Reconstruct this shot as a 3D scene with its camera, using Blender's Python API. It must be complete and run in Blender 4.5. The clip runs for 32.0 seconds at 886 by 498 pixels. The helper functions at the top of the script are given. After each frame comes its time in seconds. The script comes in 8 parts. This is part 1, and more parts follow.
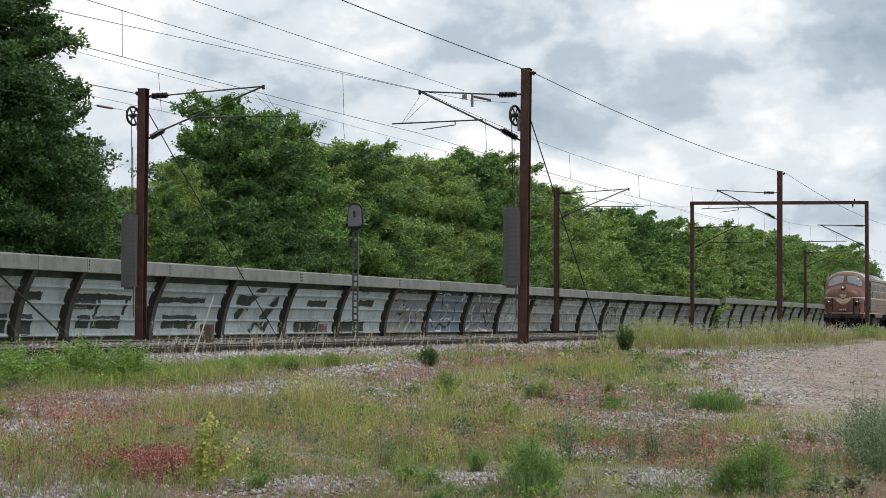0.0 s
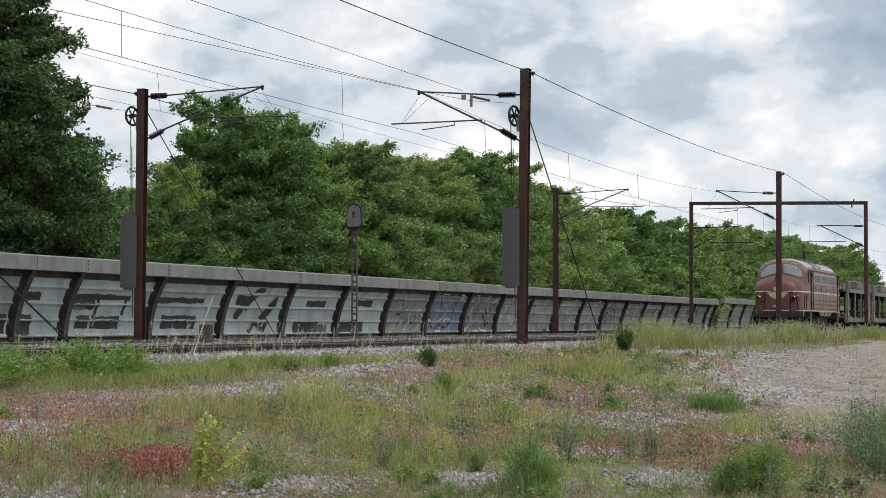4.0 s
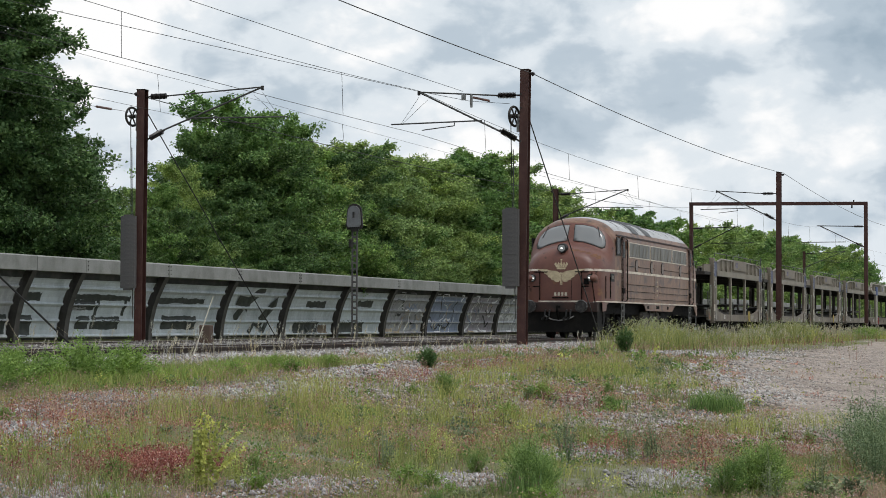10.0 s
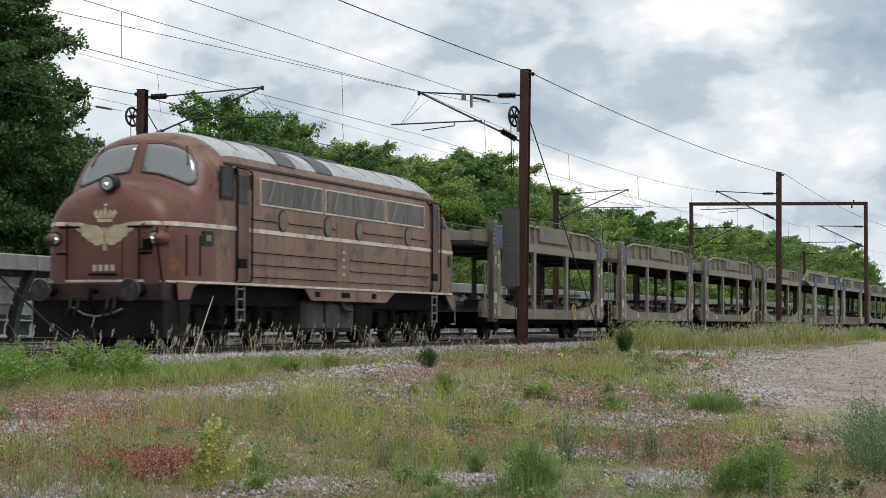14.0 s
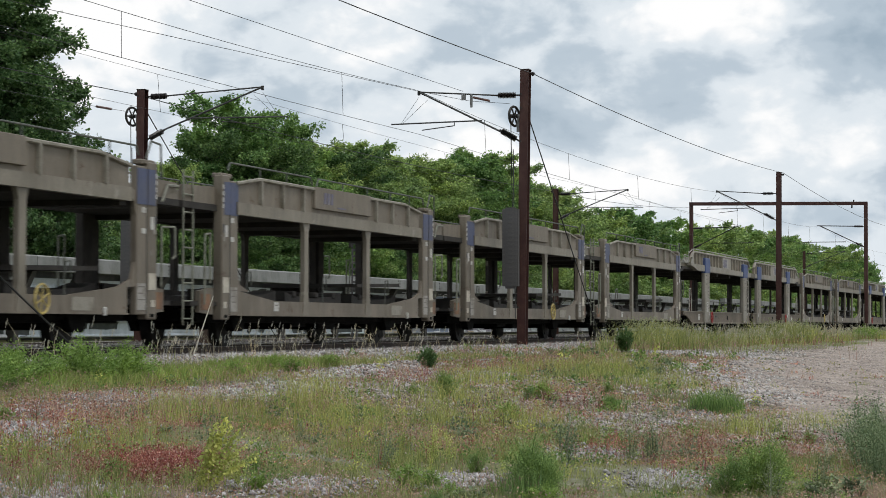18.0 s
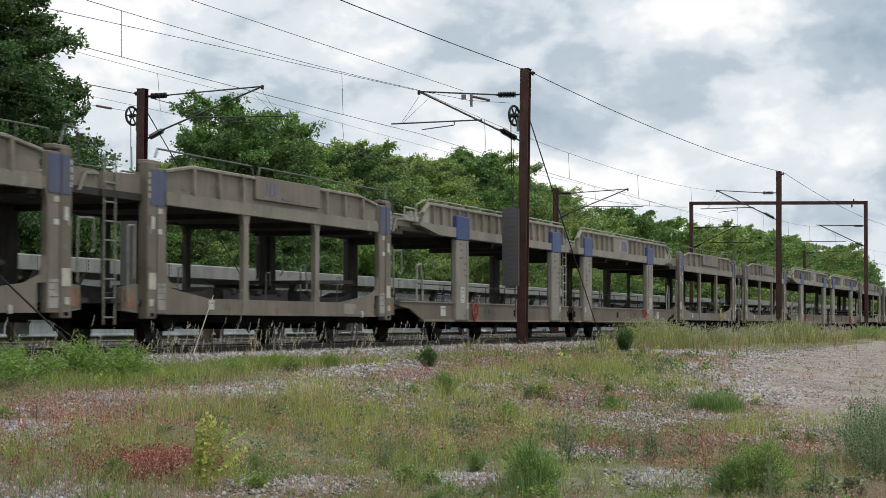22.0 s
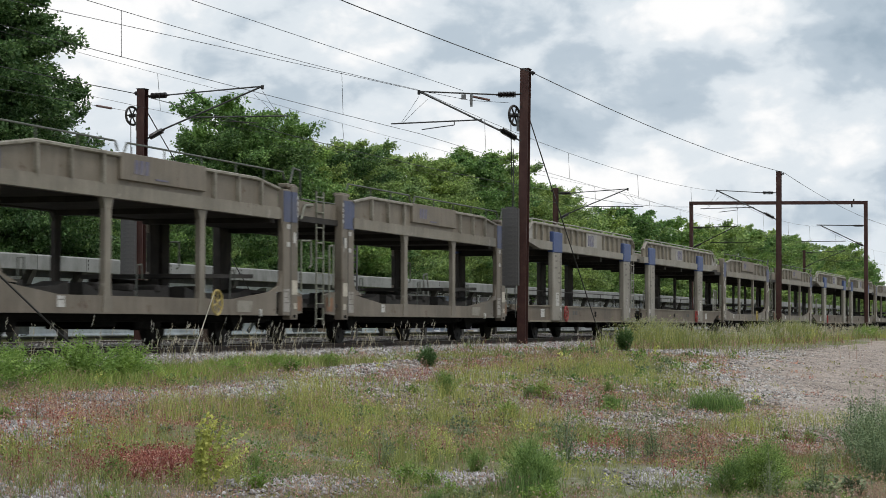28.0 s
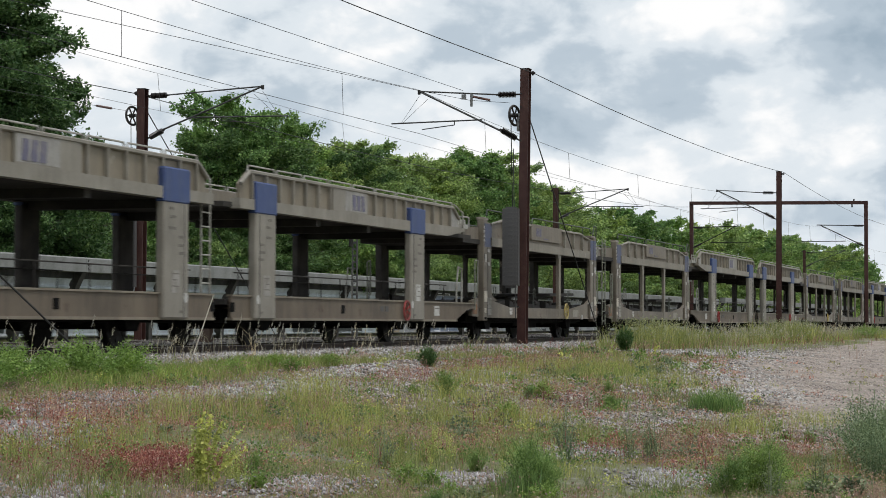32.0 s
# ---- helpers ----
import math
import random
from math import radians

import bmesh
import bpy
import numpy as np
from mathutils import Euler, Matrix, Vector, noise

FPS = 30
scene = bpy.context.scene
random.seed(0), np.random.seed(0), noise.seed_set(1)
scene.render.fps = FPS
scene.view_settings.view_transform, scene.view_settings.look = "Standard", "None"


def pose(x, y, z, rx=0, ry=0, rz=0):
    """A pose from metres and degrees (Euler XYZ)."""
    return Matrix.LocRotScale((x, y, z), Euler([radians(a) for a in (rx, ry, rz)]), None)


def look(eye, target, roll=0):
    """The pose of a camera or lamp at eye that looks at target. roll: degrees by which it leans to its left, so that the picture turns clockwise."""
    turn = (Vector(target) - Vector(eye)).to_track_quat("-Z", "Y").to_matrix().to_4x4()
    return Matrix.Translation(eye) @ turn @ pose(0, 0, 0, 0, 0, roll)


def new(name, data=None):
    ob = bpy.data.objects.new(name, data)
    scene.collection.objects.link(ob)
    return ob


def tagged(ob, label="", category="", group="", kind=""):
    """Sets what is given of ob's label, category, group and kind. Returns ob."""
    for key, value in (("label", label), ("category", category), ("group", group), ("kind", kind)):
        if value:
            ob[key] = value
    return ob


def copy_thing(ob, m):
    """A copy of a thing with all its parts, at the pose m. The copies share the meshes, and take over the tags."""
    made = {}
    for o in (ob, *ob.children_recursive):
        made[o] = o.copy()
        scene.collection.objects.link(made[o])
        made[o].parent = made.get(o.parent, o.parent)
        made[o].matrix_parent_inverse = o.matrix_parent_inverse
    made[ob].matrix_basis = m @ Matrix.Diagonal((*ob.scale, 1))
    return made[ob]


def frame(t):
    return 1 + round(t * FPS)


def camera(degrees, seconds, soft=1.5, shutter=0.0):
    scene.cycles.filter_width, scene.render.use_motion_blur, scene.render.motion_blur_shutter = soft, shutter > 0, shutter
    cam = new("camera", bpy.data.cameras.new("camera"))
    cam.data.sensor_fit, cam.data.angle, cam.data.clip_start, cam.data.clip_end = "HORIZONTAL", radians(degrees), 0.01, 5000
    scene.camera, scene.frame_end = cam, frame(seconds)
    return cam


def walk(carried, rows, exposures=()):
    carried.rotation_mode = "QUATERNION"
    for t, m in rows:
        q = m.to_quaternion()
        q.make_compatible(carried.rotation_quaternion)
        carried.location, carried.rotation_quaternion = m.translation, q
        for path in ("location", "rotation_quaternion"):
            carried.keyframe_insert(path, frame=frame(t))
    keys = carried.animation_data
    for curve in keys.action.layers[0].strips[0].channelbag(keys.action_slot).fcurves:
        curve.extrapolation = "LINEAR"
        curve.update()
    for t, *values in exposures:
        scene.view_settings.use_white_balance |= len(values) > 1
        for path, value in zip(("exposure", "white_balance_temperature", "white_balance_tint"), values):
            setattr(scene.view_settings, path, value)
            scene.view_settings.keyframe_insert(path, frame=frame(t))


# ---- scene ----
# World: metres, x along the railway (the train runs towards -x), y across it, z = 0 at rail top.
EYE = Vector((0.0, -17.32, 0.445))
YAW, TILT, LEAN = radians(72.565), radians(2.048), 0.098


def aim(dx, dy):
    """The camera's pose with its aim nudged by dx, dy (a tripod that trembles)."""
    yaw, tilt = YAW - dx / 3733, TILT + dy / 3733
    way = Vector((math.sin(yaw) * math.cos(tilt), math.cos(yaw) * math.cos(tilt), math.sin(tilt)))
    return look(EYE, EYE + way * 10, LEAN)


cam = camera(23.723, 32.0, soft=0.85, shutter=0.4)
TREMBLE = ((0, 1.5, -1.5), (0.5, 2.6, -1.5), (1, 1.5, -1.5), (2, 1.3, -1.5), (2.5, 0, -1.1), (3.5, 0, -1.1), (5.5, 0.2, 0), (6, 1.4, 0),
           (7, 0, 0), (8, 0.8, 0), (9, 0, 0), (10, 0, -0.1), (10.5, -1.2, 0), (11, -1.4, 0), (11.5, 0, 0), (13, 0, 0), (13.5, -1.4, 0),
           (14, 0, 0), (14.5, 0, 0), (16.5, 1.3, -0.2), (17, 0, -0.2), (19.5, 0, -0.2), (20, -1.4, -0.2), (21, 0, -0.7), (22, 0, -1.3),
           (22.5, -1.2, -1.3), (23, -0.2, -1.3), (24, 0, -1.5), (24.5, 1.3, -1.5), (25, 1.4, -1.5), (25.5, 0, -1.5), (27.5, 0, -1.5),
           (29.5, 0, -1.5), (30, -1.2, -1.5), (30.5, -0.2, -1.5), (32, 0.3, -1.5))
walk(cam, [(t, aim(dx, dy)) for t, dx, dy in TREMBLE])
scene.view_settings.exposure = 0.0

# ---- sky and sun ----
world = bpy.data.worlds.new("overcast_sky")
scene.world = world
world.use_nodes = True
wt = world.node_tree
for n in list(wt.nodes):
    wt.nodes.remove(n)


def wnode(kind, **props):
    n = wt.nodes.new(kind)
    for key, value in props.items():
        setattr(n, key, value)
    return n


def wmath(op, a, b=None):
    n = wnode("ShaderNodeMath", operation=op)
    for i, v in enumerate((a, b)):
        if v is None:
            continue
        if isinstance(v, (int, float)):
            n.inputs[i].default_value = v
        else:
            wt.links.new(v, n.inputs[i])
    return n.outputs[0]


SUN_UP, SUN_ROUND = radians(66), radians(200)
nishita = wnode("ShaderNodeTexSky", sky_type="NISHITA", sun_disc=False, sun_elevation=SUN_UP, sun_rotation=SUN_ROUND)
coord = wnode("ShaderNodeTexCoord")
flat = wnode("ShaderNodeVectorMath", operation="MULTIPLY")
wt.links.new(coord.outputs["Generated"], flat.inputs[0])
flat.inputs[1].default_value = (1, 1, 1.7)


def cloud_noise(scale, detail, shift):
    m = wnode("ShaderNodeMapping")
    m.inputs["Location"].default_value = shift
    wt.links.new(flat.outputs[0], m.inputs[0])
    n = wnode("ShaderNodeTexNoise")
    n.inputs["Scale"].default_value, n.inputs["Detail"].default_value, n.inputs["Roughness"].default_value = scale, detail, 0.52
    n.inputs["Distortion"].default_value = 0.25
    wt.links.new(m.outputs[0], n.inputs["Vector"])
    return n.outputs["Fac"]


def wramp(fac, stops):
    r = wnode("ShaderNodeValToRGB")
    r.color_ramp.interpolation = "EASE"
    while len(r.color_ramp.elements) < len(stops):
        r.color_ramp.elements.new(0.5)
    for e, (p, c) in zip(r.color_ramp.elements, stops):
        e.position, e.color = p, (*c, 1)
    wt.links.new(fac, r.inputs[0])
    return r.outputs[0]


def toward(azimuth, up):
    a, e = radians(azimuth), radians(up)
    return (math.sin(a) * math.cos(e), math.cos(a) * math.cos(e), math.sin(e) * 1.7)


def cloud_mass(azimuth, up, wide, amount):
    """A broad soft cloud mass (or a thin place) in one part of the sky; all of them are stirred by the same noise."""
    d = wnode("ShaderNodeVectorMath", operation="DISTANCE")
    wt.links.new(stirred, d.inputs[0])
    d.inputs[1].default_value = toward(azimuth, up)
    r = wnode("ShaderNodeMapRange", interpolation_type="SMOOTHSTEP")
    r.inputs["From Min"].default_value, r.inputs["From Max"].default_value = 0.0, wide
    r.inputs["To Min"].default_value, r.inputs["To Max"].default_value = amount, 0.0
    wt.links.new(d.outputs["Value"], r.inputs["Value"])
    return r.outputs["Result"]


stir = wnode("ShaderNodeTexNoise")
stir.inputs["Scale"].default_value, stir.inputs["Detail"].default_value = 9.0, 5
wt.links.new(coord.outputs["Generated"], stir.inputs["Vector"])
stir_mid = wnode("ShaderNodeVectorMath", operation="SUBTRACT")
wt.links.new(stir.outputs["Color"], stir_mid.inputs[0])
stir_mid.inputs[1].default_value = (0.5, 0.5, 0.5)
stir_small = wnode("ShaderNodeVectorMath", operation="SCALE")
wt.links.new(stir_mid.outputs[0], stir_small.inputs[0])
stir_small.inputs["Scale"].default_value = 0.11
stir_sum = wnode("ShaderNodeVectorMath", operation="ADD")
wt.links.new(flat.outputs[0], stir_sum.inputs[0])
wt.links.new(stir_small.outputs[0], stir_sum.inputs[1])
stirred = stir_sum.outputs[0]
body_fac = wmath("ADD", wmath("MULTIPLY", cloud_noise(6.0, 5, (3.1, 1.7, 0)), 0.42),
                 wmath("ADD", wmath("MULTIPLY", cloud_noise(15.0, 6, (8.0, 2.0, 0)), 0.36), wmath("MULTIPLY", cloud_noise(38.0, 6, (2.0, 5.0, 0)), 0.24)))
for mass in ((82.3, 4.8, 0.08, 0.11), (77.4, 6.4, 0.07, -0.06), (75.5, 6.0, 0.05, -0.10), (68.6, 5.6, 0.06, -0.15), (64.0, 8.2, 0.05, 0.16), (69.6, 8.2, 0.05, 0.12), (74.0, 4.2, 0.05, 0.12),
             (66.5, 5.6, 0.025, 0.12), (85.5, 8.2, 0.05, -0.10), (76.6, 5.3, 0.045, -0.09), (83.3, 7.2, 0.045, -0.13), (79.8, 8.3, 0.04, 0.12), (81.6, 5.3, 0.04, 0.06), (80.0, 6.9, 0.035, -0.05), (66.0, 3.2, 0.05, -0.10), (73.0, 7.4, 0.04, -0.05)):
    body_fac = wmath("ADD", body_fac, cloud_mass(*mass))
clouds = wramp(body_fac, ((0.32, (0.36, 0.45, 0.535)), (0.43, (0.50, 0.585, 0.665)), (0.52, (0.75, 0.81, 0.86)), (0.61, (1.0, 1.0, 1.0))))
cover = wramp(cloud_noise(4.0, 4, (1.0, 9.0, 0)), ((0.24, (0, 0, 0)), (0.36, (1, 1, 1))))
dim = wnode("ShaderNodeMix", data_type="RGBA", blend_type="MULTIPLY")
dim.inputs["Factor"].default_value = 1.0
wt.links.new(nishita.outputs[0], dim.inputs["A"])
dim.inputs["B"].default_value = (0.11, 0.11, 0.11, 1)
mixed = wnode("ShaderNodeMix", data_type="RGBA")
wt.links.new(cover, mixed.inputs["Factor"])
wt.links.new(dim.outputs["Result"], mixed.inputs["A"])
wt.links.new(clouds, mixed.inputs["B"])
back = wnode("ShaderNodeBackground")
back.inputs["Strength"].default_value = 1.0
wt.links.new(mixed.outputs["Result"], back.inputs["Color"])
wout = wnode("ShaderNodeOutputWorld")
wt.links.new(back.outputs[0], wout.inputs["Surface"])

sun = new("sun", bpy.data.lights.new("sun", "SUN"))
sun.data.energy, sun.data.angle, sun.data.color = 1.5, radians(14), (1.0, 0.965, 0.945)
sun_from = Vector((math.sin(SUN_ROUND) * math.cos(SUN_UP), math.cos(SUN_ROUND) * math.cos(SUN_UP), math.sin(SUN_UP)))
sun.matrix_world = look(sun_from * 100, (0, 0, 0))

# ---- mesh helpers ----


def mesh_of(bm, name, *mats):
    me = bpy.data.meshes.new(name)
    bmesh.ops.recalc_face_normals(bm, faces=bm.faces)
    bm.to_mesh(me)
    bm.free()
    for m in mats:
        me.materials.append(m)
    return me


def part(name, bm, material, parent=None, label="", smooth=False, at=None):
    ob = new(name, mesh_of(bm, name, material))
    if smooth:
        ob.data.shade_smooth()
    if parent is not None:
        ob.parent = parent
    if at is not None:
        ob.matrix_basis = at
    if label:
        ob["label"] = label
    return ob


def again(name, me, parent, at, label=""):
    """One more part on a mesh that is there already."""
    ob = new(name, me)
    ob.parent, ob.matrix_basis = parent, at
    if label:
        ob["label"] = label
    return ob


def thing(name, at=None, **tags):
    ob = new(name)
    ob.empty_display_size = 0.2
    if at is not None:
        ob.matrix_basis = at
    return tagged(ob, **tags)


def box(bm, x0, x1, y0, y1, z0, z1, bevel=0.0):
    m = Matrix.LocRotScale(((x0 + x1) / 2, (y0 + y1) / 2, (z0 + z1) / 2), None, (abs(x1 - x0), abs(y1 - y0), abs(z1 - z0)))
    vs = bmesh.ops.create_cube(bm, size=1, matrix=m)["verts"]
    if bevel:
        es = list({e for v in vs for e in v.link_edges})
        bmesh.ops.bevel(bm, geom=es, offset=bevel, segments=1, affect="EDGES")
    return bm


def boxes(*rows, bevel=0.0):
    bm = bmesh.new()
    for r in rows:
        box(bm, *r, bevel=bevel)
    return bm


def rod(bm, p, q, r, n=8, r2=None):
    p, q = Vector(p), Vector(q)
    turn = (q - p).to_track_quat("Z", "Y").to_matrix().to_4x4()
    bmesh.ops.create_cone(bm, cap_ends=True, segments=n, radius1=r, radius2=r if r2 is None else r2, depth=(q - p).length,
                          matrix=Matrix.Translation((p + q) / 2) @ turn)
    return bm


def rods(points, r, n=6):
    bm = bmesh.new()
    for p, q in zip(points, points[1:]):
        rod(bm, p, q, r, n)
    return bm


def slab(bm, outline, axis, a, b):
    """Extrude a flat outline (pairs) along an axis from a to b. axis y: pairs are x, z; axis x: y, z; axis z: x, y."""
    put = {"y": lambda p, k: (p[0], k, p[1]), "x": lambda p, k: (k, p[0], p[1]), "z": lambda p, k: (p[0], p[1], k)}[axis]
    lo = [bm.verts.new(put(p, a)) for p in outline]
    hi = [bm.verts.new(put(p, b)) for p in outline]
    n = len(outline)
    bm.faces.new(lo), bm.faces.new(hi[::-1])
    for i in range(n):
        bm.faces.new((lo[i], lo[(i + 1) % n], hi[(i + 1) % n], hi[i]))
    return bm


def slabs(outline, axis, a, b):
    return slab(bmesh.new(), outline, axis, a, b)


def ring(bm, m, R, r, n=20, k=6):
    """A torus of radius R and thickness r about the z axis of m."""
    vs = []
    for i in range(n):
        a = 2 * math.pi * i / n
        vs.append([bm.verts.new(m @ Vector(((R + r * math.cos(2 * math.pi * j / k)) * math.cos(a), (R + r * math.cos(2 * math.pi * j / k)) * math.sin(a),
                                            r * math.sin(2 * math.pi * j / k)))) for j in range(k)])
    for i in range(n):
        for j in range(k):
            bm.faces.new((vs[i][j], vs[(i + 1) % n][j], vs[(i + 1) % n][(j + 1) % k], vs[i][(j + 1) % k]))
    return bm


def fast_mesh(name, verts, faces, material):
    """A mesh from arrays; faces all have the same number of corners."""
    me = bpy.data.meshes.new(name)
    verts, faces = np.asarray(verts, dtype=np.float32).reshape(-1, 3), np.asarray(faces, dtype=np.int32)
    me.vertices.add(len(verts))
    me.vertices.foreach_set("co", verts.ravel())
    k = faces.shape[1]
    me.loops.add(faces.size)
    me.loops.foreach_set("vertex_index", faces.ravel())
    me.polygons.add(len(faces))
    me.polygons.foreach_set("loop_start", np.arange(0, faces.size, k, dtype=np.int32))
    me.update(calc_edges=True)
    me.materials.append(material)
    return me


# ---- materials ----


def bare(name):
    m = bpy.data.materials.new(name)
    m.use_nodes = True
    return m, m.node_tree, m.node_tree.nodes["Principled BSDF"]


def tnoise(nt, vec, scale, detail=5, rough=0.6):
    n = nt.nodes.new("ShaderNodeTexNoise")
    n.inputs["Scale"].default_value, n.inputs["Detail"].default_value, n.inputs["Roughness"].default_value = scale, detail, rough
    nt.links.new(vec, n.inputs["Vector"])
    return n.outputs["Fac"]


def tramp(nt, fac, stops):
    r = nt.nodes.new("ShaderNodeValToRGB")
    while len(r.color_ramp.elements) < len(stops):
        r.color_ramp.elements.new(0.5)
    for e, (p, c) in zip(r.color_ramp.elements, stops):
        e.position, e.color = p, ((*c, 1) if isinstance(c, tuple) else (c, c, c, 1))
    nt.links.new(fac, r.inputs[0])
    return r.outputs[0]


def tmix(nt, fac, a, b, blend="MIX"):
    n = nt.nodes.new("ShaderNodeMix")
    n.data_type, n.blend_type = "RGBA", blend
    for key, v in (("Factor", fac), ("A", a), ("B", b)):
        sock = n.inputs[key] if key == "Factor" else [s for s in n.inputs if s.name == key and s.type == "RGBA"][0]
        if isinstance(v, (int, float)):
            sock.default_value = v
        elif isinstance(v, tuple):
            sock.default_value = (*v, 1)
        else:
            nt.links.new(v, sock)
    return [s for s in n.outputs if s.type == "RGBA"][0]


def surface(name, colour, worn=None, scale=1.5, amount=(0.45, 0.65), rough=0.6, metal=0.0, grain=0.18, grain_scale=40.0, bump=0.15, streak=0.0,
            rnd=0.0, stretch=(1, 1, 1), spots=None, gloss=0.4):
    """Paint, metal or stone: a base colour with a worn one in patches, fine grain, streaks that run down, and relief."""
    m, nt, bsdf = bare(name)
    tc = nt.nodes.new("ShaderNodeTexCoord")
    mp = nt.nodes.new("ShaderNodeMapping")
    mp.inputs["Scale"].default_value = stretch
    nt.links.new(tc.outputs["Object"], mp.inputs[0])
    vec = mp.outputs[0]
    info = nt.nodes.new("ShaderNodeObjectInfo")
    if rnd:
        add = nt.nodes.new("ShaderNodeVectorMath")
        add.operation = "ADD"
        nt.links.new(vec, add.inputs[0])
        nt.links.new(info.outputs["Random"], add.inputs[1])
        vec = add.outputs[0]
    col = colour
    if worn:
        col = tmix(nt, tramp(nt, tnoise(nt, vec, scale, 7), ((amount[0], 0.0), (amount[1], 1.0))), colour, worn)
    for tone, often, level in ((spots,) if spots and isinstance(spots[1], (int, float)) else spots or ()):
        col = tmix(nt, tramp(nt, tnoise(nt, vec, often, 6, 0.7), ((level, 0.0), (level + 0.07, 1.0))), col, tone)
    if streak:
        sm = nt.nodes.new("ShaderNodeMapping")
        sm.inputs["Scale"].default_value = (4.5, 4.5, 0.6)
        nt.links.new(vec, sm.inputs[0])
        dark = tramp(nt, tnoise(nt, sm.outputs[0], 1.0, 8, 0.7), ((0.40, 1.0), (0.72, 1.0 - streak)))
        col = tmix(nt, 1.0, col, dark, "MULTIPLY")
    fine = tnoise(nt, vec, grain_scale, 4, 0.7)
    col = tmix(nt, 1.0, col, tramp(nt, fine, ((0.3, 1.0 - grain), (0.7, 1.0 + grain))), "MULTIPLY")
    if rnd:
        col = tmix(nt, 1.0, col, tramp(nt, info.outputs["Random"], ((0.0, 1.0 - rnd), (1.0, 1.0 + rnd))), "MULTIPLY")
    nt.links.new(col, bsdf.inputs["Base Color"])
    bsdf.inputs["Metallic"].default_value = metal
    bsdf.inputs["Specular IOR Level"].default_value = gloss
    rr = nt.nodes.new("ShaderNodeMapRange")
    rr.inputs["To Min"].default_value, rr.inputs["To Max"].default_value = max(rough - 0.12, 0.05), min(rough + 0.12, 1)
    nt.links.new(fine, rr.inputs[0])
    nt.links.new(rr.outputs[0], bsdf.inputs["Roughness"])
    if bump:
        b = nt.nodes.new("ShaderNodeBump")
        b.inputs["Strength"].default_value, b.inputs["Distance"].default_value = bump, 0.02
        nt.links.new(fine, b.inputs["Height"])
        nt.links.new(b.outputs[0], bsdf.inputs["Normal"])
    return m


def leafage(name, stops, rough=0.55, see_through=0.3, patch=0.9, deep=1.0):
    """Leaves and blades: every one its own shade; light shines through a little."""
    m, nt, bsdf = bare(name)
    geo = nt.nodes.new("ShaderNodeNewGeometry")
    info = nt.nodes.new("ShaderNodeObjectInfo")
    col = tramp(nt, geo.outputs["Random Per Island"], stops)
    col = tmix(nt, 1.0, col, tramp(nt, info.outputs["Random"], ((0.0, (0.80, 0.84, 0.86)), (0.5, (1.0, 1.0, 1.0)), (1.0, (1.14, 1.07, 0.95)))), "MULTIPLY")
    tc = nt.nodes.new("ShaderNodeTexCoord")
    col = tmix(nt, 1.0, col, tramp(nt, tnoise(nt, tc.outputs["Object"], patch, 3, 0.6), ((0.3, tuple(1 - deep * k for k in (0.34, 0.28, 0.2))), (0.5, (1.0, 1.0, 1.0)), (0.7, tuple(1 + deep * k for k in (0.3, 0.22, 0.0))))), "MULTIPLY")
    nt.links.new(col, bsdf.inputs["Base Color"])
    bsdf.inputs["Roughness"].default_value = rough
    bsdf.inputs["Specular IOR Level"].default_value = 0.25
    tr = nt.nodes.new("ShaderNodeBsdfTranslucent")
    nt.links.new(col, tr.inputs[0])
    mx = nt.nodes.new("ShaderNodeMixShader")
    mx.inputs[0].default_value = see_through
    nt.links.new(bsdf.outputs[0], mx.inputs[1])
    nt.links.new(tr.outputs[0], mx.inputs[2])
    nt.links.new(mx.outputs[0], nt.nodes["Material Output"].inputs["Surface"])
    return m


def pane(name, tint=(0.75, 0.85, 0.85), rough=0.03, alpha=0.35):
    m, nt, bsdf = bare(name)
    bsdf.inputs["Base Color"].default_value = (*tint, 1)
    bsdf.inputs["Roughness"].default_value = rough
    bsdf.inputs["Specular IOR Level"].default_value = 0.8
    clear = nt.nodes.new("ShaderNodeBsdfTransparent")
    mx = nt.nodes.new("ShaderNodeMixShader")
    mx.inputs[0].default_value = alpha
    nt.links.new(clear.outputs[0], mx.inputs[1])
    nt.links.new(bsdf.outputs[0], mx.inputs[2])
    nt.links.new(mx.outputs[0], nt.nodes["Material Output"].inputs["Surface"])
    return m


def glow(name, colour, strength):
    m, nt, bsdf = bare(name)
    bsdf.inputs["Base Color"].default_value = (*colour, 1)
    bsdf.inputs["Emission Color"].default_value = (*colour, 1)
    bsdf.inputs["Emission Strength"].default_value = strength
    return m


RUST_RED = surface("rust_red_steel", (0.052, 0.017, 0.013), (0.078, 0.034, 0.025), 2.5, rough=0.6, streak=0.3)
DARK_STEEL = surface("dark_steel", (0.025, 0.024, 0.023), (0.06, 0.05, 0.042), 6, rough=0.55, metal=0.3)
GALV = surface("galvanised_steel", (0.24, 0.24, 0.235), (0.16, 0.155, 0.15), 8, rough=0.5, metal=0.5)
WIRE = surface("wire_copper_dark", (0.035, 0.035, 0.033), rough=0.5, metal=0.6, bump=0)
INSUL = surface("brown_insulator", (0.018, 0.013, 0.012), rough=0.3, bump=0)
WEIGHT = surface("weight_grey", (0.085, 0.082, 0.082), (0.11, 0.104, 0.10), 3, rough=0.8, streak=0.2)
CONCRETE = surface("concrete_cap", (0.26, 0.265, 0.25), (0.19, 0.195, 0.18), 1.2, rough=0.85, streak=0.14, rnd=0.06)
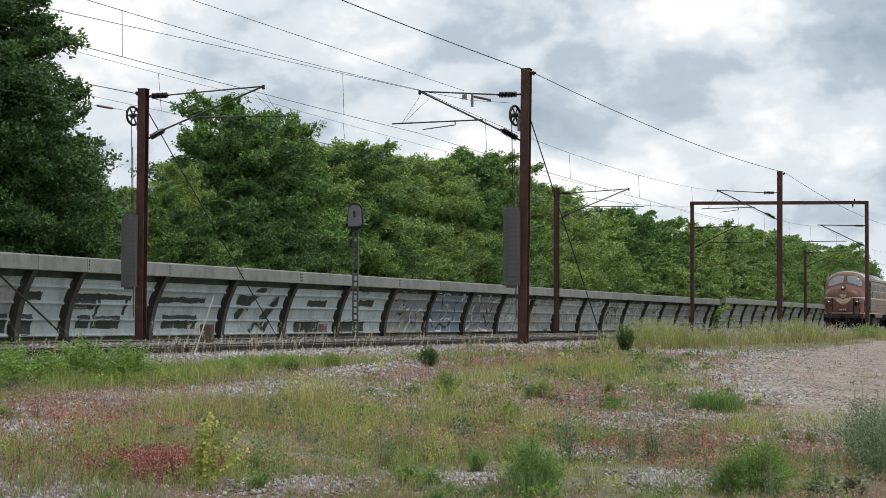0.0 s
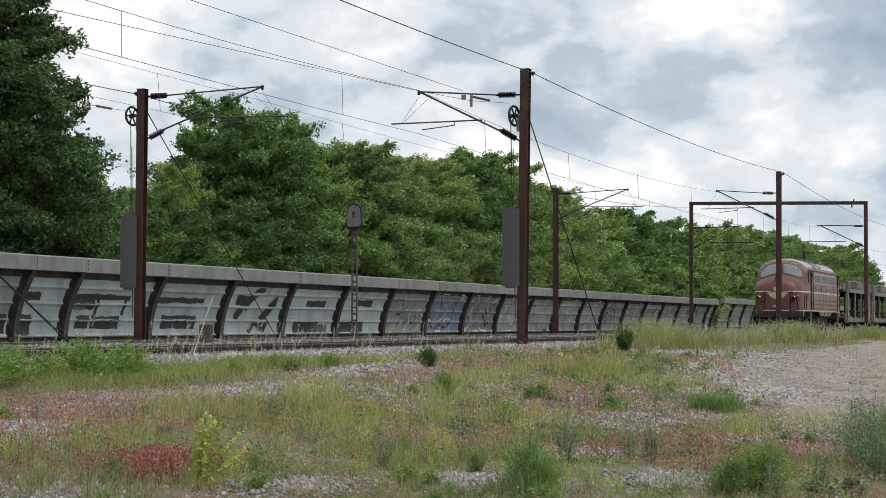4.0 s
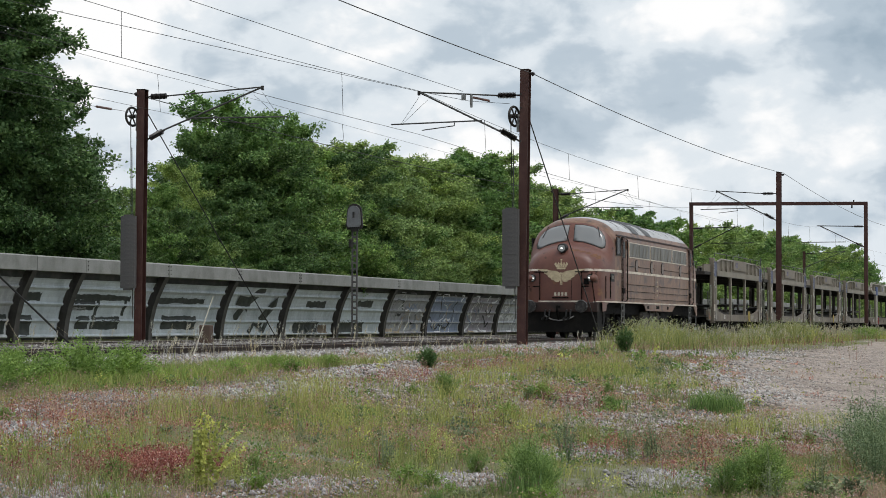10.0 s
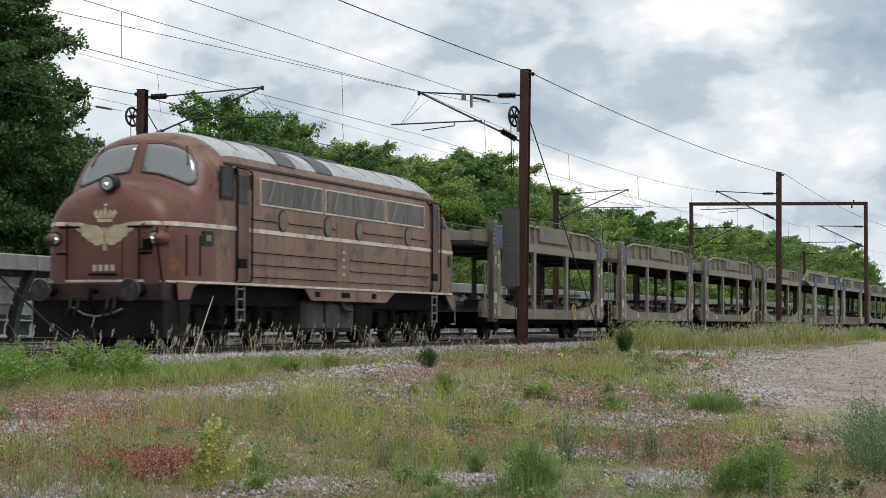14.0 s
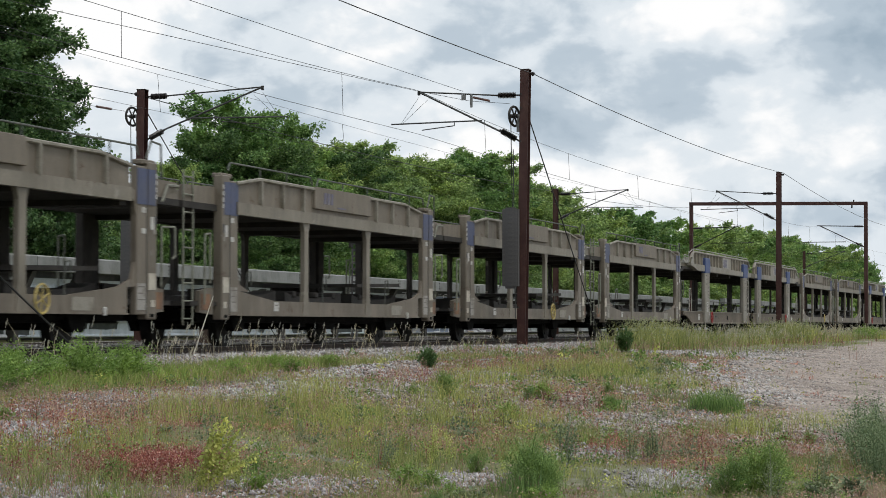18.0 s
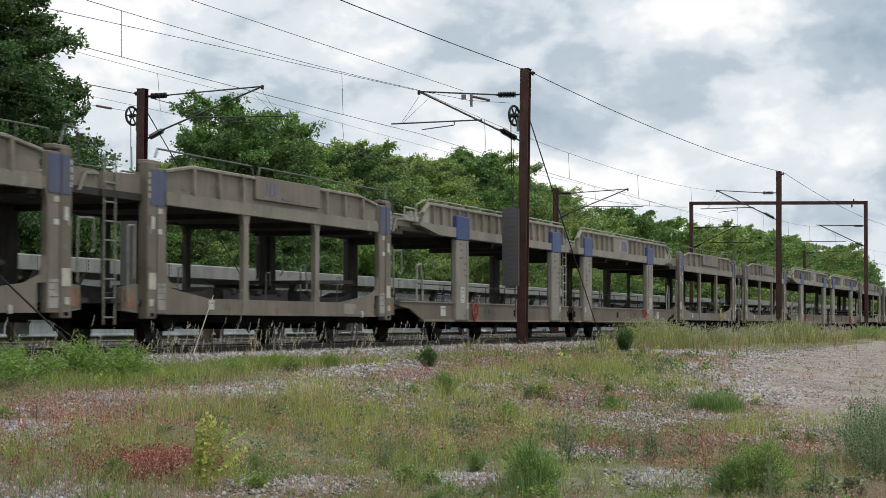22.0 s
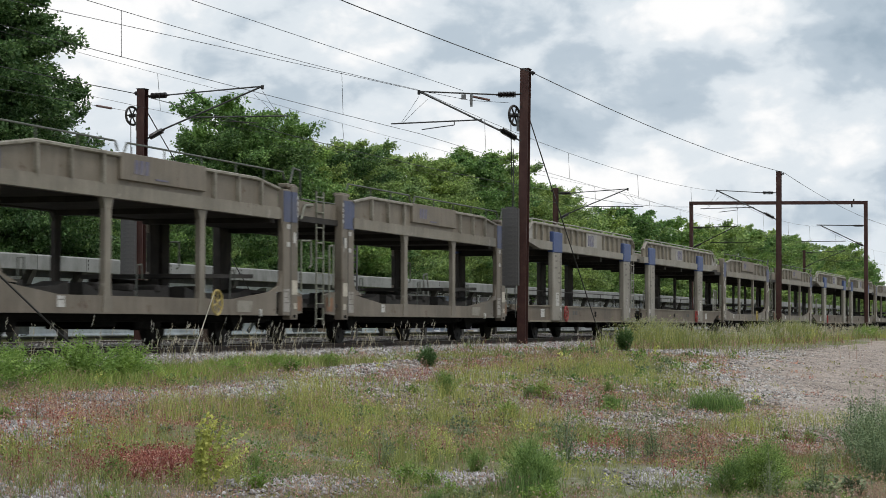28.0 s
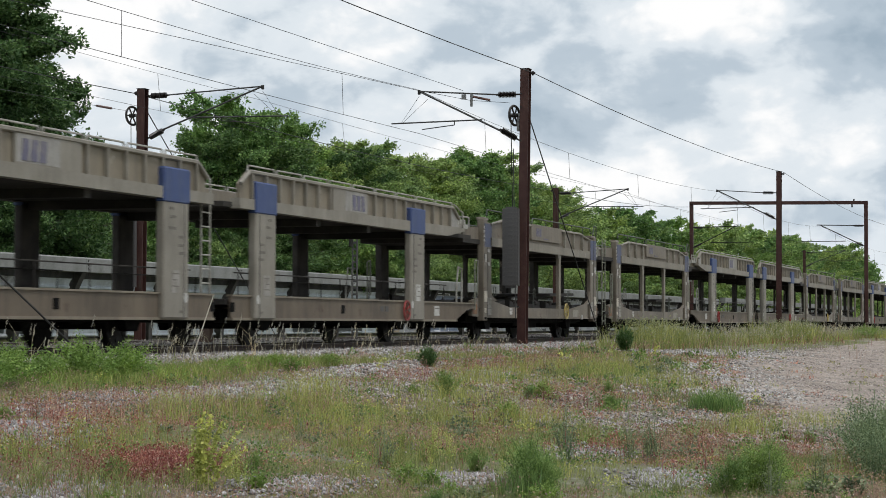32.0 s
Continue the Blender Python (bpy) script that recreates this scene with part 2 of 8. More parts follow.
POST_DARK = surface("barrier_post_dark", (0.072, 0.068, 0.064), (0.045, 0.042, 0.038), 3, rough=0.8, streak=0.3)
PANEL_WHITE = surface("barrier_white", (0.50, 0.555, 0.59), (0.37, 0.415, 0.445), 1.0, rough=0.7, streak=0.22, rnd=0.06)
PANEL_GREY = surface("barrier_grey", (0.42, 0.44, 0.455), (0.29, 0.30, 0.31), 1.0, rough=0.75, streak=0.3, rnd=0.12)
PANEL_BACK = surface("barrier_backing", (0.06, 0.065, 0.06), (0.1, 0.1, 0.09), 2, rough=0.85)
RAIL = surface("rail_rust", (0.055, 0.036, 0.028), (0.032, 0.025, 0.021), 8, rough=0.65, metal=0.3)
RAIL_TOP = surface("rail_head", (0.34, 0.32, 0.31), rough=0.35, metal=0.9, bump=0.03)
SLEEPER = surface("sleeper_concrete", (0.16, 0.14, 0.12), (0.1, 0.085, 0.07), 3, rough=0.9)
BARK = surface("bark", (0.06, 0.05, 0.04), (0.1, 0.085, 0.07), 6, rough=0.95, bump=0.5)

# ---- ground ----
PROFILE = ((-400, -1.4), (-60, -1.2), (-17.3, -1.02), (-13, -0.78), (-9, -0.45), (-5, -0.30), (-3.7, -0.27), (-2.6, -0.13), (1.4, -0.13), (2.0, -0.03), (3.4, -0.02), (4.1, -0.13), (6.8, -0.13), (7.4, -0.05), (8.2, -0.07), (9.5, -0.22),
           (12.5, -0.18), (13.2, 0.1), (15.5, 0.7), (20, 1.2), (60, 1.2), (3000, 1.0))
PY, PZ = [p[0] for p in PROFILE], [p[1] for p in PROFILE]


def ground_at(x, y):
    z = float(np.interp(y, PY, PZ))
    if -400 < y < 60 and -20 < x < 160:
        soft = 1.0 if y < -4 or y > 13 else 0.2
        z += soft * (0.07 * noise.noise(Vector((x * 0.35, y * 0.35, 0))) + 0.025 * noise.noise(Vector((x * 1.3, y * 1.3, 4))))
    return z


def soil(name):
    m, nt, bsdf = bare(name)
    tc = nt.nodes.new("ShaderNodeTexCoord")
    vec = tc.outputs["Object"]
    stones = nt.nodes.new("ShaderNodeTexVoronoi")
    stones.inputs["Scale"].default_value = 16
    nt.links.new(vec, stones.inputs["Vector"])
    chips = tramp(nt, stones.outputs["Color"], ((0.0, (0.16, 0.14, 0.2)), (0.5, (0.30, 0.28, 0.25)), (1.0, (0.46, 0.44, 0.41))))
    earth = tramp(nt, tnoise(nt, vec, 2.5, 8, 0.7), ((0.3, (0.11, 0.09, 0.06)), (0.55, (0.18, 0.15, 0.11)), (0.75, (0.26, 0.22, 0.17))))
    moss = tramp(nt, tnoise(nt, vec, 7, 6, 0.7), ((0.3, (0.09, 0.10, 0.03)), (0.7, (0.19, 0.19, 0.075))))
    col = tmix(nt, tramp(nt, tnoise(nt, vec, 0.9, 6, 0.65), ((0.36, 0.0), (0.5, 1.0))), earth, moss)
    col = tmix(nt, tramp(nt, tnoise(nt, vec, 0.45, 7, 0.7), ((0.52, 0.0), (0.66, 0.8))), col, chips)
    nt.links.new(col, bsdf.inputs["Base Color"])
    bsdf.inputs["Roughness"].default_value = 0.95
    b = nt.nodes.new("ShaderNodeBump")
    b.inputs["Strength"].default_value, b.inputs["Distance"].default_value = 0.7, 0.03
    nt.links.new(tnoise(nt, vec, 30, 6, 0.75), b.inputs["Height"])
    nt.links.new(b.outputs[0], bsdf.inputs["Normal"])
    return m


def gravel(name, tones, scale=22.0):
    m, nt, bsdf = bare(name)
    tc = nt.nodes.new("ShaderNodeTexCoord")
    vec = tc.outputs["Object"]
    v = nt.nodes.new("ShaderNodeTexVoronoi")
    v.inputs["Scale"].default_value = scale
    nt.links.new(vec, v.inputs["Vector"])
    col = tramp(nt, v.outputs["Color"], tones)
    col = tmix(nt, 1.0, col, tramp(nt, tnoise(nt, vec, 0.8, 6), ((0.35, 0.7), (0.65, 1.15))), "MULTIPLY")
    nt.links.new(col, bsdf.inputs["Base Color"])
    bsdf.inputs["Roughness"].default_value = 0.95
    b = nt.nodes.new("ShaderNodeBump")
    b.inputs["Strength"].default_value, b.inputs["Distance"].default_value = 0.8, 0.03
    nt.links.new(v.outputs["Distance"], b.inputs["Height"])
    nt.links.new(b.outputs[0], bsdf.inputs["Normal"])
    return m


SOIL = soil("dry_soil")
GRAVEL = gravel("track_gravel", ((0.0, (0.167, 0.130, 0.102)), (0.5, (0.334, 0.275, 0.228)), (1.0, (0.502, 0.430, 0.373))))
BALLAST_BED = gravel("ballast_bed", ((0.0, (0.061, 0.054, 0.049)), (0.5, (0.139, 0.127, 0.116)), (1.0, (0.254, 0.238, 0.221))), 14)


def sheet(name, xs, ys, material, lift=0.0):
    v = [(x, y, ground_at(x, y) + lift) for x in xs for y in ys]
    n = len(ys)
    f = [(i * n + j, (i + 1) * n + j, (i + 1) * n + j + 1, i * n + j + 1) for i in range(len(xs) - 1) for j in range(n - 1)]
    ob = new(name, fast_mesh(name, v, f, material))
    ob.data.shade_smooth()
    return ob


xs = [-2500, -800, -300, -120, -60, -30] + [-20 + 0.6 * i for i in range(220)] + [112 + 3 * i for i in range(30)] + [230, 300, 400, 600, 1000, 1800, 3000]
ys = [-2500, -800, -300, -120, -60, -35, -25] + [-20 + 0.5 * i for i in range(33)] + [-3.7, -3.2, -2.6, -1, 1.4, 2, 3.4, 4.1, 5, 6.8, 7.4, 8.2, 8.8, 9.5, 11, 12.5, 12.9, 13.2, 14, 15, 16, 18, 20, 25, 40, 80, 200, 600, 1500, 3000]
tagged(sheet("ground", xs, ys, SOIL), "dry stony waste ground with moss and sparse weeds", kind="structure")


def patch(name, xs, edge_near, edge_far, material, label, wob=0.5):
    """A strip of ground cover with ragged edges, just above the soil."""
    bm = bmesh.new()
    n = 40
    rows = []
    for x in xs:
        a = edge_near(x) + wob * noise.noise(Vector((x * 0.5, 1, 0)))
        b = edge_far(x) + wob * (noise.noise(Vector((x * 0.4, 7, 0))) + 0.5 * noise.noise(Vector((x * 1.7, 3, 0))))
        rows.append([bm.verts.new((x, a + (b - a) * j / n, ground_at(x, a + (b - a) * j / n) + 0.012)) for j in range(n + 1)])
    for r, q in zip(rows, rows[1:]):
        for j in range(n):
            bm.faces.new((r[j], q[j], q[j + 1], r[j + 1]))
    return tagged(part(name, bm, material, smooth=True), label, kind="structure")


patch("gravel_road", [20 + 1.0 * i for i in range(120)], lambda x: -18.5, lambda x: float(np.interp(x, (20, 28, 35, 48, 90, 140), (-15.2, -13.1, -11.2, -8.6, -7.2, -6.8))),
      GRAVEL, "pale crushed-stone service road beside the railway", 0.9)
patch("ballast", [-30 + 1.2 * i for i in range(220)], lambda x: -3.6, lambda x: 9.0, BALLAST_BED, "brown weathered railway ballast under two tracks", 0.25)


def stones(name, count, where, size, material, label, seed):
    """Loose broken stones, each an uneven six-cornered lump."""
    rng = np.random.default_rng(seed)
    base = np.array([(1, 0, 0), (-1, 0, 0), (0, 1, 0), (0, -1, 0), (0, 0, 1), (0, 0, -1)], dtype=float)
    tri = np.array([(0, 2, 4), (2, 1, 4), (1, 3, 4), (3, 0, 4), (2, 0, 5), (1, 2, 5), (3, 1, 5), (0, 3, 5)])
    pts = where(rng, count)
    n = len(pts)
    r = rng.uniform(size[0], size[1], (n, 1, 1)) * rng.uniform(0.6, 1.25, (n, 6, 1))
    a = rng.uniform(0, 6.28, n)
    rot = np.zeros((n, 3, 3))
    rot[:, 0, 0], rot[:, 0, 1], rot[:, 1, 0], rot[:, 1, 1], rot[:, 2, 2] = np.cos(a), -np.sin(a), np.sin(a), np.cos(a), 0.7
    v = np.einsum("nij,nkj->nki", rot, base[None] * r + rng.normal(0, size[0] * 0.25, (n, 6, 3))) + pts[:, None, :]
    f = (tri[None] + 6 * np.arange(n)[:, None, None]).reshape(-1, 3)
    return tagged(new(name, fast_mesh(name, v, f, material)), label, kind="stuff")


def stone_tones(name, stops):
    m, nt, bsdf = bare(name)
    geo = nt.nodes.new("ShaderNodeNewGeometry")
    nt.links.new(tramp(nt, geo.outputs["Random Per Island"], stops), bsdf.inputs["Base Color"])
    bsdf.inputs["Roughness"].default_value = 0.9
    return m


STONE_GREY = stone_tones("stone_grey", ((0.0, (0.14, 0.12, 0.105)), (0.4, (0.27, 0.25, 0.23)), (0.8, (0.40, 0.385, 0.365)), (1.0, (0.55, 0.54, 0.52))))
STONE_BROWN = stone_tones("stone_brown", ((0.0, (0.073, 0.064, 0.058)), (0.5, (0.172, 0.157, 0.144)), (1.0, (0.344, 0.327, 0.305))))
STONE_CHIP = stone_tones("stone_chip", ((0.0, (0.172, 0.154, 0.153)), (0.4, (0.268, 0.247, 0.243)), (0.8, (0.372, 0.354, 0.347)), (1.0, (0.548, 0.532, 0.523))))
STONE_ROAD = stone_tones("stone_road", ((0.0, (0.194, 0.162, 0.142)), (0.5, (0.311, 0.266, 0.238)), (1.0, (0.520, 0.463, 0.421))))


def on_ground(x, y, lift):
    return np.array([(a, b, ground_at(a, b) + lift) for a, b in zip(x, y)])


def shoulder(rng, n):
    x = 24 + 62 * rng.random(n) ** 1.4
    return on_ground(x, rng.uniform(-3.9, -1.9, n) - 0.35 * np.abs(rng.normal(0, 1, n)), 0.02)


def bed(rng, n):
    x = 24 + 80 * rng.random(n) ** 1.4
    y = rng.uniform(-1.9, 8.6, n)
    keep = (np.abs(np.abs(y) - 0.72) > 0.09) & (np.abs(np.abs(y - 5.4) - 0.72) > 0.09)
    return on_ground(x[keep], y[keep], 0.015)


def spots_of(centres, spread):
    def where(rng, n):
        c = np.array(centres)[rng.integers(0, len(centres), n)]
        x, y = c[:, 0] + rng.normal(0, spread, n) * c[:, 2] * 2.2, c[:, 1] + rng.normal(0, spread, n) * c[:, 2]
        return on_ground(x, y, 0.01)
    return where


stones("ballast_stones", 17000, shoulder, (0.025, 0.055), STONE_GREY, "pale grey broken ballast stones along the track shoulder", 3)
stones("track_stones", 26000, bed, (0.03, 0.058), STONE_BROWN, "rust-brown ballast stones between the rails", 4)
stones("gravel_chips", 38000, spots_of(((23.6, -7.66, 0.6), (22.6, -7.9, 0.5), (24.8, -7.3, 0.5), (31.6, -6.3, 0.5), (33.5, -5.8, 0.5), (30.4, -6.6, 0.4), (37, -6.2, 0.9), (40, -6.6, 1.0), (44, -6.0, 1.0), (22.3, -6.95, 0.6), (23.3, -7.5, 0.7), (25.2, -7.8, 0.6), (27.5, -7.1, 0.6), (29.5, -6.6, 0.7), (32.6, -6.1, 0.7), (36, -5.7, 0.8), (18.4, -7.5, 0.5), (12.2, -10.9, 0.25), (13.6, -11.95, 0.25), (43, -5.2, 1.0), (50, -4.6, 1.0),
       (59, -6.0, 1.4), (32, -7.9, 0.6), (23.6, -12.0, 0.7), (26.5, -12.6, 0.6), (18.9, -12.7, 0.35), (15.3, -12.6, 0.2), (20.5, -7.3, 0.6), (15.8, -8.6, 0.35), (37, -10.6, 0.9), (14.6, -9.2, 0.3), (17, -13.9, 0.2), (22.6, -7.2, 0.6), (23.3, -7.5, 0.4), (29.8, -6.5, 0.45), (32.0, -6.2, 0.45), (30.5, -6.4, 0.4), (25.2, -7.8, 0.35)), 0.85), (0.009, 0.03), STONE_CHIP,
       "pale broken stones scattered over bare patches of the ground", 5)
def heap(rng, n):
    """Low banks of spilled ballast on the waste ground."""
    c = np.array(((31.2, -6.3, 1.5), (33.8, -5.7, 1.4), (29.4, -6.9, 1.1), (23.7, -7.65, 1.2), (24.9, -7.25, 0.9), (22.3, -7.95, 0.9), (36.5, -5.2, 1.4)))[rng.integers(0, 7, n)]
    u, w = rng.normal(0, 0.55, n), rng.normal(0, 0.30, n)
    p = on_ground(c[:, 0] + u * c[:, 2], c[:, 1] + w, 0.01)
    p[:, 2] += 0.09 * np.exp(-1.5 * (u ** 2 + (2 * w) ** 2)) * rng.random(n)
    return p


stones("spilled_ballast", 9000, heap, (0.02, 0.05), STONE_GREY, "low banks of spilled grey ballast among the weeds", 9)
stones("road_edge_stones", 9000, spots_of(((36, -10.9, 1.0), (41, -9.6, 1.1), (46, -8.7, 1.2), (53, -7.9, 1.3), (60, -7.3, 1.3), (33, -11.6, 0.8), (56, -6.6, 1.0), (48, -7.3, 0.9)), 0.8), (0.02, 0.055), STONE_GREY,
       "grey broken stones along the edge of the service road", 8)
stones("road_chips", 34000, lambda rng, n: on_ground(22 + 62 * rng.random(n) ** 1.5, -6.6 - 9.2 * rng.random(n) ** 0.8, 0.010), (0.010, 0.036), STONE_ROAD,
       "loose chippings on the service road", 6)

# ---- tracks ----
RAIL_SHAPE = ((-0.07, -0.17), (0.07, -0.17), (0.07, -0.155), (0.012, -0.13), (0.012, -0.045), (0.036, -0.035), (0.036, -0.004), (0.03, 0.0),
              (-0.03, 0.0), (-0.036, -0.004), (-0.036, -0.035), (-0.012, -0.045), (-0.012, -0.13), (-0.07, -0.155))
for mid in (0.0, 5.4):
    track = thing("railway_track", pose(0, mid, 0), label="rusty steel rails on concrete sleepers in ballast", category="railway track", kind="structure")
    for side in (-0.755, 0.755):
        r = part("rail", slabs([(p[0] + side, p[1]) for p in RAIL_SHAPE], "x", -250, 600), RAIL, track, "rust-brown steel rail")
        part("rail_head", boxes((-250, 600, side - 0.03, side + 0.03, -0.001, 0.003)), RAIL_TOP, r, "polished running surface")
    sl = mesh_of(slabs(((-1.3, -0.2), (1.3, -0.2), (1.3, -0.03), (0.5, -0.06), (-0.5, -0.06), (-1.3, -0.03)), "x", -0.13, 0.13), "sleeper", SLEEPER)
    for i in range(150):
        again("sleeper", sl, track, pose(22 + 0.6 * i, 0, -0.085))

# ---- noise barrier ----
WALL_Y, BAY, WALL_TOP = 12.75, 5.87, 1.97


def lean(z):
    """How far the barrier overhangs towards the track at height z."""
    u = max(z, 0) / WALL_TOP
    return 0.62 * u ** 1.9


# The top row stops short, leaving a dark band for the cap's shadow.
ROWS = ((0.03, 0.5), (0.5, 0.99), (0.99, 1.47), (1.47, 1.77))


def cut(z0, z1):
    return [(z0, 0.10), (z0 + 0.03, 0.125), (z0 + 0.07, 0.10), (z0 + 0.1, 0.06), ((z0 + z1) / 2, 0.045), (z1 - 0.05, 0.05), (z1, 0.075)]


CUTS = [c for r in ROWS for c in cut(*r)[:-1]]


def face_y(z, lift=0.0):
    """The front of the panels at height z."""
    return WALL_Y - lean(z) - float(np.interp(z, [c[0] for c in CUTS], [c[1] for c in CUTS])) - lift


def plank(x0, x1, z0, z1):
    """One row of barrier panel: a shallow trough of sheet between two heights, proud at its lower lip."""
    c = cut(z0, z1)
    return slabs([(WALL_Y - lean(z) - p, z) for z, p in c] + [(WALL_Y - lean(z) + 0.06, z) for z, p in reversed(c)], "x", x0, x1)


def barrier_post():
    zs = [-0.15, 0.2, 0.6, 1.0, 1.35, 1.7, 1.97]
    bm = slabs([(-lean(z) - 0.21, z) for z in zs] + [(-lean(z) + 0.05, z) for z in reversed(zs)], "x", -0.05, 0.05)
    slab(bm, [(-lean(z) - 0.24, z) for z in zs] + [(-lean(z) - 0.21, z) for z in reversed(zs)], "x", -0.14, 0.14)
    return bm


wall = thing("noise_barrier", label="curved grey-white noise barrier with dark posts, concrete cap and graffiti", category="noise barrier", kind="structure")
post_me = mesh_of(barrier_post(), "post", POST_DARK)
bolt_me = mesh_of(rod(bmesh.new(), (0, 0.012, 0), (0, -0.02, 0), 0.022, 6), "cap_bolt", DARK_STEEL)
CAP_SHAPE = ((-0.42, 0), (0.02, 0), (0.02, 0.44), (-0.36, 0.44), (-0.42, 0.4))
cap_me = mesh_of(slabs(CAP_SHAPE, "x", 0.012, BAY - 0.012), "cap_beam", CONCRETE)
FIRST = 57.15
panel_me = {(z0, m.name): mesh_of(plank(0.07, BAY - 0.27, z0, z1), "panel", m) for z0, z1 in ROWS for m in (PANEL_WHITE, PANEL_GREY)}
for i in range(18):
    x0 = FIRST + BAY * i
    again("post", post_me, wall, pose(x0, WALL_Y, 0))
    beam = again("cap_beam", cap_me, wall, pose(x0, WALL_Y - 0.5, WALL_TOP))
    for dx, dz in ((0.1, 0.10), (0.1, 0.22), (0.1, 0.34), (BAY - 0.1, 0.10), (BAY - 0.1, 0.22), (BAY - 0.1, 0.34)) if i < 6 else ():
        again("cap_bolt", bolt_me, beam, pose(dx, -0.42, dz))
    mat = PANEL_WHITE if i < 5 else PANEL_GREY
    for z0, z1 in ROWS:
        again("panel", panel_me[(z0, mat.name)], wall, pose(x0, 0, 0))
again("post", post_me, wall, pose(FIRST + BAY * 18 + 2.9, WALL_Y, 0))
for x0, x1 in ((FIRST + BAY * 18, FIRST + BAY * 18 + 2.9), (54.1, FIRST), (48.23, 54.1), (42.36, 48.23)):
    again("post", post_me, wall, pose(x0, WALL_Y, 0))
    part("cap_beam", slabs([(p[0] + WALL_Y - 0.5, p[1] + WALL_TOP) for p in CAP_SHAPE], "x", x0 + 0.012, x1 - 0.012), CONCRETE, wall)
    for z0, z1 in ROWS:
        part("panel", plank(x0 + 0.07, x1 - 0.27, z0, z1), PANEL_WHITE if 54 < x0 < 60 else PANEL_GREY, wall)
# Dark strip added below the cap as its shadow.
part("cap_soffit", boxes((42.4, FIRST + BAY * 18 + 2.8, WALL_Y - lean(1.86) + 0.065, WALL_Y - lean(1.86) + 0.11, 1.66, WALL_TOP - 0.004)), PANEL_BACK, wall, "dark strip standing in for the shade under the cap")
part("backing", boxes((30, FIRST + BAY * 18 + 2.8, WALL_Y + 0.1, WALL_Y + 0.22, -0.3, 1.9)), PANEL_BACK, wall)
wall_two = thing("noise_barrier", label="second run of the curved noise barrier, set back beyond a gap", category="noise barrier", kind="structure")
for i in range(16):
    x0 = 172 + BAY * i
    again("post", post_me, wall_two, pose(x0, WALL_Y + 0.6, 0.2))
    again("cap_beam", cap_me, wall_two, pose(x0, WALL_Y + 0.1, WALL_TOP + 0.2))
    for z0, z1 in ROWS:
        again("panel", panel_me[(z0, PANEL_GREY.name)], wall_two, pose(x0, 0.6, 0.2))

# Graffiti and painted-over patches, thin paint on the panels.
PAINT_DARK = surface("paint_dark_green", (0.02, 0.027, 0.025), (0.045, 0.055, 0.05), 4, rough=0.6, bump=0)
PAINT_BROWN = surface("paint_brown", (0.16, 0.12, 0.085), (0.1, 0.08, 0.06), 4, rough=0.7, bump=0)
PAINTS = [surface("paint_" + n, c, tuple(0.7 * v for v in c), 3, rough=0.6, bump=0) for n, c in (
    ("white", (0.66, 0.68, 0.70)), ("blue", (0.20, 0.245, 0.34)), ("violet", (0.25, 0.235, 0.27)), ("black", (0.02, 0.022, 0.025)), ("ochre", (0.36, 0.29, 0.2)), ("grey", (0.30, 0.31, 0.33)))]


def paint_patch(x0, x1, z0, z1, material, seed, name="painted_patch"):
    """A ragged rectangle of paint that follows the panels."""
    bm = bmesh.new()
    nx, nz = max(3, int((x1 - x0) / 0.1)), max(2, int((z1 - z0) / 0.06))
    rows = []
    for i in range(nx + 1):
        col = []
        u = i / nx
        lo = z0 + 0.04 * noise.noise(Vector((u * 5, seed, 0))) + 0.02 * noise.noise(Vector((i * 0.9, seed, 2)))
        hi = z1 + 0.05 * noise.noise(Vector((u * 6, seed, 5))) + 0.03 * noise.noise(Vector((i * 0.9, seed, 8)))
        for j in range(nz + 1):
            z = min(max(lo + (hi - lo) * j / nz, 0.04), 1.85)
            col.append(bm.verts.new((x0 + (x1 - x0) * u + 0.05 * noise.noise(Vector((j * 0.9, u * 3, seed))), face_y(z, 0.006), z)))
        rows.append(col)
    for a, b in zip(rows, rows[1:]):
        for j in range(nz):
            bm.faces.new((a[j], b[j], b[j + 1], a[j + 1]))
    part(name, bm, material, wall, "dark patch of paint over the panel" if name == "painted_patch" else "")


def paint_stroke(pts, width, material, lift=0.01):
    bm = bmesh.new()
    out = []
    for k, (x, z) in enumerate(pts):
        a, b = pts[max(k - 1, 0)], pts[min(k + 1, len(pts) - 1)]
        d = Vector((b[0] - a[0], b[1] - a[1])).normalized()
        out.append([bm.verts.new((x - d.y * w, face_y(min(max(z + d.x * w, 0.04), 1.85), lift), min(max(z + d.x * w, 0.04), 1.85))) for w in (-width / 2, width / 2)])
    for a, b in zip(out, out[1:]):
        bm.faces.new((a[0], b[0], b[1], a[1]))
    part("graffiti_stroke", bm, material, wall)


for k, (x0, x1, z0, z1) in enumerate(((54.45, 55.45, 1.12, 1.36), (54.1, 55.2, 0.06, 0.70), (57.3, 61.4, 1.16, 1.34), (57.5, 59.0, 0.86, 1.18), (58.0, 58.85, 0.28, 0.68), (59.0, 60.95, 0.28, 0.68), (59.1, 59.3, 0.7, 1.2),
                                         (61.0, 61.2, 0.7, 1.2), (63.3, 67.2, 1.13, 1.31), (64.1, 66.85, 0.26, 0.72), (77.0, 79.1, 1.10, 1.34), (76.1, 78.75, 0.05, 0.55), (82.8, 84.7, 1.17, 1.42), (80.9, 84.1, 0.05, 0.58),
                                         (52.9, 53.7, 0.15, 0.72), (48.6, 50.6, 0.3, 0.7), (50.5, 52.5, 1.0, 1.3))):
    paint_patch(x0, x1, z0, z1, PAINT_DARK, k * 3.7)
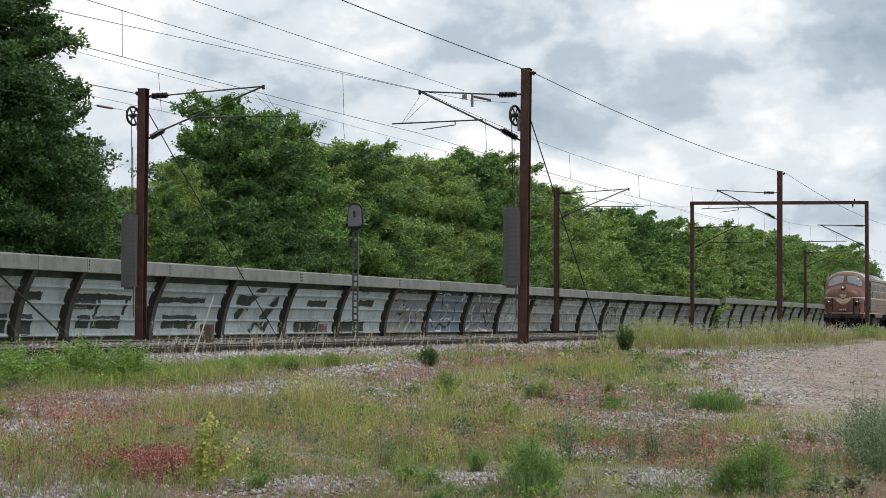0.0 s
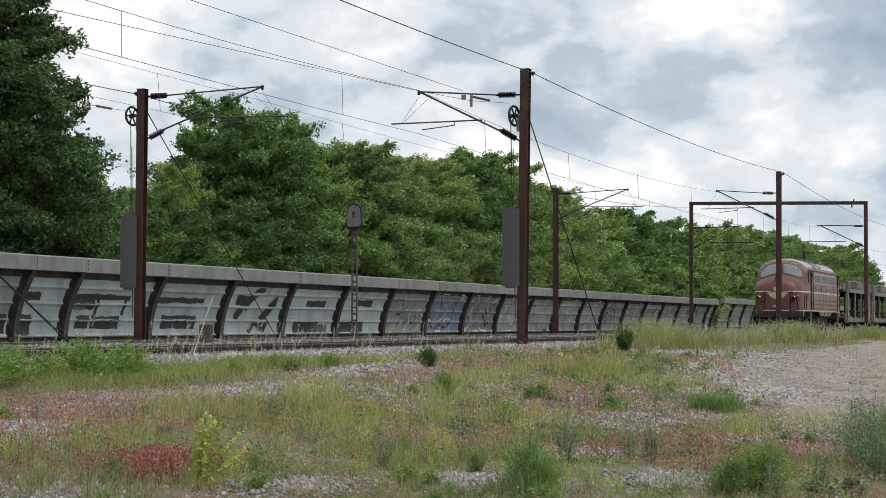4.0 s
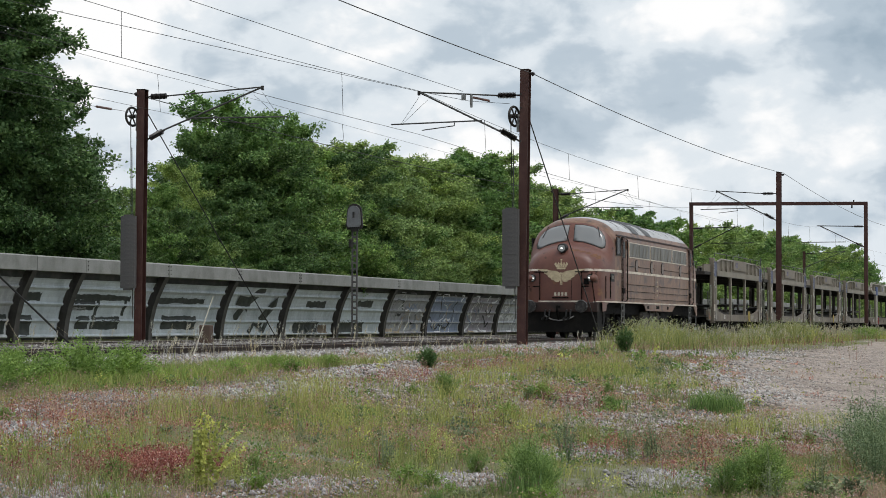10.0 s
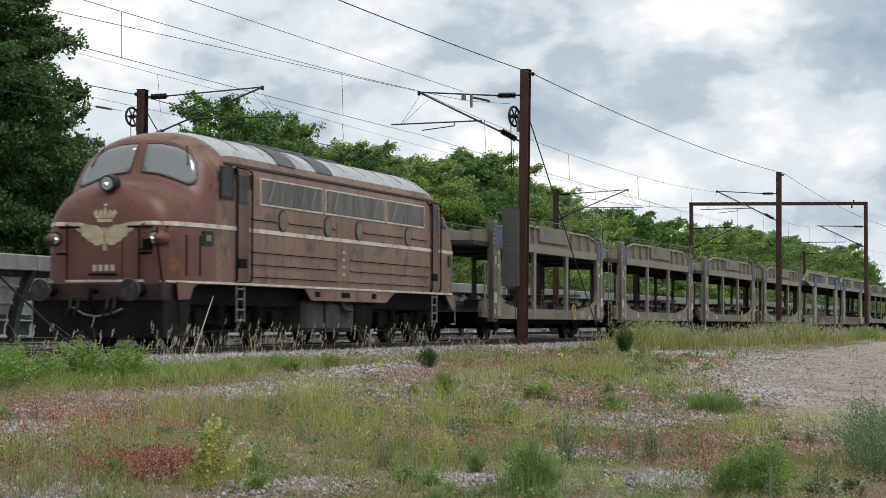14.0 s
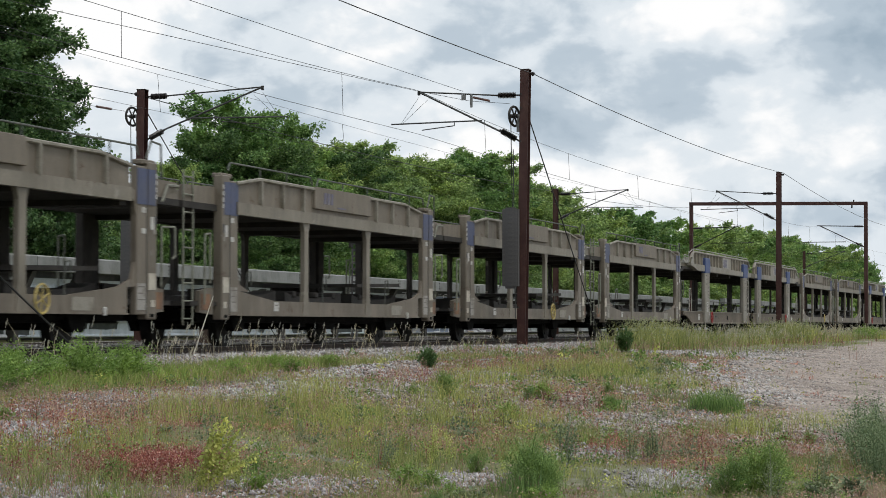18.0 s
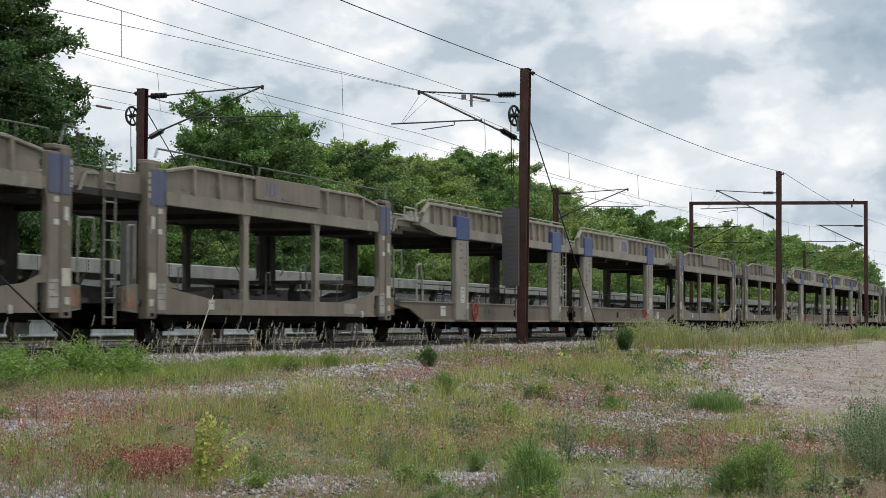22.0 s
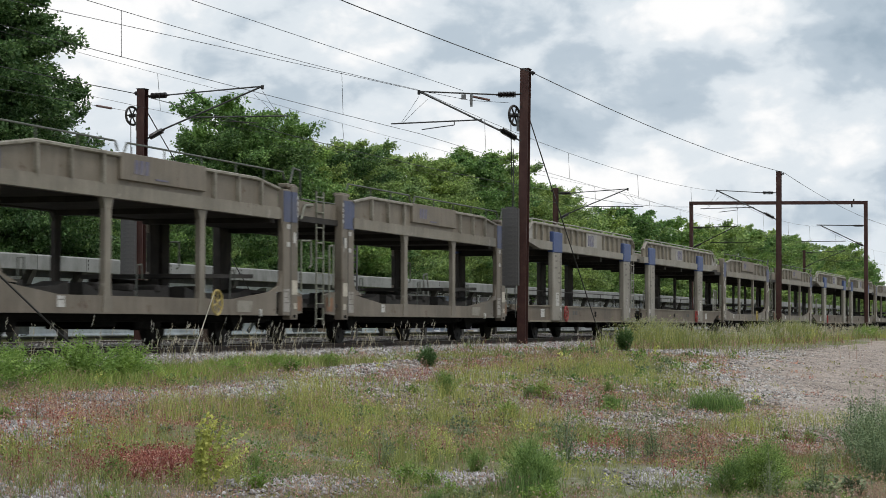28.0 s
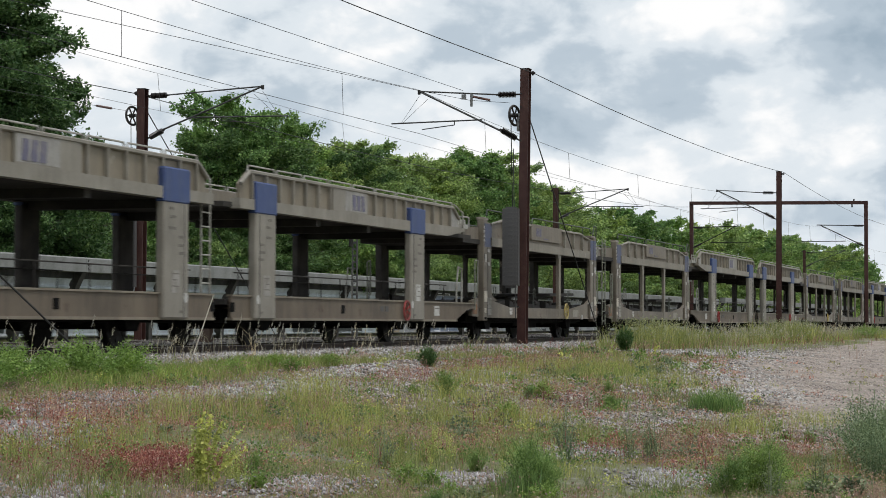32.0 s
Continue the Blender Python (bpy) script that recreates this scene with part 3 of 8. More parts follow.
paint_patch(57.35, 58.5, 0.84, 1.02, PAINTS[5], 49, "grey_patch")
paint_patch(66.9, 67.55, 0.27, 0.53, PAINTS[0], 48, "white_patch")
paint_patch(78.8, 79.8, 0.04, 0.42, PAINT_BROWN, 51, "brown_patch")
paint_patch(86.5, 88.0, 0.04, 0.26, PAINTS[4], 52, "ochre_patch")
for pts, w in (([(70.2, 0.6), (70.8, 1.1), (71.6, 1.5), (72.3, 1.8)], 0.4), ([(70.0, 1.3), (70.9, 1.25), (71.3, 1.0)], 0.35), ([(72.6, 0.5), (73.2, 0.9), (73.8, 1.3)], 0.45), ([(71.6, 0.1), (72.2, 0.5), (73.0, 0.2), (73.3, 0.6)], 0.22),
               ([(76.6, 0.5), (77.0, 0.25), (77.3, 0.5), (77.7, 0.2), (78.2, 0.55)], 0.2)):
    paint_stroke(pts, w, PAINT_DARK)
grng = random.Random(21)
for bay in range(5, 18):
    x0 = FIRST + BAY * bay
    if bay < 8:
        paint_patch(x0 + 0.3, x0 + BAY - 0.4, 0.08, 1.75, PAINTS[(1, 2, 5)[bay % 3]], bay * 2.0, "graffiti_ground")
    for k in range(24 if bay < 9 else 14):
        x, z = x0 + grng.uniform(0.4, BAY - 1.2), grng.uniform(0.25, 1.7)
        turn = grng.uniform(0, 6.28)
        pts = []
        for j in range(7):
            pts.append((x, min(max(z, 0.1), 1.85)))
            turn += grng.uniform(-1.1, 1.1)
            x += 0.26 * math.cos(turn)
            z += 0.2 * math.sin(turn)
            x = min(max(x, x0 + 0.25), x0 + BAY - 0.25)
        paint_stroke(pts, grng.uniform(0.03, 0.11), PAINTS[grng.choice((0, 0, 0, 0, 0, 1, 2, 3, 3, 4, 5))], 0.012 + 0.002 * k)

# ---- overhead line ----
ARM = surface("weathered_arm_steel", (0.085, 0.085, 0.082), (0.05, 0.05, 0.048), 8, rough=0.5, metal=0.4)
WEIGHT_PLATE = mesh_of(boxes((-0.07, 0.07, -0.22, 0.22, -0.0595, 0.0595), bevel=0.002), "weight_plate", WEIGHT)
BOLT = mesh_of(rod(bmesh.new(), (-0.012, 0, 0), (0.012, 0, 0), 0.028, 6), "bolt", DARK_STEEL)


def ribbed(a, b):
    """One turned insulator from a to b: a stem with twelve ribs, all one skin."""
    steps = [(0.0, 0.025), (0.2, 0.025)]
    for k in range(12):
        u = 0.22 + 0.058 * k
        steps += [(u, 0.035), (u + 0.012, 0.088), (u + 0.03, 0.075), (u + 0.042, 0.035)]
    steps += [(0.95, 0.025), (1.0, 0.025)]
    turn = (b - a).to_track_quat("Z", "Y").to_matrix()
    bm = bmesh.new()
    loops = [[bm.verts.new(a.lerp(b, u) + turn @ Vector((r * math.cos(c * math.pi / 5), r * math.sin(c * math.pi / 5), 0))) for c in range(10)] for u, r in steps]
    for p, q in zip(loops, loops[1:]):
        for c in range(10):
            bm.faces.new((p[c], p[(c + 1) % 10], q[(c + 1) % 10], q[c]))
    bm.faces.new(loops[0][::-1]), bm.faces.new(loops[-1])
    return bm


def mast(name, x, y, way, height, top, low, reach, weight=False, lean_y=0.0, label=""):
    """An I-section mast at x, y with a hinged cantilever that reaches across the track (way: +1 or -1 along y)."""
    t = thing(name, pose(x, y, 0), label=label, category="catenary mast", group="overhead line masts")

    def at(dy, z):
        return Vector((0, dy * way + lean_y * z / height, z))
    bm = bmesh.new()
    for fx in (-0.13, 0.13):
        slab(bm, [(-0.115, -0.6), (0.115, -0.6), (0.115 + lean_y, height), (-0.115 + lean_y, height)], "x", fx - 0.012, fx + 0.012)
    slab(bm, [(-0.01, -0.6), (0.01, -0.6), (0.01 + lean_y, height), (-0.01 + lean_y, height)], "x", -0.118, 0.118)
    part("column", bm, RUST_RED, t)
    part("top_plate", boxes((-0.16, 0.16, lean_y - 0.13, lean_y + 0.13, height, height + 0.015)), DARK_STEEL, t)
    for z in (0.9, 1.9, low, low + 0.9, top):
        for dx in (-0.152, 0.152):
            again("bolt", BOLT, t, pose(dx, lean_y * z / height + 0.08, z))
    tip = at(reach, top + 0.16)
    part("top_tube", rods([at(0.75, top), tip], 0.021, 8), ARM, t)
    part("stay_tube", rods([at(0.62, low + 0.33 * (top - low) * 0.62), tip], 0.026, 8), ARM, t)
    for a, b in ((at(0.12, top - 0.01), at(0.82, top)), (at(0.12, low), at(0.7, low + (top + 0.16 - low) * 0.7 / reach))):
        part("insulator", ribbed(a, b), INSUL, t, "dark ribbed porcelain insulator")
    j = at(reach * 0.40, low + (top + 0.16 - low) * 0.42)
    end = at(reach + 0.78, j.z - 0.04)
    part("registration_tube", rods([j, end], 0.02, 8), ARM, t)
    part("steady_arm", rods([at(reach * 0.66, j.z - 0.01), at(reach * 0.66, j.z - 0.12), at(reach - 0.1, j.z - 0.22)], 0.014, 6), DARK_STEEL, t)
    part("hanger", rods([at(reach, top + 0.02), at(reach + 0.5, j.z - 0.03)], 0.005, 5), WIRE, t)
    part("hanger", rods([at(reach - 0.25, top - 0.06), at(reach + 0.46, j.z - 0.03)], 0.005, 5), WIRE, t)
    bm = boxes((-0.035, 0.035, tip.y - 0.035, tip.y + 0.035, tip.z - 0.09, tip.z + 0.035), bevel=0.01)
    part("clamp", bm, DARK_STEEL, t)
    s = -way
    part("feeder_insulator", rod(rod(bmesh.new(), (0, lean_y + s * 0.12, height - 0.12), (0, lean_y + s * 0.26, height - 0.1), 0.03, 8),
                                 (0, lean_y + s * 0.17, height - 0.115), (0, lean_y + s * 0.22, height - 0.11), 0.06, 10), INSUL, t)
    if weight:
        wz = low + 0.68
        m = pose(-0.05, 0.30 + lean_y, wz, 88, 0, -17)
        bm = ring(bmesh.new(), m, 0.26, 0.035, 24, 6)
        for k in range(3):
            a = math.pi * k / 3
            d = m.to_3x3() @ Vector((math.cos(a), math.sin(a), 0)) * 0.26
            rod(bm, m.translation - d, m.translation + d, 0.022, 6)
        rod(bm, m @ Vector((0, 0, -0.09)), m @ Vector((0, 0, 0.09)), 0.05, 10)
        part("tension_wheel", bm, DARK_STEEL, t, "black spoked tensioning wheel")
        bm = boxes((-0.06, 0.06, 0.05, 0.36, wz - 0.02, wz + 0.06), (-0.05, 0.05, 0.08, 0.14, wz - 0.42, wz))
        part("wheel_bracket", bm, GALV, t)
        part("weight_cable", rods([(-0.02, 0.31, wz), (-0.1, 0.24, 3.5)], 0.012, 6), WIRE, t)
        part("guide_rod", rods([(-0.16, 0.2, wz - 0.9), (-0.16, 0.14, 0.6)], 0.013, 8), ARM, t)
        if way > 0:
            part("tube_bracket", boxes((-0.03, 0.03, way * 1.42 - 0.03, way * 1.42 + 0.03, top - 0.3, top + 0.07)), GALV, t)
            part("tag_plate", boxes((-0.01, 0.01, way * 1.62 - 0.05, way * 1.62 + 0.08, top - 0.1, top + 0.04)), GALV, t, "small pale metal tag")
        stack = part("counterweight", boxes((-0.30, -0.20, 0.1, 0.38, 1.4, 3.56)), WEIGHT, t, "stack of dark grey counterweight plates")
        for k in range(17):
            again("weight_plate", WEIGHT_PLATE, stack, pose(-0.25, 0.24, 1.52 + 0.121 * k))
    return t


MAST = "rust-red steel overhead line mast with cantilever arm"
mast("catenary_mast", 54.4, -2.45, 1, 7.26, 6.6, 5.34, 3.0, True, -0.1, MAST + " and tension weight")
mast("catenary_mast", 54.9, 9.0, -1, 7.14, 6.95, 5.7, 3.7, True, -0.05, MAST + " and tension weight")
mast("catenary_mast", 101.1, -2.4, 1, 7.75, 6.75, 5.45, 3.0, False, -0.04, MAST)
mast("catenary_mast", 102.7, 9.0, -1, 7.25, 7.0, 5.7, 3.7, False, 0, MAST)
mast("catenary_mast", 194.3, 9.0, -1, 7.2, 7.0, 5.7, 3.7, False, 0, MAST)
mast("catenary_mast", 194.3, -2.4, 1, 7.4, 6.75, 5.45, 3.0, False, 0, MAST)
mast("catenary_mast", 7.5, -2.45, 1, 7.26, 6.6, 5.34, 3.0, False, 0, MAST)

gate = thing("portal_frame", pose(139.9, 0, 0), label="rust-red steel portal frame spanning both railway tracks", category="catenary portal")
for y in (9.15, -2.4):
    leg = part("leg", boxes((-0.12, 0.12, y - 0.12, y + 0.12, -0.5, 8.5 if y > 0 else 8.34), bevel=0.02), RUST_RED, gate)
    s = -1 if y > 0 else 1
    arm = part("arm_tube", rods([(0, y, 6.9), (0, y + s * 3.2, 6.98)], 0.03, 8), DARK_STEEL, gate)
    part("stay_tube", rods([(0, y, 5.5), (0, y + s * 3.0, 6.98)], 0.03, 8), DARK_STEEL, gate)
    part("registration_tube", rods([(0, y + s * 1.3, 5.9), (0, y + s * 4.2, 5.9)], 0.025, 8), DARK_STEEL, gate)
    part("insulator", rods([(0, y + s * 0.2, 6.9), (0, y + s * 0.75, 6.91)], 0.065, 10), INSUL, gate)
    part("insulator", rods([(0, y + s * 0.2, 5.6), (0, y + s * 0.65, 5.82)], 0.065, 10), INSUL, gate)
part("beam", slabs(((-2.52, 8.30), (9.27, 8.44), (9.27, 8.66), (-2.52, 8.52)), "x", -0.12, 0.12), RUST_RED, gate)
part("hung_insulator", rod(bmesh.new(), (0, -1.5, 8.33), (0, -1.5, 8.12), 0.05, 8), INSUL, gate)
part("top_insulator", rod(bmesh.new(), (0, -1.62, 8.52), (0, -1.62, 8.66), 0.05, 8), INSUL, gate)


def hang(points, sag, n=14):
    out = []
    for p, q in zip(points, points[1:]):
        p, q = Vector(p), Vector(q)
        for i in range(n):
            u = i / n
            c = p.lerp(q, u)
            c.z -= 4 * sag * u * (1 - u)
            out.append(c)
    return out + [Vector(points[-1])]


def wire(name, points, sag, r, label, material=None):
    bm = bmesh.new()
    pts = hang(points, sag) if sag else [Vector(p) for p in points]
    loops = []
    for p in pts:
        loops.append([bm.verts.new(p + Vector((0, r * math.cos(a), r * math.sin(a)))) for a in (0.5, 2.07, 3.64, 5.21)])
    for a, b in zip(loops, loops[1:]):
        for j in range(4):
            bm.faces.new((a[j], a[(j + 1) % 4], b[(j + 1) % 4], b[j]))
    return tagged(part(name, bm, material or WIRE, smooth=True), label, "overhead wire", "overhead wires")


BROWN_INSUL = surface("brown_insulator", (0.13, 0.06, 0.045), (0.09, 0.05, 0.04), 6, rough=0.5)
NEAR_M = [(-40, 0.5, 6.8), (7.5, 0.4, 6.81), (54.4, 0.5, 6.81), (101.1, 0.5, 6.85), (139.9, 0.5, 6.9), (194.3, 0.5, 6.85), (260, 0.5, 6.85)]
NEAR_C = [(-40, 0.45, 5.5), (7.5, 0.45, 5.55), (54.4, 0.45, 5.61), (101.1, 0.45, 5.52), (139.9, 0.45, 5.55), (194.3, 0.45, 5.5), (260, 0.45, 5.5)]
FAR_M = [(-40, 5.3, 7.1), (7.5, 5.3, 7.2), (54.9, 5.3, 6.72), (102.7, 5.3, 6.95), (139.9, 5.3, 6.95), (194.3, 5.3, 7.0), (260, 5.3, 7.0)]
FAR_C = [(-40, 5.3, 5.7), (7.5, 5.3, 5.75), (54.9, 5.2, 5.78), (102.7, 5.2, 5.65), (139.9, 5.2, 5.6), (194.3, 5.3, 5.6), (260, 5.3, 5.6)]
wire("messenger_wire", NEAR_M, 0.46, 0.006, "dark bronze messenger wire over the near track")
wire("contact_wire", NEAR_C, 0.1, 0.006, "dark contact wire over the near track")
wire("messenger_wire", FAR_M, 0.18, 0.0045, "dark bronze messenger wire over the far track")
wire("contact_wire", FAR_C, 0.05, 0.0045, "dark contact wire over the far track")
wire("feeder_wire", [(-40, -2.6, 7.2), (7.5, -2.65, 7.2), (54.4, -2.72, 7.17), (101.1, -2.65, 7.72), (150.7, -2.65, 7.4), (194.3, -2.6, 7.3)], 0.27, 0.011, "feeder wire along the mast tops")
wire("feeder_wire", [(7.5, 9.3, 7.1), (54.9, 9.2, 7.03), (102.7, 9.2, 7.15), (139.9, 9.1, 8.3)], 0.25, 0.012, "feeder wire along the far mast tops")
wire("anchored_wire", [(7.5, 1.0, 7.0), (37.6, -0.3, 6.767), (43.8, -0.6, 6.713), (54.4, -0.8, 6.74)], 0.0, 0.006, "thin wire ending at the cantilever tube")
wire("anchored_wire", [(7.5, 3.6, 5.85), (34.74, 1.8, 6.377), (54.4, 0.5, 6.79), (54.4, -1.0, 6.47), (54.4, -2.1, 6.37)], 0.0, 0.006, "overlap messenger wire running to the tension wheel")
wire("anchored_wire", [(7.5, 0.0, 3.8), (42.9, 6.5, 5.74), (50.74, 8.3, 6.235), (54.9, 9.23, 6.5)], 0.0, 0.006, "thin wire running to the far tension wheel")
for p, q in (((54.4, -1.08, 6.57), (54.4, -1.55, 6.46)), ((50.74, 8.3, 6.235), (52.3, 8.65, 6.33))):
    tagged(part("wire_insulator", rod(bmesh.new(), p, q, 0.032, 8), BROWN_INSUL), "small brown insulator in an anchored wire", "insulator", "wire insulators")


def droppers(m, c, sag_m, sag_c, name, steps):
    for (p, q), (a, b) in zip(zip(m, m[1:]), zip(c, c[1:])):
        p, q, a, b = Vector(p), Vector(q), Vector(a), Vector(b)
        for u in steps if q.x < 60 else (0.139, 0.362, 0.606, 0.85):
            hi, lo = p.lerp(q, u), a.lerp(b, u)
            hi.z -= 4 * sag_m * u * (1 - u)
            lo.z -= 4 * sag_c * u * (1 - u)
            if 15 < hi.x < 200:
                tagged(part("dropper", rod(bmesh.new(), lo, hi, 0.006, 4), WIRE), "thin vertical dropper between messenger and contact wire", "dropper", name)


droppers(NEAR_M, NEAR_C, 0.46, 0.1, "near droppers", (0.09, 0.35, 0.612, 0.872))
droppers(FAR_M, FAR_C, 0.18, 0.05, "far droppers", (0.08, 0.34, 0.6, 0.857))
for p, q in (((54.6, -2.45, 6.4), (64.0, -2.4, -0.15)), ((55.2, 9.0, 6.6), (66.6, 9.4, -0.2)), ((14.3, -2.6, 6.5), (29.1, -2.6, -0.2))):
    tagged(part("guy_wire", rod(bmesh.new(), p, q, 0.016, 6), WIRE), "dark steel guy wire anchored in the ballast", "guy wire", "guy wires")
for x, y in ((64.0, -2.4), (66.6, 9.4), (29.1, -2.6)):
    tagged(part("anchor_post", boxes((x - 0.09, x + 0.09, y - 0.09, y + 0.09, -0.5, 0.1), bevel=0.01), DARK_STEEL), "short dark anchor block of a guy wire", "anchor")

# ---- signal ----
sig = thing("railway_signal", pose(73.8, 9.3, 0), label="unlit railway signal head seen from behind on a lattice pole", category="railway signal")
bm = bmesh.new()
for dy in (-0.09, 0.09):
    box(bm, -0.03, 0.03, dy - 0.025, dy + 0.025, -0.4, 4.05)
for k in range(17):
    box(bm, -0.02, 0.02, -0.07, 0.07, 0.05 + 0.24 * k, 0.12 + 0.24 * k)
part("lattice_pole", bm, WEIGHT, sig)
shape = [(0.26 * math.cos(a), 0.2 + 0.26 * math.sin(a)) for a in [math.pi * i / 10 for i in range(11)]] + [(-0.3, -0.3), (-0.24, -0.42), (0.24, -0.42), (0.3, -0.3)]
part("rim", slabs([(p[0] * 1.1, 4.43 + p[1] * 1.08) for p in shape], "x", -0.05, 0.03), DARK_STEEL, sig, "black rim")
part("head", slabs([(p[0] * 0.9, 4.43 + p[1] * 0.9) for p in shape], "x", -0.14, 0.0), surface("signal_grey", (0.17, 0.175, 0.185), (0.12, 0.12, 0.125), 4, rough=0.5), sig, "grey rear housing")
part("nameplate", boxes((-0.146, -0.141, -0.04, 0.04, 4.4, 4.62)), DARK_STEEL, sig)
part("bracket", boxes((-0.06, 0.06, -0.14, 0.14, 3.9, 4.02)), DARK_STEEL, sig)
part("cable_box", boxes((-0.12, 0.02, 0.08, 0.2, 3.3, 3.6), bevel=0.01), DARK_STEEL, sig)
stake = thing("marker_stake", pose(32.7, -2.6, 0), label="thin pale leaning stake in the ballast", category="stake")
part("stick", rod(bmesh.new(), (0, 0.02, -0.25), (0.35, -0.25, 0.92), 0.014, 6, 0.009), surface("bleached_wood", (0.5, 0.46, 0.38), rough=0.8), stake)
box_ = thing("relay_post", pose(46.0, 3.0, 0), label="short brown steel marker post by the track", category="marker post")
part("post", boxes((-0.1, 0.1, -0.14, 0.14, -0.3, 0.42), bevel=0.015), surface("brown_paint", (0.09, 0.06, 0.045), rough=0.8), box_)

# ---- trees ----
LEAF = leafage("leaves_green", ((0.0, (0.092, 0.178, 0.050)), (0.5, (0.176, 0.312, 0.087)), (1.0, (0.307, 0.465, 0.151))))
LEAF_LIGHT = leafage("leaves_light", ((0.0, (0.144, 0.224, 0.066)), (0.5, (0.259, 0.383, 0.119)), (1.0, (0.429, 0.554, 0.207))))
LEAF_DARK = leafage("leaves_dark", ((0.0, (0.049, 0.102, 0.036)), (0.5, (0.098, 0.186, 0.058)), (1.0, (0.189, 0.296, 0.106))))


def leaf_quads(c, tip, side, size, rng):
    """Four-cornered folded leaves at c, along tip."""
    n = np.cross(tip, side)
    size = size[:, None]
    v = np.stack([c, c + (0.5 * tip + 0.34 * side + 0.12 * n) * size, c + tip * size, c + (0.5 * tip - 0.34 * side + 0.12 * n) * size], 1)
    return v.reshape(-1, 3), np.arange(len(c) * 4).reshape(-1, 4)


def unit(v):
    return v / np.maximum(np.linalg.norm(v, axis=1, keepdims=True), 1e-6)


def crown(sprays, leaves, size, rng):
    """Leaves in clumps along flat, drooping sprays."""
    cs, ts = [], []
    for p, d, long_, wide in sprays:
        n = max(4, int(leaves * rng.uniform(0.6, 1.4)))
        across = np.cross(d, (0, 0, 1.0))
        across /= max(np.linalg.norm(across), 1e-6)
        u, w = rng.random(6) ** 0.8, rng.normal(0, 0.42, 6)
        knot = rng.integers(0, 6, n)
        u, w = u[knot] + rng.normal(0, 0.10, n), (w[knot] + rng.normal(0, 0.13, n)) * wide
        c = p + d * (u * long_)[:, None] + across * w[:, None]
        c[:, 2] += rng.normal(0, 0.10, n) * long_ - 0.22 * long_ * u ** 2 - 0.3 * np.abs(w)
        cs.append(c)
        ts.append(unit(d * 0.5 + across * (np.sign(w) * 0.4)[:, None] + rng.normal(0, 0.55, (n, 3)) + np.array((0, 0, -0.25))))
    c, t = np.concatenate(cs), np.concatenate(ts)
    side = unit(np.cross(t, rng.normal(0, 0.8, t.shape) + np.array((0, 0, 1.0))))
    return leaf_quads(c, t, side, rng.uniform(size[0], size[1], len(c)), rng)


def tubes(name, rows, material):
    """Tapered five-sided tubes from p to q, one mesh."""
    vs, fs = [], []
    for p, q, r0, r1 in rows:
        d = (q - p).normalized()
        a = d.orthogonal().normalized()
        b = d.cross(a)
        k = len(vs)
        for c, r in ((p, r0), (q, r1)):
            vs += [c + (a * math.cos(1.2566 * j) + b * math.sin(1.2566 * j)) * r for j in range(5)]
        fs += [(k + j, k + (j + 1) % 5, k + 5 + (j + 1) % 5, k + 5 + j) for j in range(5)]
    return fast_mesh(name, [tuple(v) for v in vs], fs, material)


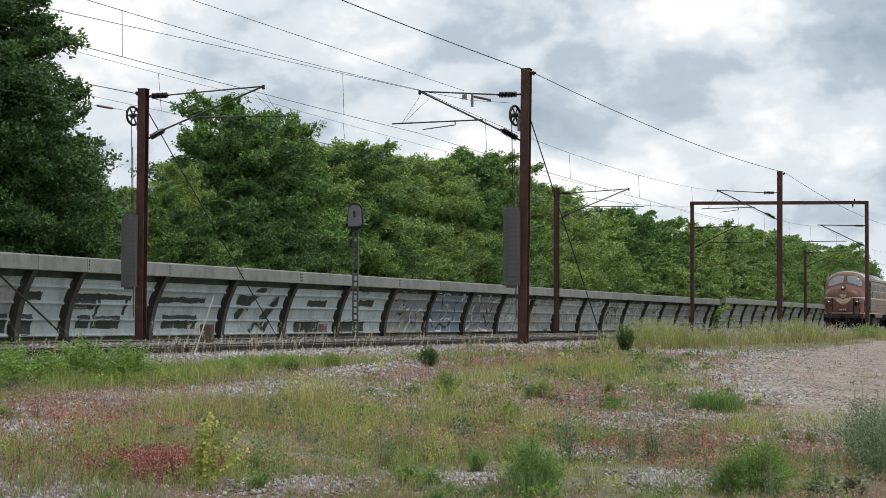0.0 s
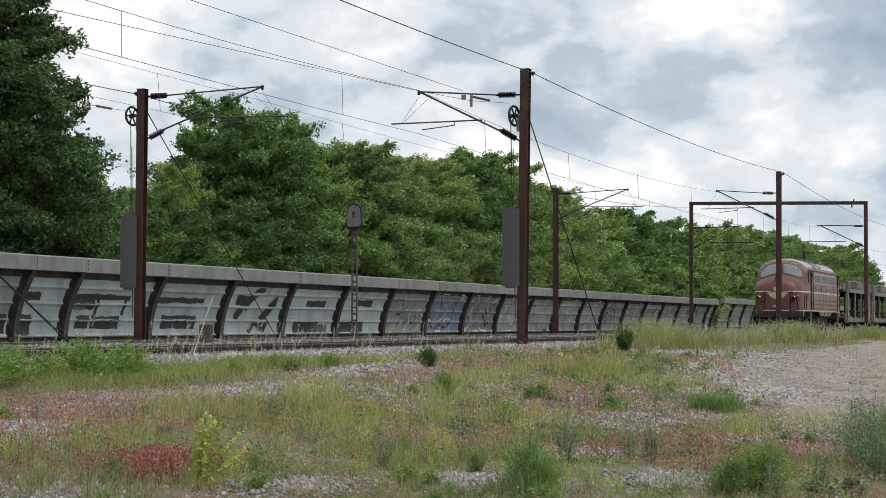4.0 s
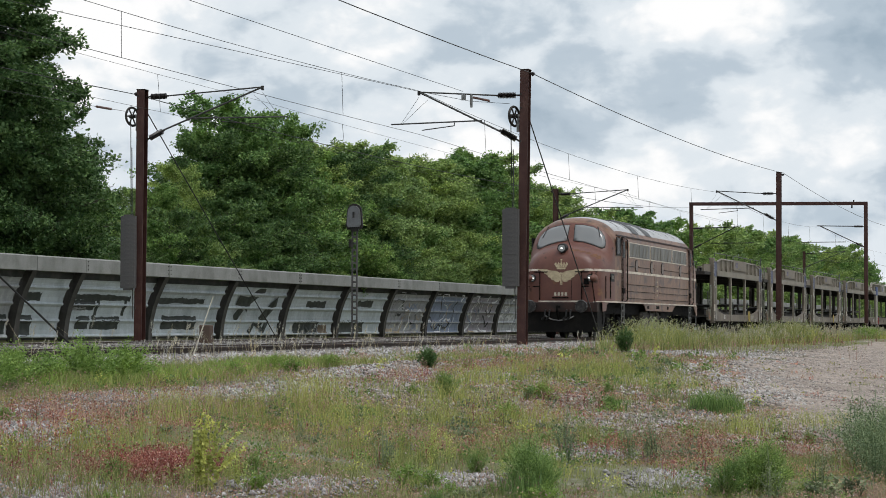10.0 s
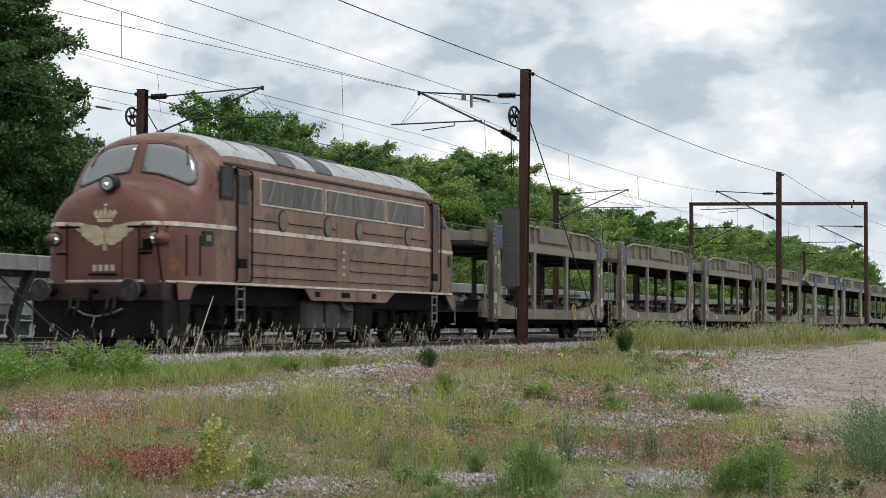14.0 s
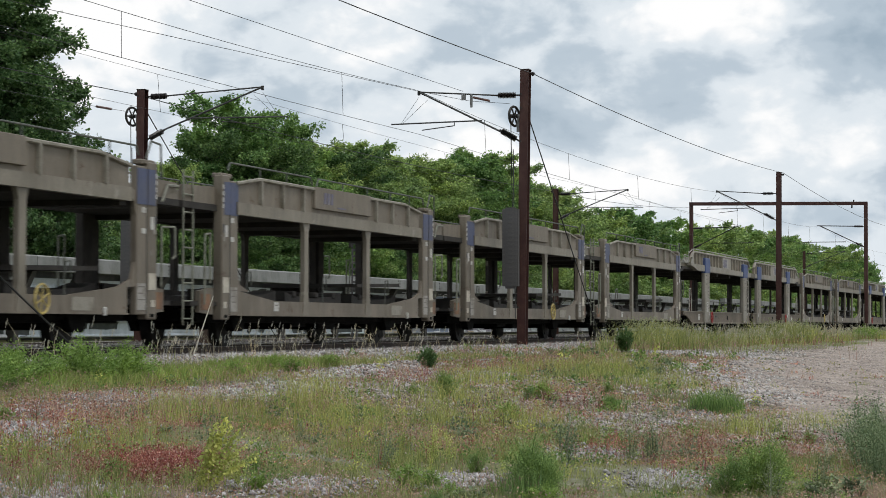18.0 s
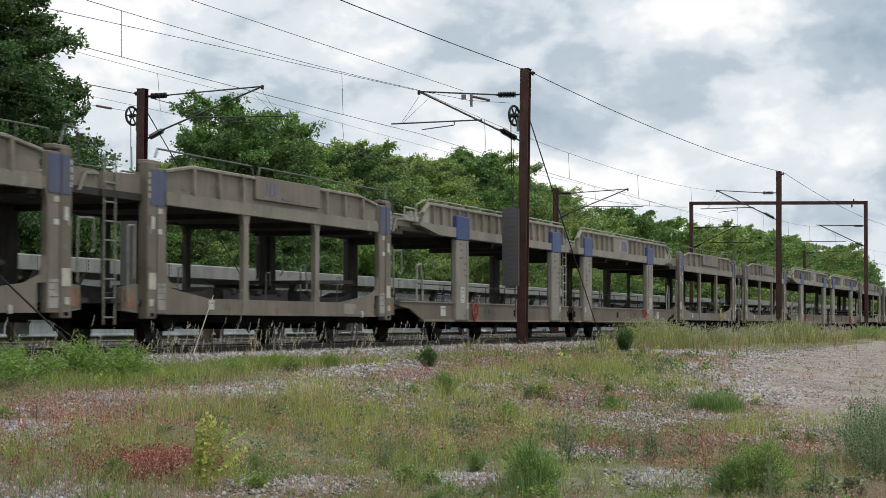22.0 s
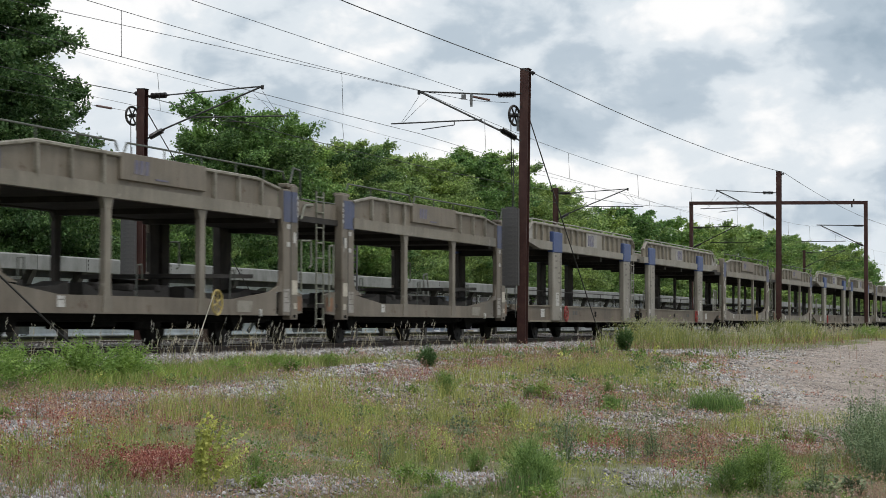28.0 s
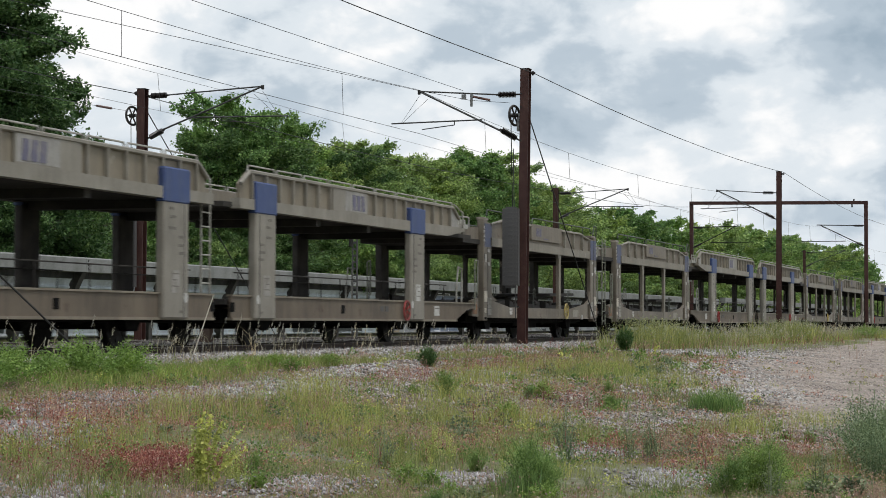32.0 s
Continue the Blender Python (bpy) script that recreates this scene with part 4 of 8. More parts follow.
def tree_kind(seed, height, width, n, leaf, leaves, size, low, girth, plates=9, ragged=0.25):
    """A tree standing at the origin, to be copied: a trunk, boughs that fan out from it and plates of leaves along each bough."""
    rng = np.random.default_rng(seed)
    knots = [Vector((0.05 * height * 0.5 * math.sin(k + seed), 0.04 * height * 0.5 * math.cos(1.7 * k), height * 0.9 * k / 6)) for k in range(7)]
    wood = [(knots[k] - Vector((0, 0, 0.5 if k == 0 else 0.03)), knots[k + 1], girth * (1 - 0.15 * k), girth * (1 - 0.15 * (k + 1))) for k in range(6)]
    sprays = []
    for k in range(n):
        u = (k + rng.random()) / n
        z = height * (low + (0.88 - low) * u)
        a = 2.4 * k + rng.uniform(-0.5, 0.5)
        swell = math.sqrt(max(0.05, 1 - ((u - 0.3) / 0.78) ** 2)) if u > 0.3 else 0.72 + 0.28 * u / 0.3
        rise = rng.uniform(-0.15, 0.3) + 1.0 * max(0.0, u - 0.35) ** 1.2
        reach = width * swell * (1 + ragged * rng.uniform(-1.3, 1.0))
        d = Vector((math.cos(a) * math.cos(rise), math.sin(a) * math.cos(rise), math.sin(rise)))
        if u > 0.8:
            reach = min(reach, (height * rng.uniform(0.9, 1.05) - z) / max(0.2, d.z))
        f = z / (height * 0.9) * 6
        root = knots[min(5, int(f))].lerp(knots[min(5, int(f)) + 1], f - int(f))
        flat = Vector((-d.y, d.x, 0)).normalized()

        def along(s):
            return root + d * (reach * s) - Vector((0, 0, 0.12 * reach * s * s))
        thick = girth * 0.3 * (1 - 0.6 * u)
        wood += [(along(s), along(s + 0.34), thick * (1 - 0.8 * s), thick * (0.75 - 0.7 * s)) for s in (0.0, 0.33, 0.64)]
        for m in range(plates):
            s = 0.22 + 0.82 * (m + rng.random()) / plates
            turn = (1 if m % 2 else -1) * rng.uniform(0.3, 1.1) * (1.1 - 0.7 * s)
            way = (d + flat * turn + Vector((0, 0, rng.uniform(-0.1, 0.4)))).normalized()
            long_ = min(reach * (0.40 - 0.16 * s) + 0.22, 1.25) * rng.uniform(0.75, 1.3)
            p = along(s)
            sprays.append((np.array(p), np.array(way), long_, long_ * rng.uniform(0.45, 0.7)))
            wood.append((p, p + way * (long_ * 0.75), thick * 0.3, 0.006))
    t = new("tree")
    part_of = new("trunk", tubes("trunk", wood, BARK))
    part_of.parent = t
    v, f = crown(sprays, leaves, size, rng)
    c = new("crown", fast_mesh("crown", v, f, leaf))
    c.parent = t
    return t


# Bushes, trees, and a thinner build of each for the far end of the bank; the last two stand apart in the skyline.
KINDS = [tree_kind(11, 4.5, 1.9, 38, LEAF, 70, (0.07, 0.14), 0.05, 0.07),
         tree_kind(12, 4.5, 1.8, 36, LEAF_LIGHT, 70, (0.07, 0.13), 0.04, 0.07),
         tree_kind(13, 4.5, 2.0, 38, LEAF_DARK, 70, (0.07, 0.14), 0.05, 0.08),
         tree_kind(14, 8.5, 2.6, 64, LEAF, 76, (0.08, 0.16), 0.10, 0.13, 10, 0.2),
         tree_kind(15, 8.5, 2.5, 60, LEAF_LIGHT, 76, (0.08, 0.15), 0.10, 0.12, 10, 0.2),
         tree_kind(16, 8.5, 2.6, 64, LEAF_DARK, 76, (0.08, 0.16), 0.09, 0.13, 10, 0.2),
         tree_kind(17, 4.5, 1.9, 26, LEAF_LIGHT, 34, (0.13, 0.24), 0.05, 0.08),
         tree_kind(18, 8.5, 2.6, 44, LEAF_LIGHT, 34, (0.14, 0.26), 0.10, 0.13),
         tree_kind(19, 8.5, 2.6, 44, LEAF, 34, (0.14, 0.26), 0.10, 0.13, 9, 0.35),
         tree_kind(20, 12.0, 3.3, 120, LEAF_DARK, 110, (0.09, 0.17), 0.12, 0.2, 12, 0.16),
         tree_kind(21, 9.0, 3.0, 60, LEAF, 90, (0.09, 0.16), 0.18, 0.15, 11, 0.32)]
TALL = (4.5, 4.5, 4.5, 8.5, 8.5, 8.5, 4.5, 8.5, 8.5, 12.0, 9.0)
SKYLINE = ((60, 4.3), (64, 4.6), (67.5, 4.9), (69.5, 5.6), (73.5, 6.3), (75.7, 8.0), (79.6, 8.6), (82.6, 8.8), (89, 8.5), (91.4, 8.4), (97, 9.1), (101, 9.3), (107, 9.2),
           (117, 10.1), (124, 10.0), (134, 9.6), (138, 8.0), (146, 8.4), (161, 9.2), (173, 8.5), (197, 9.2), (238, 10.3), (257, 9.3), (298, 10.8), (330, 8.0), (420, 8.0))
SKX, SKZ = [p[0] for p in SKYLINE], [p[1] for p in SKYLINE]
LABELS = ("leafy green hedge bush on the bank behind the barrier", "light green leafy bush behind the noise barrier", "dark green dense bush on the railway bank",
          "leafy green tree on the bank behind the barrier", "light green leafy tree on the railway bank", "dark green dense tree on the railway bank",
          "light green bush far along the railway bank", "light green tree far along the railway bank", "ragged green tree far along the railway bank",
          "tall dark green tree with drooping boughs above the hedge", "open-crowned green tree rising above the hedge")
rng = np.random.default_rng(5)
spare = list(KINDS)


def plant(k, x, y, h, wide, turn, group="trees on the bank"):
    s = h / TALL[k]
    ob = copy_thing(KINDS[k], pose(x, y, ground_at(x, y) - 0.05, 0, 0, math.degrees(turn)))
    ob.scale = (s * wide, s * wide, s)
    return tagged(ob, LABELS[k], "bush" if k in (0, 1, 2, 6) else "tree", group)


x = 80.4
while x < 330:
    step = 2.5 if x < 140 else 4.5
    h = float(np.interp(x, SKX, SKZ)) - ground_at(x, 17)
    # Paler leaf kinds from x = 96 on, partly for haze.
    k = int(rng.choice((3, 4, 5))) if x < 96 else int(rng.choice((4, 4, 3, 4))) if x < 140 else int(rng.choice((7, 8)))
    plant(k, x + rng.uniform(-0.8, 0.8), 17.6 + rng.uniform(-0.7, 0.9), h * rng.uniform(0.95, 1.1), rng.uniform(1.0, 1.25) * (8.5 / h) ** 0.4, rng.uniform(0, 6.28))
    x += step
x = 48.0
while x < 330:
    step = 2.0 if x < 110 else 3.6
    h = float(np.interp(x, SKX, SKZ)) - ground_at(x, 17)
    for y, part_h in ((15.3, 0.55), (16.4, 0.74)):
        # Dark leaf kinds before x = 74 put deeper shadow into the colour.
        k = int(rng.choice((2, 2, 0))) if x < 74 else int(rng.choice((0, 2, 1))) if x < 96 else int(rng.choice((1, 1, 0, 1))) if x < 140 else 6
        plant(k, x + rng.uniform(-0.5, step), y + rng.uniform(-0.4, 0.4), min(h * part_h, 5.2) * rng.uniform(0.72, 1.08), rng.uniform(0.9, 1.2), rng.uniform(0, 6.28))
    x += step
for x, y, h, w, k, turn in ((60.9, 18.0, 11.5, 1.12, 9, 0.4), (55.4, 18.4, 12.4, 1.0, 9, 2.4), (64.2, 18.8, 8.8, 1.0, 9, 4.4), (64.6, 17.4, 8.3, 0.85, 5, 1.0), (58.6, 16.8, 7.8, 0.9, 5, 3.0), (67.2, 17.6, 5.6, 0.9, 3, 2.0),
                            (69.6, 18.4, 4.8, 0.9, 3, 0.3), (72.2, 18.0, 4.8, 0.9, 4, 1.2), (75.0, 18.1, 5.2, 0.9, 3, 4.0), (77.6, 18.3, 6.2, 0.8, 4, 5.0),
                            (82.4, 18.0, 9.2, 1.0, 10, 0.0), (86.4, 17.6, 8.6, 1.0, 10, 2.1), (88.2, 18.2, 7.6, 0.9, 3, 1.0), (168.5, 15.2, 5.0, 1.2, 6, 1.0), (169.5, 13.9, 3.2, 1.0, 6, 2.0)):
    plant(k, x, y, h, w, turn)
for ob in spare:
    for o in list(ob.children_recursive) + [ob]:
        bpy.data.objects.remove(o)

# ---- the train ----
MAROON = surface("faded_maroon", (0.130, 0.048, 0.037), (0.170, 0.074, 0.052), 1.1, (0.35, 0.7), rough=0.42, streak=0.16, grain=0.1, bump=0.06, spots=(((0.05, 0.022, 0.017), 2.2, 0.60), ((0.21, 0.10, 0.042), 1.4, 0.60), ((0.04, 0.02, 0.015), 14.0, 0.68)))
BROWN_SIDE = surface("sun_bleached_brown", (0.198, 0.103, 0.067), (0.268, 0.156, 0.102), 0.7, (0.35, 0.68), rough=0.46, streak=0.5, grain=0.14, bump=0.08, spots=(((0.105, 0.066, 0.055), 1.3, 0.54), ((0.22, 0.105, 0.042), 4.0, 0.62), ((0.30, 0.215, 0.15), 2.2, 0.63), ((0.05, 0.032, 0.026), 7.0, 0.69)))
DOOR_MAROON = surface("faded_door_maroon", (0.125, 0.06, 0.048), (0.18, 0.10, 0.075), 1.4, (0.4, 0.65), rough=0.5, streak=0.4)
RUST_STAIN = surface("rust_bloom", (0.19, 0.085, 0.035), (0.11, 0.05, 0.03), 9, (0.4, 0.6), rough=0.7)
SOOTY_MAROON = surface("sooty_maroon", (0.05, 0.023, 0.018), (0.018, 0.013, 0.012), 2.5, (0.4, 0.6), rough=0.7, streak=0.3)
PORT_GLASS = surface("dusty_port_glass", (0.115, 0.08, 0.062), (0.16, 0.115, 0.09), 3, rough=0.4, bump=0)
CREAM = surface("cream_paint", (0.55, 0.46, 0.30), (0.40, 0.32, 0.21), 6, rough=0.55)
CREAM_LINE = surface("cream_line", (0.66, 0.60, 0.50), (0.42, 0.33, 0.27), 3, rough=0.55)
ROOF_GREY = surface("weathered_roof", (0.46, 0.47, 0.475), (0.30, 0.29, 0.28), 1.2, rough=0.45, streak=0.2, grain=0.14, spots=(((0.13, 0.125, 0.12), 2.6, 0.62), ((0.62, 0.63, 0.64), 1.6, 0.62)))
GRILLE = surface("dark_roof_grille", (0.07, 0.075, 0.08), (0.12, 0.12, 0.12), 5, rough=0.6)
# Soot black, set darker still so the colour holds the shade beneath.
UNDER = surface("sooty_shaded_underframe", (0.0035, 0.0032, 0.003), (0.010, 0.009, 0.008), 4, rough=0.8, bump=0.2, gloss=0.1)
PILOT = surface("dark_pilot", (0.007, 0.0065, 0.006), (0.016, 0.014, 0.012), 3, rough=0.7, streak=0.3, gloss=0.15)
TANK = surface("dusty_tank", (0.042, 0.036, 0.030), (0.075, 0.064, 0.053), 3, rough=0.8, streak=0.3)
# Grey base colour stands in for the sky reflected in the windscreen.
GLASS_DARK = surface("sky_grey_glass", (0.20, 0.205, 0.205), rough=0.1, bump=0, grain=0.02)
GLASS_DARK.node_tree.nodes["Principled BSDF"].inputs["Specular IOR Level"].default_value = 0.9
GLASS_CAB = surface("dark_cab_glass", (0.022, 0.02, 0.019), (0.05, 0.045, 0.04), 3, (0.45, 0.65), rough=0.25, bump=0, gloss=0.1)
GLASS_SIDE = surface("dusty_side_glass", (0.05, 0.046, 0.037), (0.13, 0.12, 0.098), 2.2, (0.4, 0.62), rough=0.35, bump=0, stretch=(1.5, 1, 0.3), gloss=0.2)
RUBBER = surface("black_rubber", (0.012, 0.012, 0.012), rough=0.6, bump=0)
BRACE = surface("pale_brace", (0.20, 0.19, 0.165), rough=0.7, bump=0)
STEEL_BUFFER = surface("worn_buffer", (0.03, 0.029, 0.028), (0.075, 0.07, 0.068), 7, rough=0.45, metal=0.6)
LAMP_ON = glow("lamp_lit", (1.0, 0.98, 0.92), 2.5)
LAMP_GLASS = surface("lamp_glass", (0.30, 0.30, 0.29), rough=0.15, metal=0.4, bump=0)
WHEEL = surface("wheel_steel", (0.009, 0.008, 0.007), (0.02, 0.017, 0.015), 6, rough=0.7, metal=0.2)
NUMBER = surface("number_cream", (0.5, 0.45, 0.36), rough=0.6, bump=0)

# Stations of the engine's body: distance from the buffer plane, half width, height where the side turns in, height of the roof.
HULL = ((0.82, 0.88, 1.90, 2.36), (0.85, 1.03, 1.95, 2.60), (0.92, 1.14, 2.00, 2.78), (1.05, 1.22, 2.05, 2.92), (1.25, 1.29, 2.15, 3.03), (1.55, 1.34, 2.25, 3.11), (1.85, 1.39, 2.30, 3.16),
        (2.05, 1.42, 2.40, 3.23), (2.15, 1.43, 2.50, 3.40), (2.25, 1.44, 2.60, 3.60), (2.38, 1.45, 2.75, 3.82), (2.55, 1.46, 2.90, 3.97), (2.80, 1.48, 3.00, 4.07), (3.20, 1.49, 3.08, 4.14),
        (3.60, 1.49, 3.10, 4.17), (15.70, 1.49, 3.10, 4.17), (16.20, 1.49, 3.05, 4.07), (16.60, 1.485, 2.95, 3.88), (16.95, 1.47, 2.80, 3.60), (17.20, 1.45, 2.60, 3.25),
        (17.45, 1.43, 2.45, 2.98), (17.70, 1.38, 2.30, 2.74), (17.80, 1.30, 2.20, 2.60))
HX = [h[0] for h in HULL]
POWER = 2.25


def hull(x):
    return [float(np.interp(x, HX, [h[k] for h in HULL])) for k in (1, 2, 3)]


def half_width(x, z):
    w, zs, zt = hull(x)
    if z <= zs:
        return w
    if z >= zt:
        return 0.0
    return w * (1 - ((z - zs) / (zt - zs)) ** POWER) ** (1 / POWER)


def nose_x(y, z):
    """Where the front of the body lies at y, z."""
    lo, hi = 0.82, 3.6
    for _ in range(30):
        m = (lo + hi) / 2
        if half_width(m, z) >= abs(y):
            hi = m
        else:
            lo = m
    return hi


def on_nose(outline, lift, rings=4):
    """A thin sheet of the given outline (y, z pairs), laid on the rounded front."""
    cy, cz = sum(p[0] for p in outline) / len(outline), sum(p[1] for p in outline) / len(outline)
    pts = []
    n = len(outline)
    for i in range(n):
        a, b = outline[i], outline[(i + 1) % n]
        k = max(1, int(math.dist(a, b) / 0.12))
        pts += [(a[0] + (b[0] - a[0]) * j / k, a[1] + (b[1] - a[1]) * j / k) for j in range(k)]
    bm = bmesh.new()
    loops = []
    for r in range(rings):
        s = 1 - r / rings
        loops.append([bm.verts.new((nose_x(cy + (p[0] - cy) * s, cz + (p[1] - cz) * s) - lift, cy + (p[0] - cy) * s, cz + (p[1] - cz) * s)) for p in pts])
    mid = bm.verts.new((nose_x(cy, cz) - lift, cy, cz))
    m = len(pts)
    for a, b in zip(loops, loops[1:]):
        for i in range(m):
            bm.faces.new((a[i], a[(i + 1) % m], b[(i + 1) % m], b[i]))
    for i in range(m):
        bm.faces.new((loops[-1][i], loops[-1][(i + 1) % m], mid))
    back = [bm.verts.new(v.co + Vector((0.03, 0, 0))) for v in loops[0]]
    for i in range(m):
        bm.faces.new((loops[0][i], back[i], back[(i + 1) % m], loops[0][(i + 1) % m]))
    return bm


def on_side(x0, x1, z0, z1, lift, side=-1, n=None):
    """A thin strip along the side of the body."""
    bm = bmesh.new()
    n = n or max(1, int((x1 - x0) / 0.15))
    cols = []
    for i in range(n + 1):
        x = x0 + (x1 - x0) * i / n
        cols.append([bm.verts.new((x, side * (half_width(x, z) + d), z)) for z, d in ((z0, -0.01), (z0, lift), (z1, lift), (z1, -0.01))])
    for a, b in zip(cols, cols[1:]):
        for j in range(3):
            bm.faces.new((a[j], b[j], b[j + 1], a[j + 1]))
    bm.faces.new(cols[0]), bm.faces.new(cols[-1][::-1])
    return bm


RING = 15
EDGE = 6


def hull_ring(x, low):
    w, zs, zt = hull(x)
    right = [(w, low), (w, 1.6), (w, zs)]
    for k in range(1, RING - 2):
        a = math.pi / 2 * k / (RING - 3)
        right.append((w * math.cos(a) ** (2 / POWER) if k < RING - 3 else 0.0, zs + (zt - zs) * math.sin(a) ** (2 / POWER)))
    return [(-y, z) for y, z in right] + [(y, z) for y, z in reversed(right[:-1])]


def loft(xs, low, pick):
    bm = bmesh.new()
    rings = [[bm.verts.new((x, y, z)) for y, z in hull_ring(x, low(x))] for x in xs]
    for i, (a, b) in enumerate(zip(rings, rings[1:])):
        for j in range(len(a) - 1):
            if pick((xs[i] + xs[i + 1]) / 2, j, len(a) - 1):
                bm.faces.new((a[j], a[j + 1], b[j + 1], b[j]))
    return bm, rings


def is_roof(x, j, n):
    return 3.05 < x < 16.3 and EDGE <= j < n - EDGE


def skirt_low(x):
    return 1.18


eng = thing("locomotive", label="faded maroon diesel locomotive with cream stripe and winged emblem", category="locomotive")
XS = sorted(set(HX) | {2.5, 3.05, 16.3} | set(np.arange(4.5, 15.6, 1.0).round(2).tolist()))
bm, rings = loft(XS, skirt_low, lambda x, j, n: not is_roof(x, j, n) and x < 2.5)
bm.faces.new(rings[0][::-1])
bmesh.ops.delete(bm, geom=[v for v in bm.verts if not v.link_faces], context="VERTS")
part("nose", bm, MAROON, eng, "glossy faded maroon rounded nose", smooth=True)
bm, rings = loft(XS, skirt_low, lambda x, j, n: not is_roof(x, j, n) and x > 2.5)
bm.faces.new(rings[-1])
bmesh.ops.delete(bm, geom=[v for v in bm.verts if not v.link_faces], context="VERTS")
body = part("body", bm, BROWN_SIDE, eng, "sun-bleached brown side sheets", smooth=True)
bm, rings = loft(XS, skirt_low, is_roof)
bmesh.ops.delete(bm, geom=[v for v in bm.verts if not v.link_faces], context="VERTS")
roof = part("roof", bm, ROOF_GREY, eng, "pale weathered grey roof", smooth=True)
for side in (-1, 1):
    part("gutter", on_side(3.0, 16.3, 3.475, 3.525, 0.03, side), SOOTY_MAROON, eng, "sooty roof gutter")
    for x0, x1 in ((5.9, 6.9), (8.1, 9.1)):
        b2 = bmesh.new()
        cols = []
        for k in range(8):
            z = 3.66 + 0.44 * k / 7
            cols.append([b2.verts.new((x, side * (half_width(9, z) + 0.012), z + 0.015)) for x in (x0 + 0.25 * k / 7, x1 + 0.25 * k / 7)])
        for a, b in zip(cols, cols[1:]):
            b2.faces.new((a[0], a[1], b[1], b[0]))
        part("roof_grille", b2, GRILLE, roof, "dark roof grille")
for x in (4.2, 5.5, 7.4, 10.3, 11.6, 12.9, 14.2, 15.4):
    b2 = bmesh.new()
    last = None
    for k in range(13):
        a = -1 + 2 * k / 12
        z = 3.56 + 0.62 * math.cos(a * math.pi / 2) ** 0.8
        y = a * 1.36
        p = (x, math.copysign(min(abs(y), 1.40), y), min(z, 4.185))
        zz = max(z for z in [3.5 + 0.01 * q for q in range(70)] if half_width(x, z) >= abs(p[1]) or z == 3.5)
        p = (x, p[1], zz + 0.008)
        if last:
            rod(b2, last, p, 0.012, 4)
        last = p
    part("roof_seam", b2, GRILLE, roof)
part("roof_fan_box", boxes((6.2, 9.5, -0.5, 0.5, 4.1, 4.2), bevel=0.03), GRILLE, roof)
part("roof_exhaust", boxes((10.4, 12.2, -0.3, 0.3, 4.12, 4.22), bevel=0.02), GRILLE, roof)

# Front: screens, lamps, emblem.
SCREEN = ((-0.10, 3.84), (-0.40, 3.83), (-0.72, 3.76), (-0.98, 3.62), (-1.13, 3.42), (-1.19, 3.18), (-1.17, 3.06), (-1.08, 3.03), (-0.75, 3.16), (-0.45, 3.25), (-0.13, 3.29))
for side in (1, -1):
    o = [(p[0] * side, p[1]) for p in SCREEN]
    c = (sum(p[0] for p in o) / len(o), sum(p[1] for p in o) / len(o))
    seal = part("screen_seal", on_nose([(c[0] + (p[0] - c[0]) * 1.035, c[1] + (p[1] - c[1]) * 1.05) for p in o], 0.012), RUBBER, eng, "black rubber seal", smooth=False)
    part("windscreen", on_nose(o, 0.02), GLASS_DARK, eng, "windscreen with the sky's grey in its colour", smooth=True)
    w = [(side * -0.86, 3.80), (side * -1.0, 3.42)]
    part("wiper", rods([(nose_x(*p) - 0.05, *p) for p in w], 0.014, 5), RUBBER, eng)


def lamp(y, z, r, lit, name, deep=0.12):
    x = nose_x(y, z)
    t = part(name, rod(bmesh.new(), (x - deep, y, z), (x + 0.3, y, z), r, 20, r * 1.15), RUBBER, eng, "round black headlamp housing")
    part("lens", rod(bmesh.new(), (x - deep - 0.006, y, z), (x - deep + 0.01, y, z), r * 0.78, 18), LAMP_GLASS, t, "lamp glass")
    for dy in lit:
        part("bulb", rod(bmesh.new(), (x - deep - 0.012, y + dy, z), (x - deep, y + dy, z), r * 0.16, 10), LAMP_ON, t, "lit white bulb")
    return t


lamp(0.0, 3.0, 0.15, (0.0,), "top_lamp", -0.06)
for side in (-1, 1):
    y = side * 1.0
    b2 = bmesh.new()
    bmesh.ops.create_uvsphere(b2, u_segments=16, v_segments=10, radius=1, matrix=Matrix.LocRotScale((nose_x(y, 2.0) + 0.30, side * 1.03, 1.99), Euler((0, 0, side * -0.12)), (0.46, 0.17, 0.175)))
    part("lamp_fairing", b2, MAROON, eng, smooth=True)
    lamp(y, 2.0, 0.125, (-0.04, 0.04), "headlamp", 0.06)

for side in (-1, 1):
    wing = [(0.03, 2.14), (0.10, 2.20), (0.20, 2.24), (0.34, 2.25), (0.50, 2.29), (0.82, 2.30), (0.74, 2.25), (0.60, 2.20), (0.56, 2.14), (0.47, 2.10), (0.45, 2.04), (0.36, 2.00), (0.33, 1.94),
            (0.24, 1.92), (0.20, 1.87), (0.10, 1.87), (0.04, 1.92)]
    part("emblem_wing", on_nose([(side * p[0], p[1]) for p in wing], 0.012, 3), CREAM, eng, "cream painted wing emblem")
    part("nose_stripe", on_nose([(side * 0.80, 2.235), (side * 0.80, 2.305), (side * 1.12, 2.305), (side * 1.12, 2.235)], 0.010, 2), CREAM_LINE, eng)
    part("side_stripe", on_side(0.95, 17.7, 2.225, 2.305, 0.012, side), CREAM_LINE, eng, "cream stripe")
    part("sill_line", on_side(0.88, 17.75, 1.19, 1.235, 0.02, side), CREAM_LINE, eng, "dull cream line along the sill")
